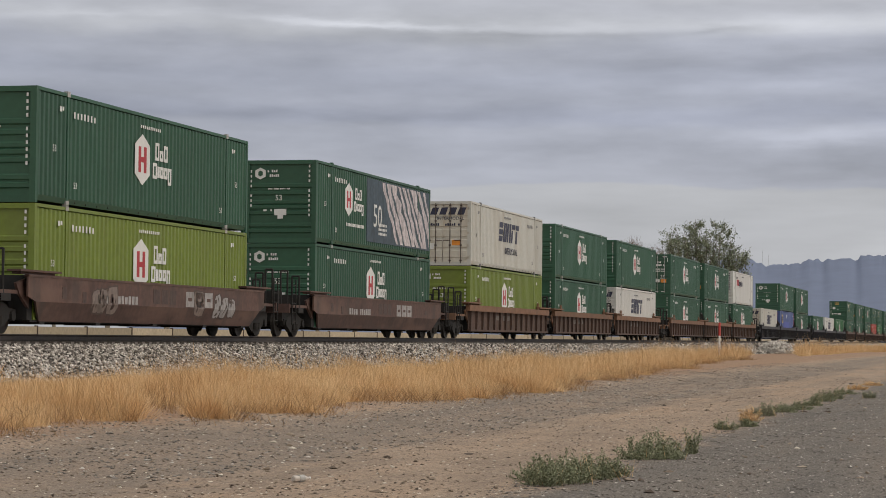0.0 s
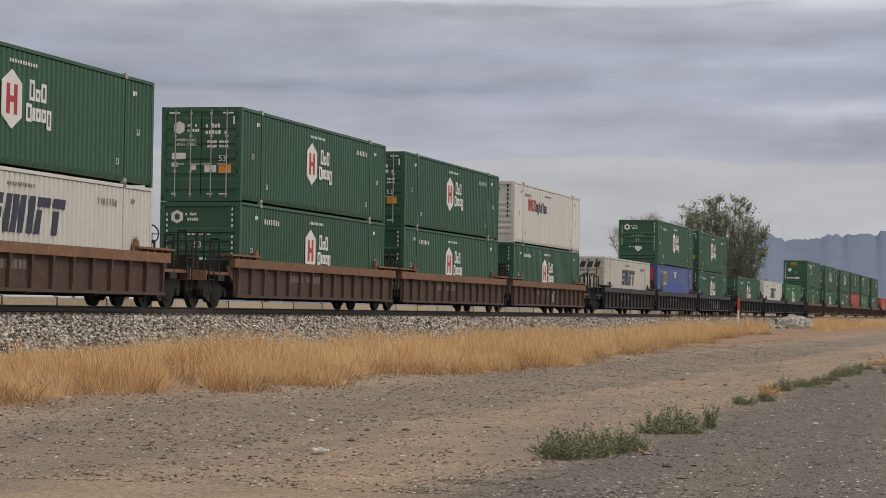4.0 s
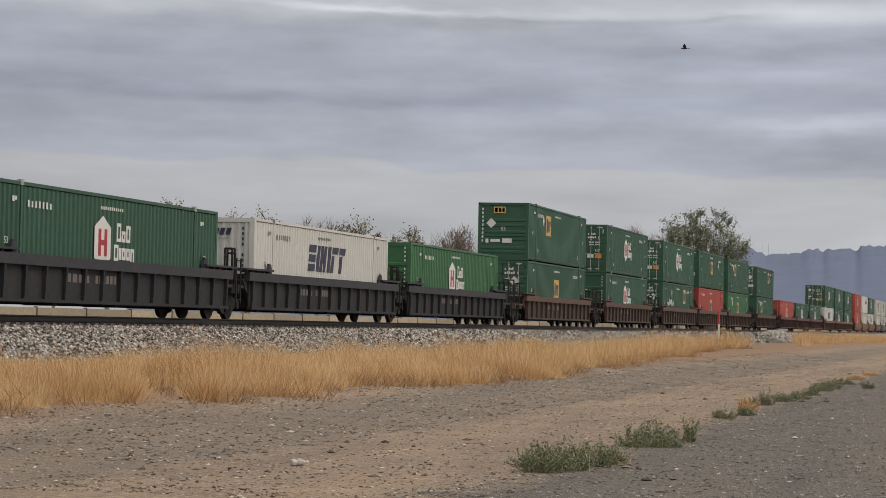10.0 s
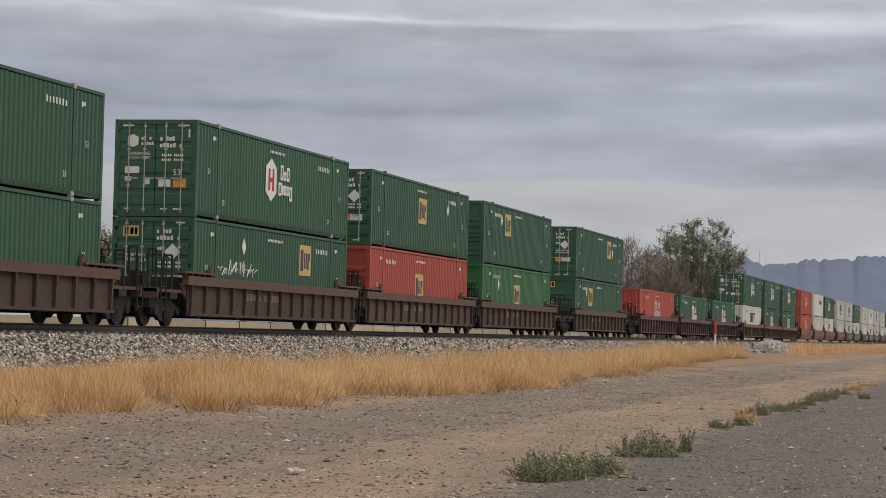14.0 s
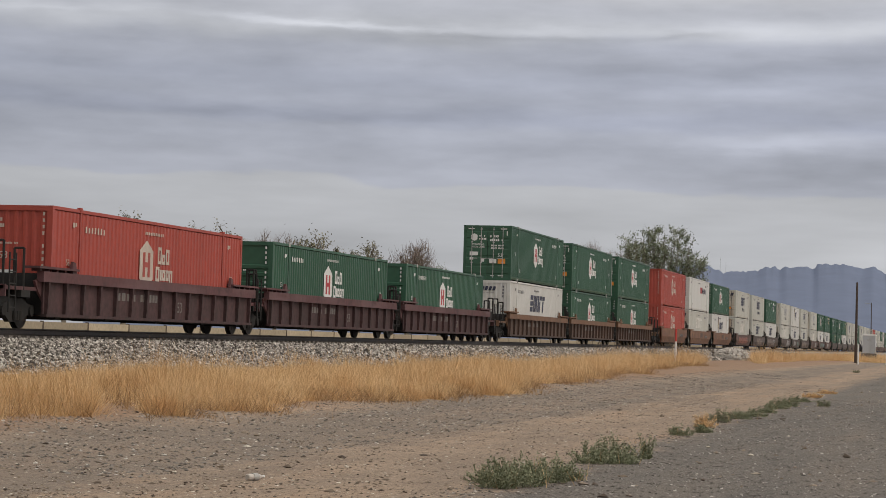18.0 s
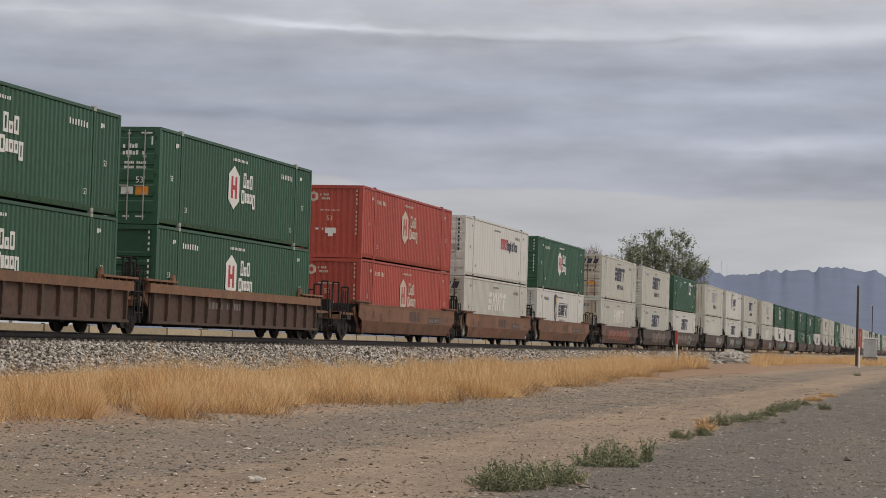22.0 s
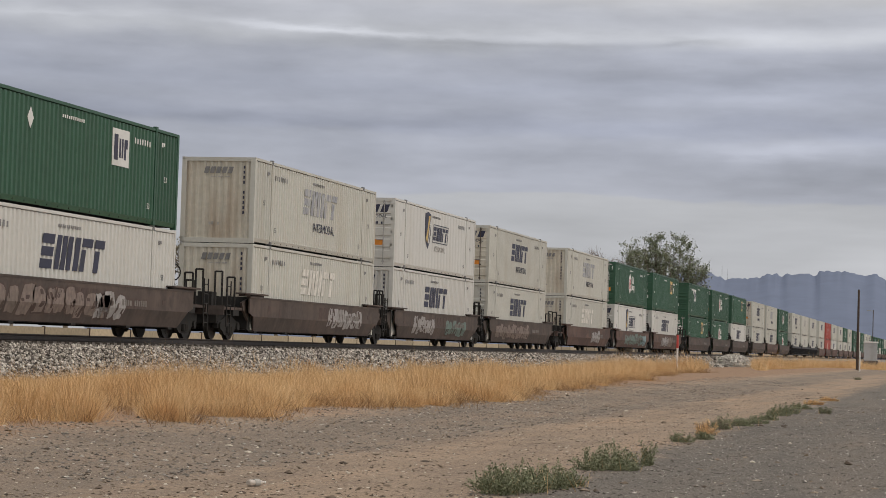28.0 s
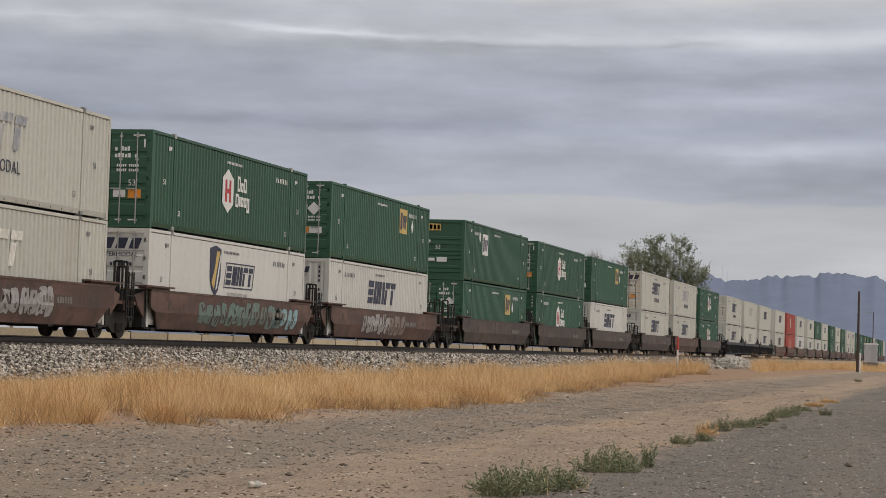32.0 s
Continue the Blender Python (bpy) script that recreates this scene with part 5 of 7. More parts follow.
def speckled(name, stops, rough=0.9, mottle=0.35, patch=None, patch_size=0.5):
    """Each stone or blade takes its own tone; patch: a colour that some stretches of it lean to."""
    m = bpy.data.materials.new(name)
    m.use_nodes = True
    nt = m.node_tree
    N, L = nt.nodes.new, nt.links.new
    b = nt.nodes["Principled BSDF"]
    g = N("ShaderNodeNewGeometry")
    r = N("ShaderNodeValToRGB")
    els = r.color_ramp.elements
    while len(els) < len(stops):
        els.new(0.5)
    for e, (p, c) in zip(els, stops):
        e.position, e.color = p, (*c, 1)
    L(g.outputs["Random Per Island"], r.inputs[0])
    tc = N("ShaderNodeTexCoord")
    n = N("ShaderNodeTexNoise")
    n.inputs["Scale"].default_value, n.inputs["Detail"].default_value = 25, 3
    L(tc.outputs["Object"], n.inputs["Vector"])
    mx = N("ShaderNodeMix")
    mx.data_type, mx.blend_type = "RGBA", "MULTIPLY"
    mx.inputs["Factor"].default_value = mottle
    L(r.outputs[0], mx.inputs["A"])
    L(n.outputs["Fac"], mx.inputs["B"])
    skin = mx.outputs["Result"]
    if patch:
        big = N("ShaderNodeTexNoise")
        big.inputs["Scale"].default_value, big.inputs["Detail"].default_value = patch_size, 3
        L(tc.outputs["Object"], big.inputs["Vector"])
        mr = N("ShaderNodeMapRange")
        mr.inputs["From Min"].default_value, mr.inputs["From Max"].default_value, mr.inputs["To Max"].default_value = 0.47, 0.68, 0.8
        L(big.outputs["Fac"], mr.inputs["Value"])
        px = N("ShaderNodeMix")
        px.data_type, px.blend_type = "RGBA", "MULTIPLY"
        L(mr.outputs[0], px.inputs["Factor"])
        L(skin, px.inputs["A"])
        px.inputs["B"].default_value = (*patch, 1)
        skin = px.outputs["Result"]
    L(skin, b.inputs["Base Color"])
    b.inputs["Roughness"].default_value = rough
    return m


BALLAST = speckled("crushed_ballast_stone", [(0.0, (0.035, 0.029, 0.025)), (0.28, (0.13, 0.112, 0.095)), (0.5, (0.34, 0.30, 0.26)), (0.75, (0.52, 0.475, 0.42)), (1.0, (0.85, 0.80, 0.73))])
GRAVEL = speckled("loose_road_gravel", [(0.0, (0.10, 0.088, 0.077)), (0.35, (0.17, 0.15, 0.132)), (0.65, (0.25, 0.223, 0.197)), (0.88, (0.41, 0.37, 0.33)), (1.0, (0.75, 0.70, 0.64))])
PEBBLE = speckled("sandy_pebbles", [(0.0, (0.075, 0.054, 0.041)), (0.36, (0.22, 0.165, 0.12)), (0.82, (0.40, 0.32, 0.24)), (1.0, (0.85, 0.78, 0.67))])
RAIL = material("brown_rail_steel", (0.050, 0.040, 0.036), 0.6, metal=0.4, amount=0.2, dirty=0.4)
SLEEPER = material("grey_weathered_tie", (0.16, 0.14, 0.125), 0.9, amount=0.3, dirty=0.4)
BANK_TOP, BANK_FOOT = RAIL_Z - 0.25, 0.36
SHOULDER, TOE = TRACK_X + 2.05, TRACK_X + 4.55


def build_track():
    rng = np.random.default_rng(4)
    bm = bmesh.new()
    prism(bm, [(TRACK_X - 4.55, 0.28), (TOE, 0.28), (SHOULDER, BANK_TOP - 0.06), (TRACK_X - 2.05, BANK_TOP - 0.06)], "y", -760, 3000)
    tagged(part("ballast_bank", bm, material("ballast_core", (0.33, 0.31, 0.29), 0.95, fine=120, amount=0.5, grain=20)), "bank of grey crushed stone ballast", "ballast", kind="structure")
    # loose stones on the shoulder and the near slope, smaller in number far off
    for a, b, n, size in ((36, 80, 38000, 0.045), (80, 150, 24000, 0.062), (150, 330, 10000, 0.12)):
        y = rng.uniform(a, b, n)
        u = rng.uniform(-0.35, 1.0, n)
        x = SHOULDER + u * (TOE - SHOULDER)
        z = np.where(u < 0, BANK_TOP - 0.05, BANK_TOP - 0.05 - np.maximum(u, 0) * (BANK_TOP - BANK_FOOT))
        rocks("ballast_stones", BALLAST, np.stack((x, y, z + rng.uniform(-0.01, 0.03, n)), 1), rng.uniform(0.6, 1.5, n) * size, rng, 0.8, "pale and dark crushed ballast stones", "ballast")
    for s in (-1, 1):
        bm = bmesh.new()
        c = TRACK_X + s * 0.755
        prism(bm, [(c - 0.075, RAIL_Z - 0.18), (c + 0.075, RAIL_Z - 0.18), (c + 0.02, RAIL_Z - 0.15), (c + 0.012, RAIL_Z - 0.05), (c + 0.037, RAIL_Z - 0.03), (c + 0.037, RAIL_Z),
                   (c - 0.037, RAIL_Z), (c - 0.037, RAIL_Z - 0.03), (c - 0.012, RAIL_Z - 0.05), (c - 0.02, RAIL_Z - 0.15)], "y", -760, 3000)
        tagged(part("rail", bm, RAIL), "brown steel rail with a worn top", "rail", "rails of the track")
    bed = tagged(new("railway_ties"), "weathered ties bedded in the ballast", "ties", kind="structure")
    tie = None
    for i in range(230):
        m = Matrix.Translation((TRACK_X, 34 + i * 0.55, 0))
        if tie is None:
            tie = part("tie", boxes((-1.3, 1.3, -0.11, 0.11, BANK_TOP - 0.12, RAIL_Z - 0.18)), SLEEPER, bed)
            tie.matrix_basis = m
        else:
            again(tie, bed, m)


build_track()


def scatter_stones():
    rng = np.random.default_rng(9)
    def lay(name, mat, n, x0, x1, y0, y1, lo, hi, label, power=1.7):
        x = rng.uniform(x0, x1, n)
        y = y0 + (y1 - y0) * rng.uniform(0, 1, n) ** power
        r = lo + (hi - lo) * rng.uniform(0, 1, n) ** 3
        z = np.array([rough_height(a, b) for a, b in zip(x, y)])
        rocks(name, mat, np.stack((x, y, z + r * 0.15), 1), r, rng, 0.42, label, "stones")
    lay("road_gravel", GRAVEL, 44000, -5.0, 3.0, 18, 72, 0.006, 0.026, "loose grey and white road gravel")
    lay("dirt_pebbles", PEBBLE, 28000, -12.5, -4.6, 18, 95, 0.006, 0.028, "small brown and pale pebbles on dirt")
    lay("verge_gravel", GRAVEL, 15000, -12.4, -8.0, 22, 130, 0.009, 0.038, "grey gravel strewn before the grass", 1.3)
    lay("large_stones", PEBBLE, 900, -12.4, 2.0, 20, 130, 0.024, 0.075, "fist-sized stones lying on the dirt", 1.3)


scatter_stones()


# ---- dry grass, weeds, trees ----
def blades(name, mat, roots, heights, widths, leans, rng, label, category, kind="stuff", drift=None):
    """Thin leaning blades, one tapering sliver each, in one mesh."""
    n = len(roots)
    a = rng.uniform(0, 2 * np.pi, n)
    side = np.stack((np.cos(a), np.sin(a), np.zeros(n)), 1) * widths[:, None]
    b = rng.uniform(0, 2 * np.pi, n)
    sway = np.stack((np.cos(b), np.sin(b), np.zeros(n)), 1) * (leans * heights)[:, None]
    drift = sway if drift is None else sway * 0.45 + drift * heights[:, None]
    tip = roots + np.array((0, 0, 1.0))[None] * heights[:, None] + drift
    pts = np.stack((roots - side, roots + side, tip), 1).reshape(-1, 3)
    faces = (np.arange(n) * 3)[:, None] + np.arange(3)[None]
    me = bpy.data.meshes.new(name)
    me.from_pydata(pts, [], faces.tolist())
    me.materials.append(mat)
    return tagged(new(name, me), label, category, kind=kind)


STRAW = speckled("dry_straw_grass", [(0.0, (0.55, 0.345, 0.16)), (0.3, (0.69, 0.455, 0.22)), (0.7, (0.82, 0.57, 0.30)), (1.0, (0.88, 0.67, 0.41))], 0.8, 0.15, (0.86, 0.70, 0.55), 1.1)
RUSSET = speckled("russet_dry_stems", [(0.0, (0.22, 0.12, 0.06)), (0.5, (0.42, 0.25, 0.115)), (1.0, (0.62, 0.40, 0.2))], 0.8)
WEED = speckled("grey_green_weed_leaves", [(0.0, (0.12, 0.135, 0.075)), (0.5, (0.25, 0.275, 0.155)), (1.0, (0.42, 0.42, 0.27))], 0.75)
LEAF = speckled("olive_tree_leaves", [(0.0, (0.10, 0.125, 0.07)), (0.5, (0.23, 0.265, 0.165)), (1.0, (0.42, 0.45, 0.32))], 0.7)
PALE_LEAF = speckled("pale_green_tree_leaves", [(0.0, (0.12, 0.115, 0.07)), (0.5, (0.25, 0.235, 0.155)), (1.0, (0.40, 0.375, 0.275))], 0.7)
TWIG = speckled("brown_bare_twigs", [(0.0, (0.13, 0.10, 0.085)), (0.6, (0.26, 0.205, 0.175)), (1.0, (0.36, 0.30, 0.26))], 0.9)
BARK = material("grey_brown_bark", (0.19, 0.17, 0.15), 0.95, grain=20, amount=0.3, dirty=0.4)


def front_edge(y):
    """Where the grass begins, as a distance from the eye's line: it bulges in and out along the track."""
    base = -12.4 + 1.0 * math.exp(-((y - 52) / 14) ** 2) - 2.6 * min(max((y - 75) / 45, 0), 1)
    base += 6.0 * min(max((y - 250) / 60, 0), 1)
    return base + 0.9 * noise.noise((0.13 * y, 2.0, 0)) + 0.75 * noise.noise((0.5 * y, 5.0, 0)) + 0.35 * noise.noise((1.3 * y, 8.0, 0))


def build_grass():
    rng = np.random.default_rng(21)
    def strip(name, tufts, each, y0, y1, w, hi, label):
        """Grass grows in tufts; the blades of a tuft spread outwards and lean with the wind."""
        y = rng.uniform(y0, y1, tufts)
        u = rng.uniform(0, 1, tufts) ** 1.2
        f = np.array([front_edge(v) for v in y])
        x = f + u * (TOE - 0.1 - f)
        big = np.array([noise.noise((a * 0.35, b * 0.22, 7)) for a, b in zip(x, y)])
        fine = np.array([noise.noise((a * 1.3, b * 1.0, 2)) for a, b in zip(x, y)])
        keep = big * 0.8 + fine > rng.uniform(-0.95, 0.0, tufts)
        # a trodden gap, and a lane that leads to the gravel heap
        keep &= ~((np.abs(x / y + 0.380) < 0.014 + 0.012 * fine) & (y < 35.6 + 2.5 * fine))
        keep &= ~((y > 132) & (y < 222) & (np.abs(x - (-14.3 - (y - 145) * 0.096)) < 1.9))
        x, y, u, big, fine = x[keep], y[keep], u[keep], big[keep], fine[keep]
        # shorter towards the ballast, more so nearby
        fall = 0.62 - 0.42 * np.clip((y - 75) / 45, 0, 1)
        tall = hi * np.clip(0.80 + 1.3 * big + 1.0 * fine, 0.22, 1.7) * (1 - fall * u) * rng.uniform(0.45, 1.3, len(x))
        k = np.repeat(np.arange(len(x)), each)
        m = len(k)
        r = rng.normal(0, 1, (m, 2))
        spread = 0.105 * (tall[k] / 0.6)[:, None]
        px, py = x[k] + r[:, 0] * spread[:, 0], y[k] + r[:, 1] * spread[:, 0]
        z = np.array([ground_height(v) for v in px])
        h = tall[k] * rng.uniform(0.25, 1.12, m) * np.clip(1.1 - 0.18 * (r ** 2).sum(1), 0.45, 1.1)
        wind = np.array([noise.noise((a * 0.6, b * 0.5, 11)) for a, b in zip(x, y)])[k]
        drift = np.stack((r[:, 0] * 0.40 - 0.03 + rng.normal(0, 0.16, m), r[:, 1] * 0.40 + 0.10 + 0.8 * wind + rng.normal(0, 0.22, m), np.zeros(m)), 1)
        blades(name, STRAW, np.stack((px, py, z - 0.03), 1), h, rng.uniform(0.5, 1.4, m) * w, rng.uniform(0.1, 0.7, m), rng, label, "grass", drift=drift)
    strip("dry_grass", 17000, 42, 24, 62, 0.0029, 0.56, "tall straw-coloured dry grass along the ballast")
    strip("dry_grass", 11000, 30, 62, 120, 0.0044, 0.64, "tall straw-coloured dry grass along the ballast")
    strip("dry_grass", 11000, 20, 120, 420, 0.0115, 0.88, "distant straw-coloured dry grass beside the track")
    # russet stems at the grass foot; their dark colour also stands in for shade
    n = 26000
    y = 24 + 110 * rng.uniform(0, 1, n) ** 1.2
    x = np.array([front_edge(v) for v in y]) + rng.normal(-0.05, 0.34, n)
    z = np.array([rough_height(a, b) for a, b in zip(x, y)])
    keep = np.array([noise.noise((b * 0.45, 1, 9)) for b in y]) > -0.1
    keep &= ~((np.abs(x / y + 0.380) < 0.013) & (y < 36.0))
    x, y, z = x[keep], y[keep], z[keep]
    m = len(x)
    blades("russet_stems", RUSSET, np.stack((x, y, z - 0.01), 1), rng.uniform(0.06, 0.36, m), rng.uniform(0.003, 0.006, m), rng.uniform(0.3, 1.3, m), rng, "short russet stems, also painting shade at the grass foot", "grass")
    # thin russet stalks where the soil lies bare
    n = 260
    c = rng.choice(8, n)
    x = -12.9 + 0.35 * rng.normal(0, 1, 8)[c] + rng.normal(0, 0.10, n)
    y = 34.4 + 0.9 * rng.normal(0, 1, 8)[c] + rng.normal(0, 0.10, n)
    z = np.array([rough_height(a, b) for a, b in zip(x, y)])
    blades("russet_stalks", RUSSET, np.stack((x, y, z - 0.01), 1), rng.uniform(0.12, 0.5, n), rng.uniform(0.003, 0.006, n), rng.uniform(0.1, 0.7, n), rng, "thin russet stalks on bare soil", "weed")
    # sparse tufts growing in the ballast
    n = 2600
    c = rng.uniform(36, 130, 40)
    y = rng.choice(c, n) + rng.normal(0, 0.25, n)
    x = TOE - 0.3 - np.abs(rng.normal(0, 0.5, n))
    t = (TOE - x) / (TOE - SHOULDER)
    z = BANK_FOOT + t * (BANK_TOP - BANK_FOOT) - 0.05
    blades("ballast_tufts", STRAW, np.stack((x, y, z), 1), rng.uniform(0.15, 0.5, n), rng.uniform(0.005, 0.009, n), rng.uniform(0.2, 0.9, n), rng, "thin dry tufts growing in the ballast", "grass")


build_grass()


def sticks(name, mat, segments, parent, kind=""):
    """Many tapering four-sided sticks (from, to, radius, end radius) in one mesh."""
    a = np.array([s[0] for s in segments], float)
    b = np.array([s[1] for s in segments], float)
    ra, rb = np.array([s[2] for s in segments])[:, None, None], np.array([s[3] for s in segments])[:, None, None]
    d = b - a
    d /= np.maximum(np.linalg.norm(d, axis=1)[:, None], 1e-6)
    ref = np.where(np.abs(d[:, 2:3]) > 0.9, np.array((1.0, 0, 0))[None], np.array((0, 0, 1.0))[None])
    u = np.cross(d, ref)
    u /= np.linalg.norm(u, axis=1)[:, None]
    v = np.cross(d, u)
    t = np.arange(4) * 2 * np.pi / 4
    ring = u[:, None, :] * np.cos(t)[None, :, None] + v[:, None, :] * np.sin(t)[None, :, None]
    pts = np.concatenate((a[:, None] + ring * ra, b[:, None] + ring * rb), 1).reshape(-1, 3)
    quad = np.array([(i, i + 4, (i + 1) % 4 + 4, (i + 1) % 4) for i in range(4)])
    faces = (quad[None] + (np.arange(len(a)) * 8)[:, None, None]).reshape(-1, 4)
    me = bpy.data.meshes.new(name)
    me.from_pydata(pts, [], faces.tolist())
    me.materials.append(mat)
    ob = tagged(new(name, me), kind=kind)
    ob.parent = parent
    return ob


def leaf_quads(name, mat, centres, size, rng, parent, label=""):
    n = len(centres)
    u = rng.normal(0, 1, (n, 3))
    u /= np.linalg.norm(u, axis=1)[:, None]
    v = np.cross(u, rng.normal(0, 1, (n, 3)))
    v /= np.linalg.norm(v, axis=1)[:, None]
    s = size * rng.uniform(0.5, 1.4, (n, 1))
    pts = np.stack((centres + u * s, centres + v * s * 0.5, centres - u * s * 0.9, centres - v * s * 0.5), 1).reshape(-1, 3)
    faces = (np.arange(n) * 4)[:, None] + np.arange(4)[None]
    me = bpy.data.meshes.new(name)
    me.from_pydata(pts, [], faces.tolist())
    me.materials.append(mat)
    ob = tagged(new(name, me), label, kind="stuff")
    ob.parent = parent
    return ob


def weed_plant(x, y, width, height, seed, dry=0.0):
    """A low bushy weed: stems with many small leaves."""
    rng = np.random.default_rng(seed)
    root = new("weed_plant")
    root.location = (x, y, rough_height(x, y))
    words = "low grey-green weed at the gravel's edge" if dry < 0.5 else "low half-dry yellowish weed at the gravel's edge"
    tagged(root, words, "weed", "weeds along the gravel's edge")
    n = int(36 * width * 2.2)
    tips = []
    for i in range(n):
        r = width * 0.5 * rng.uniform(0, 1) ** 0.6
        a = rng.uniform(0, 2 * np.pi)
        px, py = math.cos(a) * r, math.sin(a) * r * 0.9
        h = height * rng.uniform(0.45, 1.0) * (1 - 0.7 * (r / (width * 0.5)) ** 2)
        tip = (px * 1.15 + rng.normal(0, 0.07), py * 1.15 + rng.normal(0, 0.07), h * rng.uniform(0.8, 1.15))
        tips.append(((px * 0.8, py * 0.8, 0), tip))
    sticks("stem_work", TWIG if dry > 0.5 else WEED, [((p[0], p[1], -0.02), q, 0.005, 0.003) for p, q in tips], root, "stuff")
    m = int(n * 52)
    k = rng.integers(0, n, m)
    t = rng.uniform(0.12, 1.05, m)
    base = np.array([tips[i][0] for i in k])
    end = np.array([tips[i][1] for i in k])
    c = base + (end - base) * t[:, None] + rng.normal(0, 0.018, (m, 3))
    c[:, 2] = np.maximum(c[:, 2], 0.01)
    leaf_quads("foliage", STRAW if dry > 0.7 else WEED, c, 0.0145, rng, root)
    if dry <= 0.7:
        g = max(8, n // 4)
        p = np.stack((rng.normal(0, width * 0.3, g), rng.normal(0, width * 0.3, g), np.zeros(g)), 1)
        straw = blades("dry_stalk_tuft", STRAW, p, rng.uniform(0.4, 1.0, g) * height, rng.uniform(0.003, 0.005, g), rng.uniform(0.2, 0.9, g), rng, "", "", "stuff")
        straw.parent = root


for i, (x, y, w, h, d) in enumerate(((-4.75, 23.6, 0.42, 0.24, 0), (-4.58, 22.9, 0.50, 0.33, 0), (-4.42, 23.3, 0.55, 0.37, 0), (-4.30, 24.1, 0.55, 0.38, 0), (-4.52, 24.3, 0.40, 0.28, 0), (-4.14, 24.6, 0.36, 0.27, 0),
                                     (-4.48, 28.2, 0.52, 0.34, 0), (-4.30, 28.8, 0.55, 0.42, 0), (-4.12, 28.5, 0.40, 0.24, 0), (-4.05, 30.2, 0.26, 0.38, 0),
                                     (-4.59, 38.6, 0.30, 0.20, 0), (-4.40, 40.0, 0.28, 0.18, 0), (-4.62, 42.5, 0.45, 0.34, 1), (-4.66, 45.8, 0.45, 0.34, 0.6), (-4.52, 48.2, 0.50, 0.22, 0), (-4.40, 50.6, 0.50, 0.24, 0),
                                     (-4.30, 53.2, 0.45, 0.20, 0), (-4.45, 57.5, 0.55, 0.34, 0), (-4.38, 60.5, 0.50, 0.30, 0), (-4.48, 66.0, 0.60, 0.20, 0), (-4.5, 72.5, 0.7, 0.18, 1), (-4.45, 80.0, 0.6, 0.18, 1),
                                     (-3.54, 61.8, 0.34, 0.26, 0.6), (-7.04, 162.0, 0.50, 0.28, 0.6))):
    weed_plant(x, y, w, h, 100 + i, d)


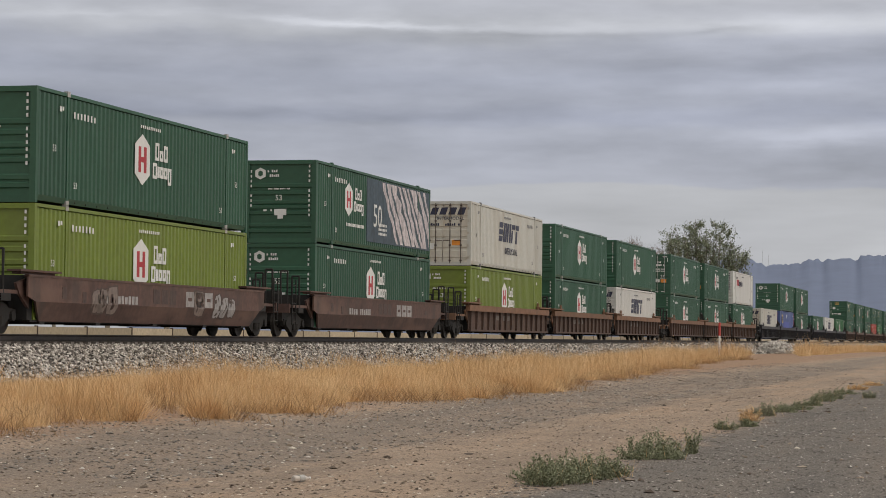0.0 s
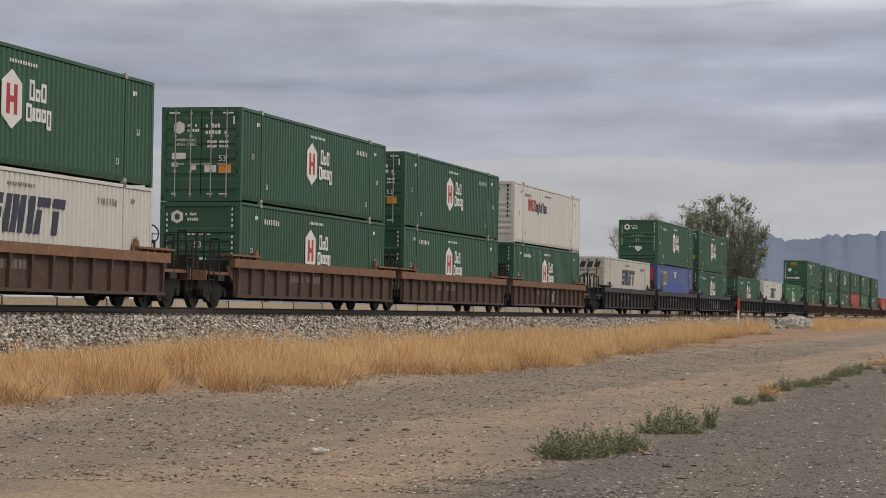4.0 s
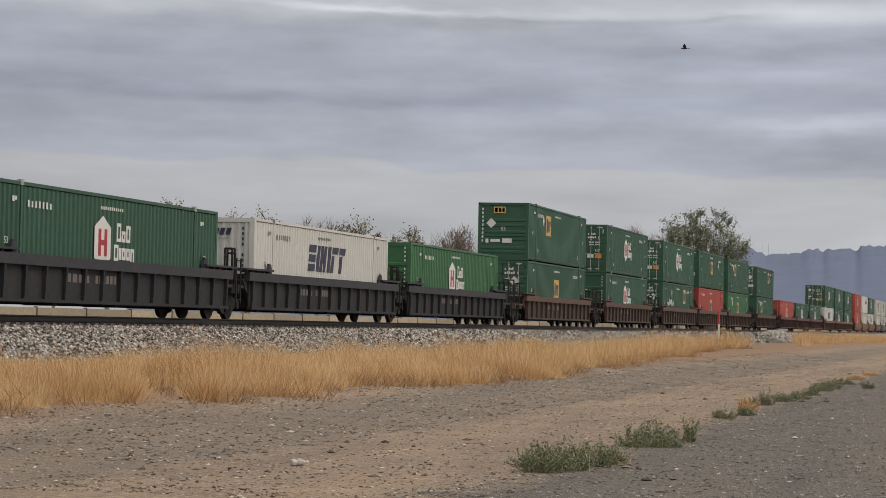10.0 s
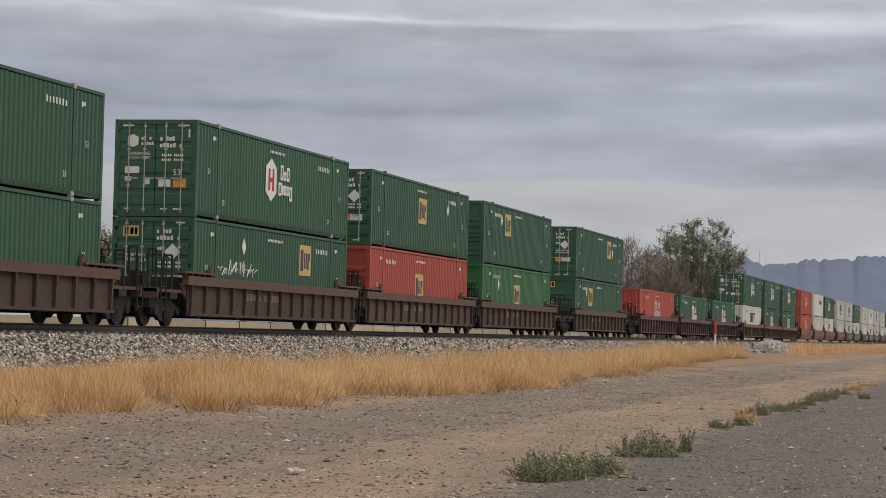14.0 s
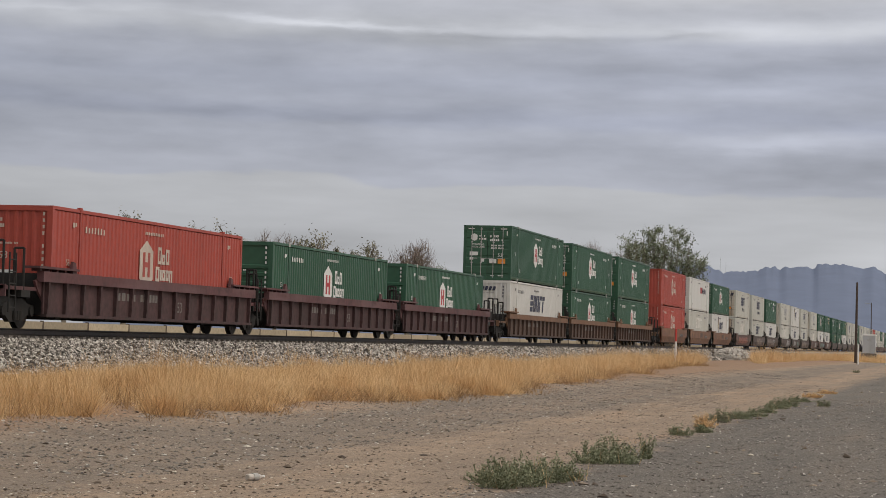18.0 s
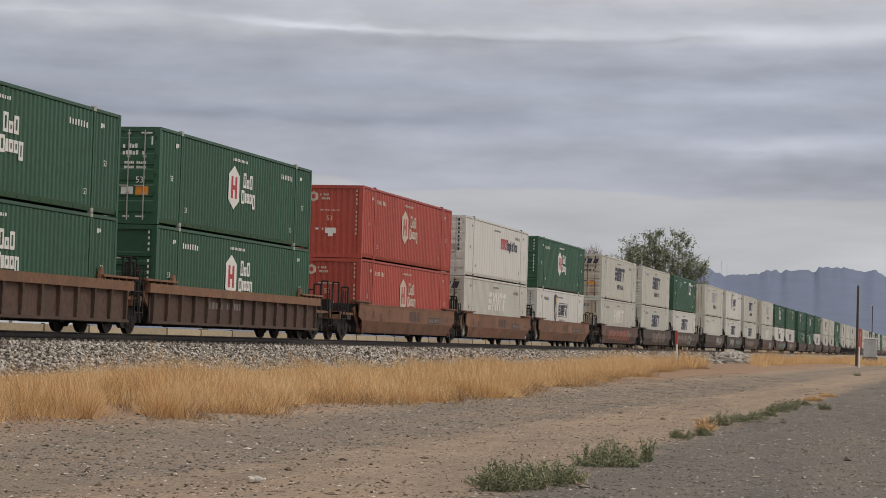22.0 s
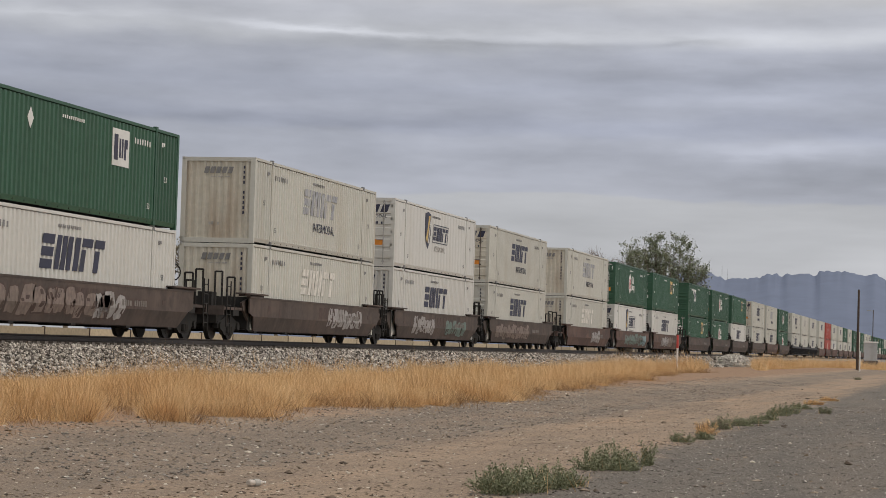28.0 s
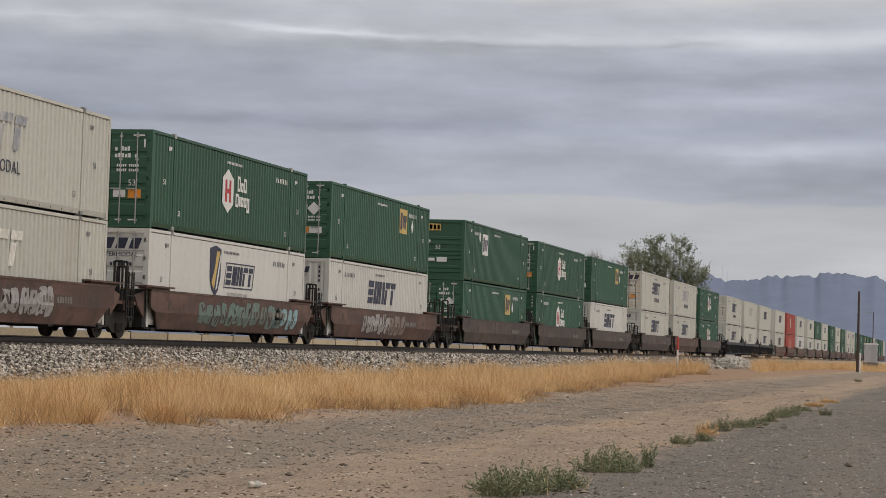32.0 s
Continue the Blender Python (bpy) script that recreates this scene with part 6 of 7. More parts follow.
def tree(x, y, height, width, seed, leafy=1.0, pale=False, bare=False):
    rng = np.random.default_rng(seed)
    root = new("tree")
    root.location = (x, y, 0.4)
    words = "bare brown-twigged tree beyond the track" if bare else "pale green spring tree beyond the track" if pale else "broad olive-leaved tree beyond the track"
    tagged(root, words, "tree", "trees beyond the track")
    trunk, limbs, ends = [], [], []

    def limb(bm, p, d, length, r, depth):
        steps = 3
        q = p
        for i in range(steps):
            d = (d + Vector(rng.normal(0, 0.13, 3))).normalized()
            e = q + d * (length / steps)
            bm.append((tuple(q), tuple(e), max(r * (1 - 0.2 * i), 0.02), max(r * (1 - 0.2 * (i + 1)), 0.015)))
            q = e
            if depth < 3:
                for _ in range(2 if depth else 3):
                    a = rng.uniform(0, 2 * np.pi)
                    out = Vector((math.cos(a) * width / height * 1.25, math.sin(a) * width / height * 1.25, rng.uniform(0.25, 0.9)))
                    limb(limbs, q, (d * 0.5 + out).normalized(), length * rng.uniform(0.5, 0.72), r * 0.5, depth + 1)
            elif depth == 3:
                ends.append((q, r))
        ends.append((q, r))

    limb(trunk, Vector((0, 0, -0.1)), Vector((rng.normal(0, 0.05), rng.normal(0, 0.05), 1)), height * 0.40, height * 0.022, 0)
    sticks("trunk", BARK, trunk, root)
    sticks("limb_work", BARK, limbs, root, "stuff")
    tips = np.array([tuple(e[0]) for e in ends])
    # keep the crown within its height and breadth, uneven at the rim
    lo, hi = np.percentile(tips, 4, axis=0), np.percentile(tips, 96, axis=0)
    sx = width * 0.86 / max(hi[0] - lo[0], 1e-3)
    sz = height * 0.93 / hi[2]
    for ob in root.children:
        ob.data.transform(Matrix.Diagonal((sx, sx, sz, 1)))
    half, mid = np.array((width * 0.5, width * 0.5, height * 0.40)), np.array((0, 0, height * 0.58))

    def tamed(p):
        """Draw what sticks out of the crown's dome back towards it."""
        q = (p - mid) / half
        r = np.linalg.norm(q, axis=1)[:, None]
        k = np.where((r > 0.95) & (p[:, 2:3] > height * 0.3), (0.95 + (r - 0.95) * 0.22) / np.maximum(r, 1e-6), 1.0)
        return q * k * half + mid

    tips = tamed(tips * np.array((sx, sx, sz)))
    for ob in root.children:
        co = np.array([v.co[:] for v in ob.data.vertices])
        ob.data.vertices.foreach_set("co", tamed(co).ravel())
    n = int((4200 if bare else 8000 if y < 320 else 3000) * leafy)
    k = rng.integers(0, len(tips), n)
    c = tips[k] + rng.normal(0, 1, (n, 3)) * np.array((width, width, height)) * 0.024
    # fill the dome between the limbs with uneven clumps
    k2 = 46
    d = rng.normal(0, 1, (k2, 3))
    d /= np.linalg.norm(d, axis=1)[:, None]
    dome = d * rng.uniform(0.45, 1.0, (k2, 1)) * np.array((width * 0.42, width * 0.42, height * 0.33)) + np.array((0, 0, height * 0.62))
    pick = rng.uniform(0, 1, n) < (0.5 if not bare else 0.3)
    fill = dome[rng.integers(0, k2, n)] + rng.normal(0, 1, (n, 3)) * width * rng.uniform(0.012, 0.036, (n, 1))
    c = np.where(pick[:, None], fill, c)
    if bare:
        m = len(c)
        tw = blades("twig_work", TWIG, c, rng.uniform(0.5, 1.5, m) * height * 0.06, rng.uniform(0.016, 0.03, m), rng.uniform(0.2, 0.9, m), rng, "", "", "stuff")
        tw.parent = root
    else:
        leaf_quads("crown", PALE_LEAF if pale else LEAF, c, height * (0.0098 if y < 320 else 0.014), rng, root)


def many_stemmed_tree(x, y, height, width, seed, bare=False, outline=((-1, 0.9), (0, 1), (1, 0.85)), thin_side=-2.0):
    """A tree of many rising stems from one foot, each with its own twigs and clumps of leaves, sky between them."""
    rng = np.random.default_rng(seed)
    root = new("tree")
    root.location = (x, y, 0.4)
    tagged(root, "grey-brown leafless thicket of thin stems beyond the track" if bare else "broad many-stemmed olive-leaved tree beyond the track", "tree", "trees beyond the track")
    stems, twigs, clumps = [], [], []
    count = 40
    for i in range(count):
        u = -1 + 2 * (i + 0.5) / count + rng.normal(0, 0.05)
        v = rng.uniform(-0.7, 0.7)
        share = np.interp(u, [a for a, b in outline], [b for a, b in outline]) * (1 - 0.16 * v * v) * rng.uniform(0.90, 1.02)
        foot = np.array((u * width * 0.07, v * width * 0.07, -0.1))
        tip = np.array((u * width * 0.5, v * width * 0.5, height * share))
        bend = np.array((u * width * rng.uniform(0.26, 0.44), v * width * 0.2, height * share * 0.5))
        line = [(1 - t) ** 2 * foot + 2 * t * (1 - t) * bend + t * t * tip + (rng.normal(0, 0.10, 3) if 0 < t < 1 else 0) for t in np.linspace(0, 1, 9)]
        r0 = height * (0.009 if not bare else 0.0055)
        for k in range(8):
            stems.append((line[k], line[k + 1], r0 * (1 - 0.11 * k), r0 * (1 - 0.11 * (k + 1))))
        sparse = 0.30 if u < thin_side else 1.0
        for _ in range(int((20 if not bare else 34) * (0.6 + 0.4 * sparse))):
            t = rng.uniform(0.28, 1.0) * 8
            k = min(int(t), 7)
            p = line[k] + (line[k + 1] - line[k]) * (t - k)
            d = np.array((u * 0.5 + rng.normal(0, 0.5), rng.normal(0, 0.5), rng.uniform(0.35, 1.1)))
            d /= np.linalg.norm(d)
            e = p + d * height * rng.uniform(0.03, 0.085) * (1.15 - 0.06 * t)
            twigs.append((p, e, 0.03, 0.012))
            if rng.uniform() < sparse:
                clumps.append((p, e))
            for _ in range(2 if bare else 1):
                g = e + (d + rng.normal(0, 0.5, 3)) * height * rng.uniform(0.012, 0.04)
                f = p + (e - p) * rng.uniform(0.3, 0.9)
                twigs.append((f, g, 0.018, 0.008))
    sticks("trunk", BARK, stems, root)
    sticks("limb_work", TWIG if bare else BARK, twigs, root, "stuff")
    n = 9000 if bare else 46000
    k = rng.integers(0, len(clumps), n)
    a, b = np.array([c[0] for c in clumps])[k], np.array([c[1] for c in clumps])[k]
    c = a + (b - a) * rng.uniform(0.25, 1.2, (n, 1)) + rng.normal(0, 1, (n, 3)) * height * rng.uniform(0.006, 0.020, (n, 1))
    if bare:
        tw = blades("twig_work", TWIG, c, rng.uniform(0.5, 1.5, n) * height * 0.045, rng.uniform(0.008, 0.016, n), rng.uniform(0.2, 0.9, n), rng, "", "", "stuff")
        tw.parent = root
    else:
        leaf_quads("crown", LEAF, c, height * 0.0068, rng, root)


many_stemmed_tree(-0.1292 * 300, 300, 0.0530 * 300 + EYE - 0.4, 0.0400 * 300, 411, False, ((-1, 0.86), (-0.7, 0.95), (-0.3, 1.0), (0.2, 0.98), (0.55, 0.93), (0.8, 0.83), (1, 0.70)), -0.90)
many_stemmed_tree(-0.1615 * 292, 292, 0.0440 * 292 + EYE - 0.4, 0.030 * 292, 412, True)
many_stemmed_tree(-0.1455 * 310, 310, 0.0400 * 310 + EYE - 0.4, 0.024 * 310, 413, True)


# direction from the eye as x over y, top over y, breadth over y
for i, (a, top, wide, y, leafy, kind) in enumerate(((-0.1390, 0.0350, 0.0178, 280, 0.8, "bare"),
        (-0.3395, 0.0523, 0.0266, 190, 0.9, "pale"),
        (-0.3079, 0.0480, 0.0140, 200, 0.7, "bare"),
        (-0.2876, 0.0495, 0.0190, 210, 0.9, "pale"),
        (-0.2674, 0.0450, 0.0190, 215, 0.9, "pale"),
        (-0.2428, 0.0449, 0.0157, 220, 0.8, "bare"),
        (-0.2276, 0.0351, 0.0086, 240, 0.7, ""),
        (-0.2094, 0.0327, 0.0183, 250, 0.8, "bare"),
        (-0.3811, 0.0590, 0.0241, 180, 0.9, "pale"),
        (-0.4381, 0.0558, 0.0228, 165, 1.0, ""),
        (-0.4092, 0.0488, 0.0152, 175, 0.8, ""),
        (-0.1181, 0.0225, 0.0178, 330, 0.6, ""),
        (-0.0475, 0.0105, 0.0127, 700, 0.5, ""),
        (-0.0548, 0.0093, 0.0101, 720, 0.5, ""),
        (-0.0402, 0.0083, 0.0114, 750, 0.5, ""))):
    if -0.36 < a < -0.20:
        wide *= 1.55
    tree(a * y, y, top * y + EYE - 0.4, wide * y, 303 + i, leafy, kind == "pale", kind == "bare")


# ---- mountains on the skyline ----
def mountains():
    rng = np.random.default_rng(5)
    far = 4300.0
    n, rows = 560, 9
    knots_a = (-0.40, -0.22, -0.15, -0.123, -0.109, -0.104, -0.100, -0.092, -0.086, -0.082, -0.077, -0.0735, -0.065, -0.0625, -0.060, -0.055, -0.048, -0.042, -0.037, -0.0335, 0.0, 0.2)
    knots_h = (20, 60, 120, 152, 157, 147, 144, 145, 150, 155, 152, 158, 158, 154, 161, 163, 163, 155, 159, 151, 125, 90)
    az = np.linspace(-0.40, 0.2, n)
    ridge = np.interp(az, knots_a, knots_h)
    verts, faces = [], []
    for j in range(rows):
        t = j / (rows - 1)
        d = far - 900 * (1 - t)
        for i, a in enumerate(az):
            rough = 3.8 * noise.fractal((a * 160, t * 3, 0), 0.8, 2.2, 5) * t ** 5 + 4.5 * t ** 10 * noise.fractal((a * 420, 2, 5), 0.9, 2.1, 4)
            fold = 0.012 * noise.noise((a * 40, t * 2.5, 4))
            h = (ridge[i] * (t ** 0.85 + fold * t * (1 - t) * 4) + rough) if j else -20
            verts.append((a * d, d, h * d / far))
    for j in range(rows - 1):
        for i in range(n - 1):
            q = j * n + i
            faces.append((q, q + 1, q + n + 1, q + n))
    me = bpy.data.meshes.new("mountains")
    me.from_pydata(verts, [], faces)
    # distance haze is painted into the rock colour: bluish, low in contrast
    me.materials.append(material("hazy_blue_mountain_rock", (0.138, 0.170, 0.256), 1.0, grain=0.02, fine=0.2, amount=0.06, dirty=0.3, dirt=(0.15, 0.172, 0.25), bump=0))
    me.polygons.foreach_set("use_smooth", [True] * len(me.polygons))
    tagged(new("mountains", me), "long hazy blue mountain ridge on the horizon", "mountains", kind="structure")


mountains()


def radio_mast(bearing, top, base):
    """A thin far-off mast on the ridge."""
    y = 4290.0
    root = tagged(new("radio_mast"), "thin grey radio mast on the mountain ridge", "mast", "masts on the ridge")
    root.location = (bearing * y, y, EYE + base * y)
    h = (top - base) * y
    bm = bmesh.new()
    bmesh.ops.create_cone(bm, cap_ends=True, segments=6, radius1=0.32, radius2=0.16, depth=h + 16, matrix=Matrix.Translation((0, 0, h / 2 - 8)))
    part("mast", bm, GALV, root)
    bm = bmesh.new()
    for k in (0.35, 0.6, 0.85):
        bmesh.ops.create_cone(bm, cap_ends=True, segments=6, radius1=0.4, radius2=0.4, depth=1.6, matrix=Matrix.Translation((0, 0, h * k)))
    part("antenna", bm, GALV, root)


radio_mast(-0.1031, 0.0395, 0.0336)
radio_mast(-0.1006, 0.0378, 0.0336)


# ---- things beside and beyond the track ----
def marker_post():
    root = tagged(new("marker_post"), "white plastic marker post with a red top in grass", "marker post")
    root.location = (-15.9, 130.5, 0.36)
    bm = bmesh.new()
    tube(bm, (0, 0, -0.1), (0, 0, 1.42), 0.055, 12)
    part("post", bm, WHITE_POST, root, "white plastic tube")
    bm = bmesh.new()
    tube(bm, (0, 0, 1.42), (0, 0, 2.12), 0.062, 12)
    bmesh.ops.create_uvsphere(bm, u_segments=12, v_segments=6, radius=0.062, matrix=Matrix.Translation((0, 0, 2.12)))
    part("cap", bm, RED_CAP, root, "red plastic top")


WHITE_POST = material("white_marker_plastic", (0.78, 0.77, 0.75), 0.5, amount=0.05, dirty=0.25)
RED_CAP = material("red_marker_plastic", (0.52, 0.06, 0.05), 0.5, amount=0.08, dirty=0.2)
WOOD = material("dark_pole_wood", (0.07, 0.05, 0.04), 0.95, grain=15, amount=0.3, dirty=0.3, streak=True)
GREYBOX = material("pale_grey_cabinet_paint", (0.50, 0.52, 0.54), 0.5, amount=0.05, dirty=0.3, streak=True)
WALL = material("tan_wall_panel", (0.38, 0.325, 0.245), 0.9, grain=6, amount=0.15, dirty=0.5, dirt=(0.30, 0.26, 0.21), per_object=0.22)
marker_post()


def stone_heap():
    rng = np.random.default_rng(33)
    root = tagged(new("gravel_heap"), "heap of pale ballast stones beside the track", "gravel heap")
    root.location = (-19.9, 205, 0.38)
    bm = bmesh.new()
    bmesh.ops.create_icosphere(bm, subdivisions=3, radius=1.0)
    for v in bm.verts:
        f = 1 + 0.12 * noise.noise(v.co * 2.5)
        v.co = Vector((v.co.x * 1.7 * f, v.co.y * 2.2 * f, max(v.co.z, -0.1) * 1.08 * f))
    part("core", bm, material("heap_core", (0.45, 0.43, 0.40), 0.95, fine=80, amount=0.4), root)
    n = 1500
    a, r = rng.uniform(0, 2 * np.pi, n), rng.uniform(0, 1, n) ** 0.5
    x, y = np.cos(a) * r, np.sin(a) * r
    z = np.sqrt(np.maximum(1 - r * r, 0))
    ob = rocks("stone_cover", speckled("pale_heap_stone", [(0.0, (0.30, 0.27, 0.24)), (0.5, (0.58, 0.54, 0.49)), (1.0, (0.85, 0.81, 0.75))]), np.stack((x * 1.75, y * 2.25, z * 1.10), 1), rng.uniform(0.05, 0.13, n), rng, 0.8)
    ob.parent = root


stone_heap()


def utility_pole(x, y, height, arm, radius):
    root = tagged(new("utility_pole"), "tall dark wooden utility pole beside the track", "utility pole", "poles beside the track")
    root.location = (x, y, 0.3)
    bm = bmesh.new()
    bmesh.ops.create_cone(bm, cap_ends=True, segments=10, radius1=radius, radius2=radius * 0.7, depth=height + 0.5, matrix=Matrix.Translation((0, 0, height / 2 - 0.25)))
    part("pole", bm, WOOD, root)
    if arm:
        bm = bmesh.new()
        tube(bm, (0, 0, height - 0.25), (-arm, 0, height - 0.05), 0.05, 6)
        box(bm, -arm - 0.35, -arm, -0.12, 0.12, height - 0.14, height - 0.02)
        part("lamp_arm", bm, GALV, root, "grey lamp arm")


utility_pole(-11.36, 260, 8.97, 0, 0.17)
utility_pole(-15.7, 420, 10.1, 0.8, 0.10)


def equipment_cabinet():
    root = tagged(new("equipment_cabinet"), "pale grey metal equipment cabinet beside the track", "cabinet")
    root.location = (-12.95, 340, 0.30)
    part("plinth", boxes((-1.1, 1.1, -0.9, 0.9, -0.3, 0.95)), BALLAST, root, "stone plinth")
    part("body", boxes((-0.92, 0.92, -0.75, 0.75, 0.95, 3.55)), GREYBOX, root)
    part("roof", boxes((-1.06, 1.06, -0.88, 0.88, 3.55, 3.70), (-0.98, 0.98, -0.8, 0.8, 3.70, 3.76)), WHITE_POST, root, "white overhanging roof")
    d = part("door", boxes((-0.5, 0.5, -0.78, -0.75, 1.05, 3.25)), GREYBOX, root)
    part("handle", boxes((0.36, 0.42, -0.84, -0.78, 1.95, 2.25)), GALV, d)
    part("vent", boxes(*[(-0.3, 0.3, -0.795, -0.78, 2.8 + i * 0.08, 2.84 + i * 0.08) for i in range(4)]), GALV, d)


equipment_cabinet()


def white_stake(x, y, h):
    root = tagged(new("white_stake"), "short white stake standing in dry grass", "stake", "white stakes")
    root.location = (x, y, 0.3)
    bm = bmesh.new()
    tube(bm, (0, 0, -0.1), (0, 0, h), 0.07, 8)
    tube(bm, (0, 0, h), (0, 0, h + 0.06), 0.08, 8)
    part("stake", bm, WHITE_POST, root)


white_stake(-9.9, 232, 1.9)
white_stake(-7.2, 235, 1.7)


def boundary_wall():
    """A low tan panel wall with dark posts beyond the track."""
    root = tagged(new("boundary_wall"), "low tan panel wall with dark posts beyond the track", "wall", kind="structure")
    panel = post = None
    for i in range(130):
        y = 66 + i * 6.2
        m = Matrix.Translation((-46.0, y, 0.35))
        if panel is None:
            panel = part("panel", boxes((-0.06, 0.06, 0.04, 6.16, 0.0, 1.50)), WALL, root)
            post = part("post", boxes((-0.08, 0.09, -0.05, 0.05, 0.0, 1.55)), WOOD, root)
            panel.matrix_basis = post.matrix_basis = m
        else:
            again(panel, root, m)
            again(post, root, m)


boundary_wall()


def plastic_bottle():
    root = tagged(new("plastic_bottle"), "crumpled clear plastic bottle lying on the dirt", "bottle")
    root.matrix_basis = pose(-7.1, 22.65, rough_height(-7.1, 22.65) + 0.038, 0, 90, 62)
    bm = bmesh.new()
    rings = ((0.0, 0.030), (0.012, 0.038), (0.06, 0.037), (0.085, 0.034), (0.12, 0.038), (0.16, 0.036), (0.19, 0.026), (0.215, 0.013), (0.235, 0.012))
    prev = None
    for z, r in rings:
        ring = []
        for i in range(14):
            a = i * 2 * math.pi / 14
            k = r * (1 + 0.10 * noise.noise((math.cos(a) * 2, math.sin(a) * 2, z * 22)))
            ring.append(bm.verts.new((math.cos(a) * k * 0.9, math.sin(a) * k, z - 0.12)))
        if prev:
            for i in range(14):
                bm.faces.new((prev[i], prev[(i + 1) % 14], ring[(i + 1) % 14], ring[i]))
        else:
            bm.faces.new(ring[::-1])
        prev = ring
    bm.faces.new(prev)
    part("body", bm, material("scuffed_clear_plastic", (0.55, 0.50, 0.45), 0.3, amount=0.1, dirty=0.5, dirt=(0.4, 0.33, 0.27), fine=200), root)
    bm = bmesh.new()
    tube(bm, (0, 0, 0.112), (0, 0, 0.13), 0.015, 10)
    part("cap", bm, WHITE_POST, root, "white screw cap")
    bm = bmesh.new()
    tube(bm, (0, 0, -0.04), (0, 0, 0.03), 0.0395, 14)
    part("wrapper", bm, FADED, root, "faded paper wrapper")


plastic_bottle()


# ---- a bird crossing the sky ----
def build_bird():
    root = tagged(new("bird"), "small dark bird in flight under the clouds", "bird")
    k = 0.5
    feathers = material("dark_feathers", (0.035, 0.032, 0.035), 0.8, amount=0.2, dirty=0.2)
    bm = bmesh.new()
    bmesh.ops.create_uvsphere(bm, u_segments=10, v_segments=8, radius=1.0, matrix=Matrix.Diagonal((0.13, 0.045, 0.045, 1)))
    part("body", bm, feathers, root)
    bm = bmesh.new()
    bmesh.ops.create_uvsphere(bm, u_segments=8, v_segments=6, radius=0.035, matrix=Matrix.Translation((-0.14, 0, 0.015)))
    tube(bm, (-0.165, 0, 0.012), (-0.20, 0, 0.006), 0.007, 5)
    part("head", bm, feathers, root)
    bm = bmesh.new()
    prism(bm, [(0.10, -0.02), (0.23, -0.055), (0.25, 0.0), (0.23, 0.055), (0.10, 0.02)], "z", -0.004, 0.006)
    part("tail", bm, feathers, root)
    wings = []
    for s in (-1, 1):
        bm = bmesh.new()
        prism(bm, [(-0.07, 0.0), (-0.09, s * 0.14), (-0.02, s * 0.30), (0.03, s * 0.29), (0.05, s * 0.13), (0.06, 0.0)], "z", -0.004, 0.006)
        wings.append(part("wing", bm, feathers, root))
    for ob in root.children:
        ob.data.transform(Matrix.Diagonal((k, k, k, 1)))
    return root, wings


bird, bird_wings = build_bird()
far_bird, far_bird_wings = build_bird()


# ---- what moves ----
TRAVEL = [(0, 0.06), (1, 23.65), (2, 46.95), (3, 71.89), (6, 142.70), (9, 213.35), (11, 260.50), (12, 284.5), (13, 307.98), (17, 401.64), (19, 448.50), (21, 495.65), (22, 518.2), (23, 540.95), (25, 587.85), (28, 656.80), (32, 748.52)]


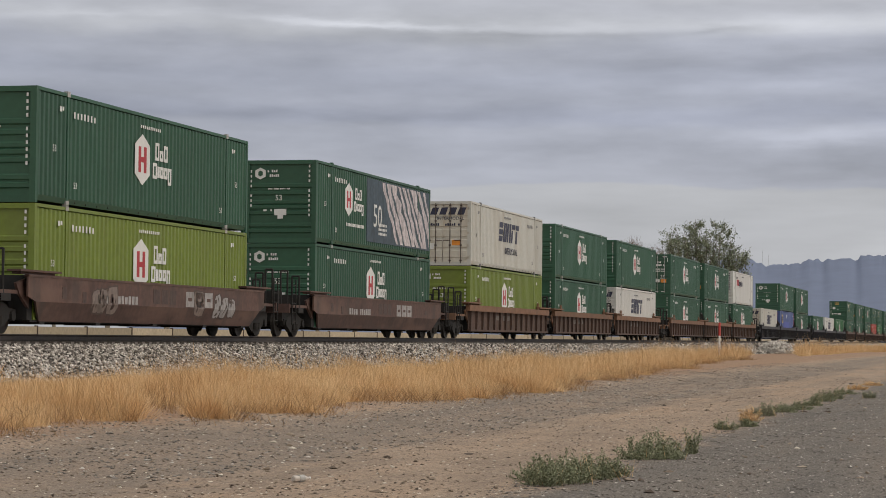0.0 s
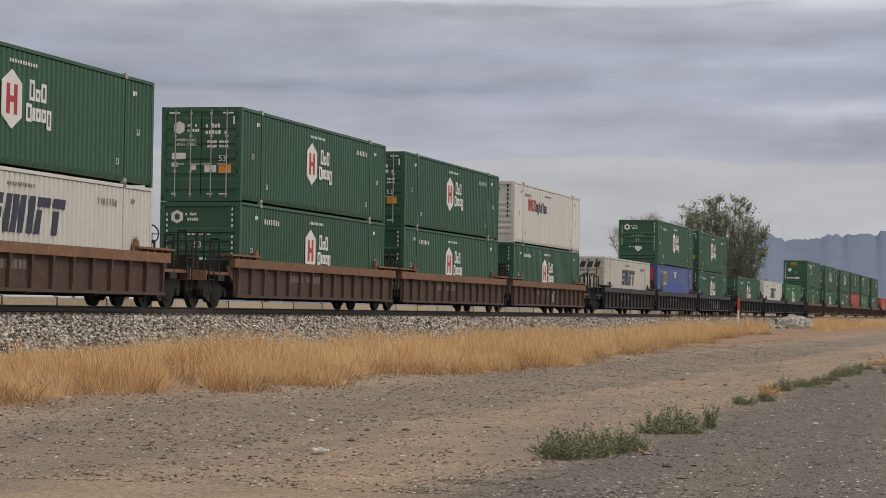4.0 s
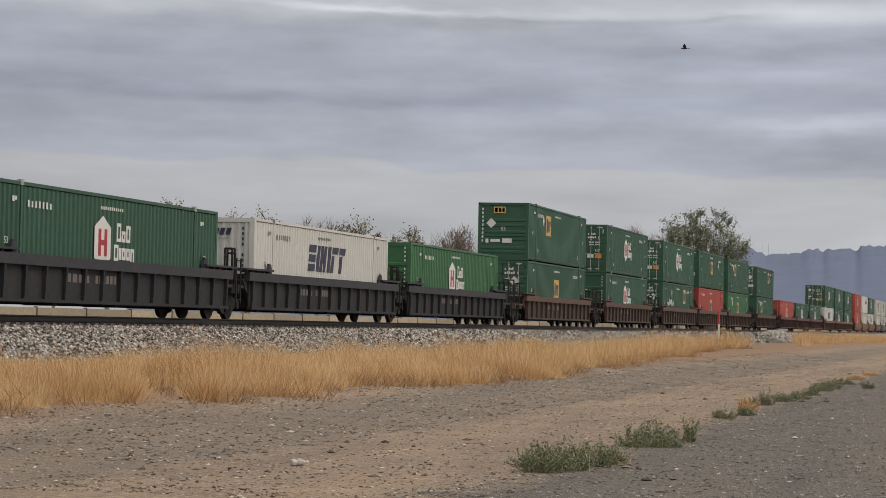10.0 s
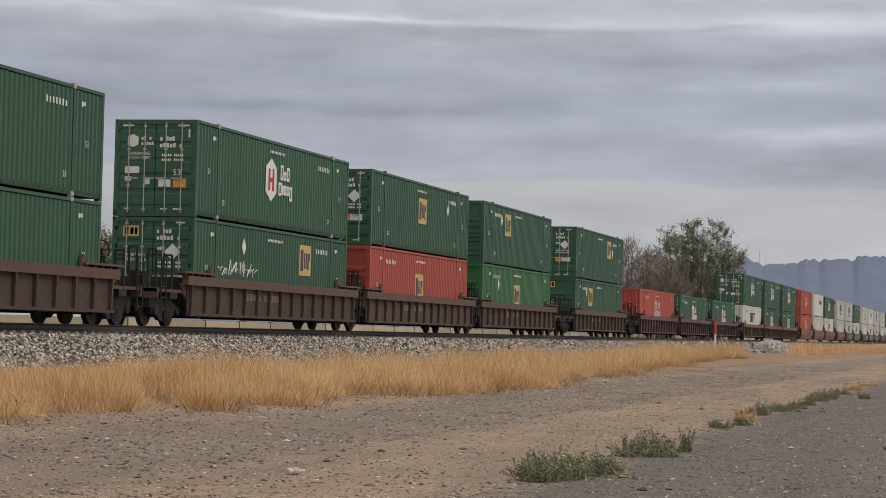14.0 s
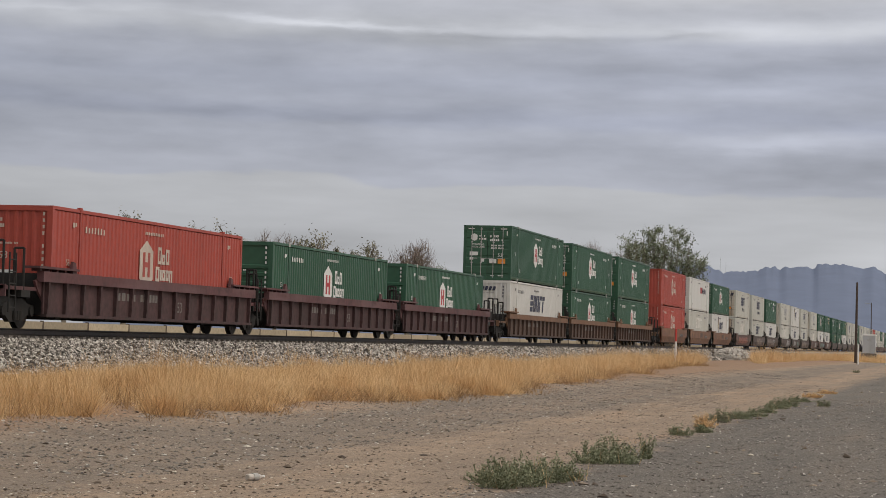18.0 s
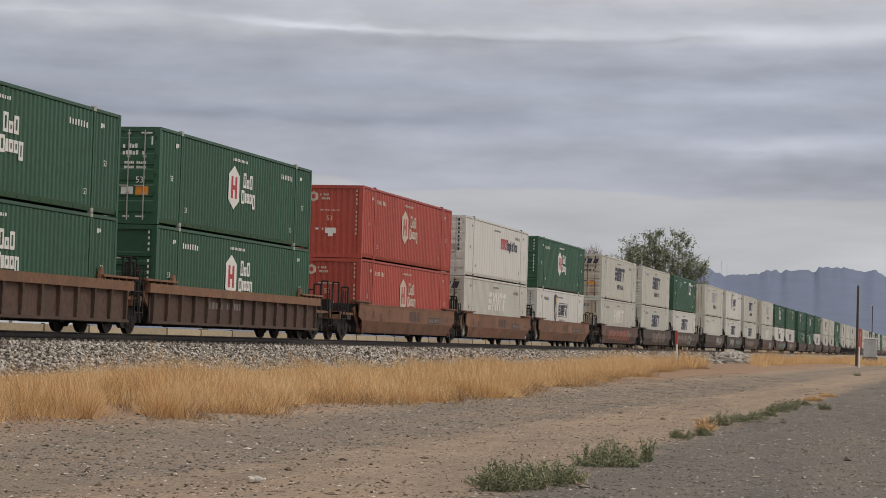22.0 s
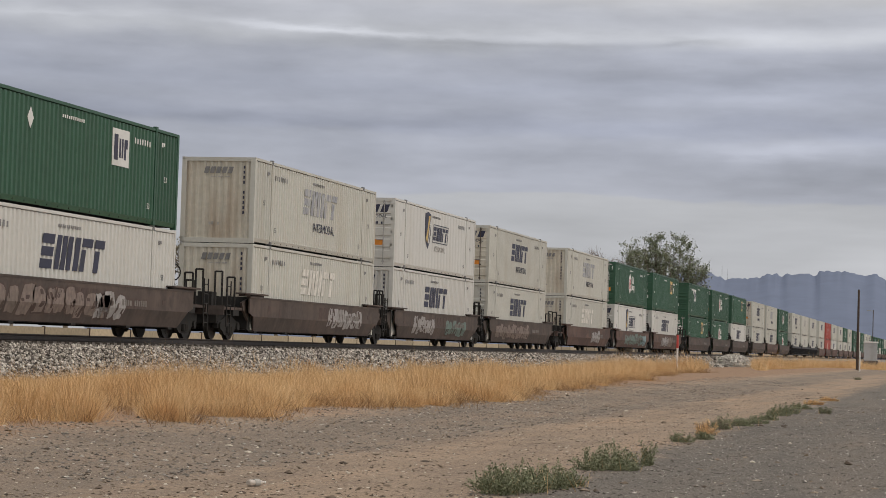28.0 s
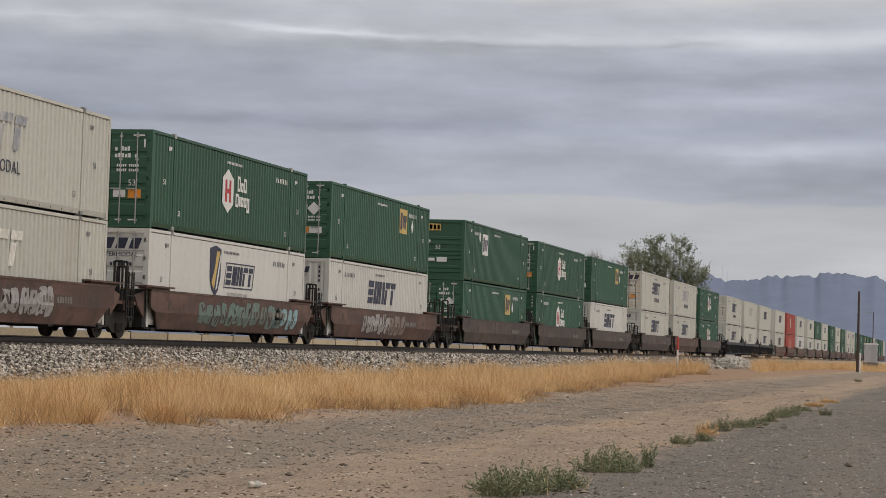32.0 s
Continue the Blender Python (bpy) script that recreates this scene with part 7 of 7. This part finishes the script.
BIRD_WAY = [(0, pose(40, 60, 9, 0, 0, 0)), (8.0, pose(14, 57, 9, 0, 0, 0)),
            (9, pose(-1.27, 54.58, 8.14, 0, 0, 0)),
            (9.5, pose(-4.45, 54.40, 8.26, 0, 0, 0)),
            (9.8, pose(-6.29, 54.22, 8.26, 0, 0, 0)),
            (10.1, pose(-8.14, 53.98, 8.19, 0, 0, 0)),
            (10.4, pose(-10.10, 53.62, 8.45, 0, 0, 0)),
            (10.7, pose(-11.83, 53.14, 9.32, 0, 0, 0)),
            (11, pose(-13.40, 52.58, 10.51, 0, 0, 0)),
            (13, pose(-26, 46, 22, 0, 0, 0)), (32, pose(-160, 20, 60, 0, 0, 0))]


FAR_BIRD_WAY = [(0, pose(190, 300, 40, 0, 0, 0)), (16.0, pose(-58.5, 300, 25.5, 0, 0, 0)), (16.5, pose(-71.4, 300, 23.9, 0, 0, 0)),
                (16.7, pose(-74.3, 300, 22.9, 0, 0, 0)),
                (16.9, pose(-77.6, 300, 21.8, 0, 0, 0)),
                (17.1, pose(-80.1, 300, 20.7, 0, 0, 0)),
                (17.4, pose(-83.7, 300, 18.8, 0, 0, 0)),
                (17.8, pose(-88.5, 300, 17.0, 0, 0, 0)),
                (32, pose(-290, 330, 12, 0, 0, 0))]


def motions():
    for ob, y, z in MOVERS:
        walk(ob, [(t, pose(TRACK_X, y - d, z)) for t, d in TRAVEL])
    walk(bird, BIRD_WAY)
    walk(far_bird, FAR_BIRD_WAY)
    for wings, since in ((bird_wings, 8.9), (far_bird_wings, 16.2)):
        for wing, s in zip(wings, (-1, 1)):
            walk(wing, [(0, pose(0, 0, 0))] + [(since + i * 0.1, pose(0, 0, 0, s * (38 if i % 2 else -22))) for i in range(25)] + [(32, pose(0, 0, 0))])
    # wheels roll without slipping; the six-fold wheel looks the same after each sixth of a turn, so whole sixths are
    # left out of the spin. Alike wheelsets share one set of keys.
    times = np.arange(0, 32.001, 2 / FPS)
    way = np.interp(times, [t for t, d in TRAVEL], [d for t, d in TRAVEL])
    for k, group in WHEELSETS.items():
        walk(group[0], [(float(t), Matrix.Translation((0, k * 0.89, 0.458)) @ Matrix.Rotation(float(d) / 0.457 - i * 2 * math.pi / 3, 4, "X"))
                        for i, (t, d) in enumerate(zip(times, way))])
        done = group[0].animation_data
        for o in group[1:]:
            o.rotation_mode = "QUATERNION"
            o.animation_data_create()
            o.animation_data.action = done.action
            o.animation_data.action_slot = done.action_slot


motions()
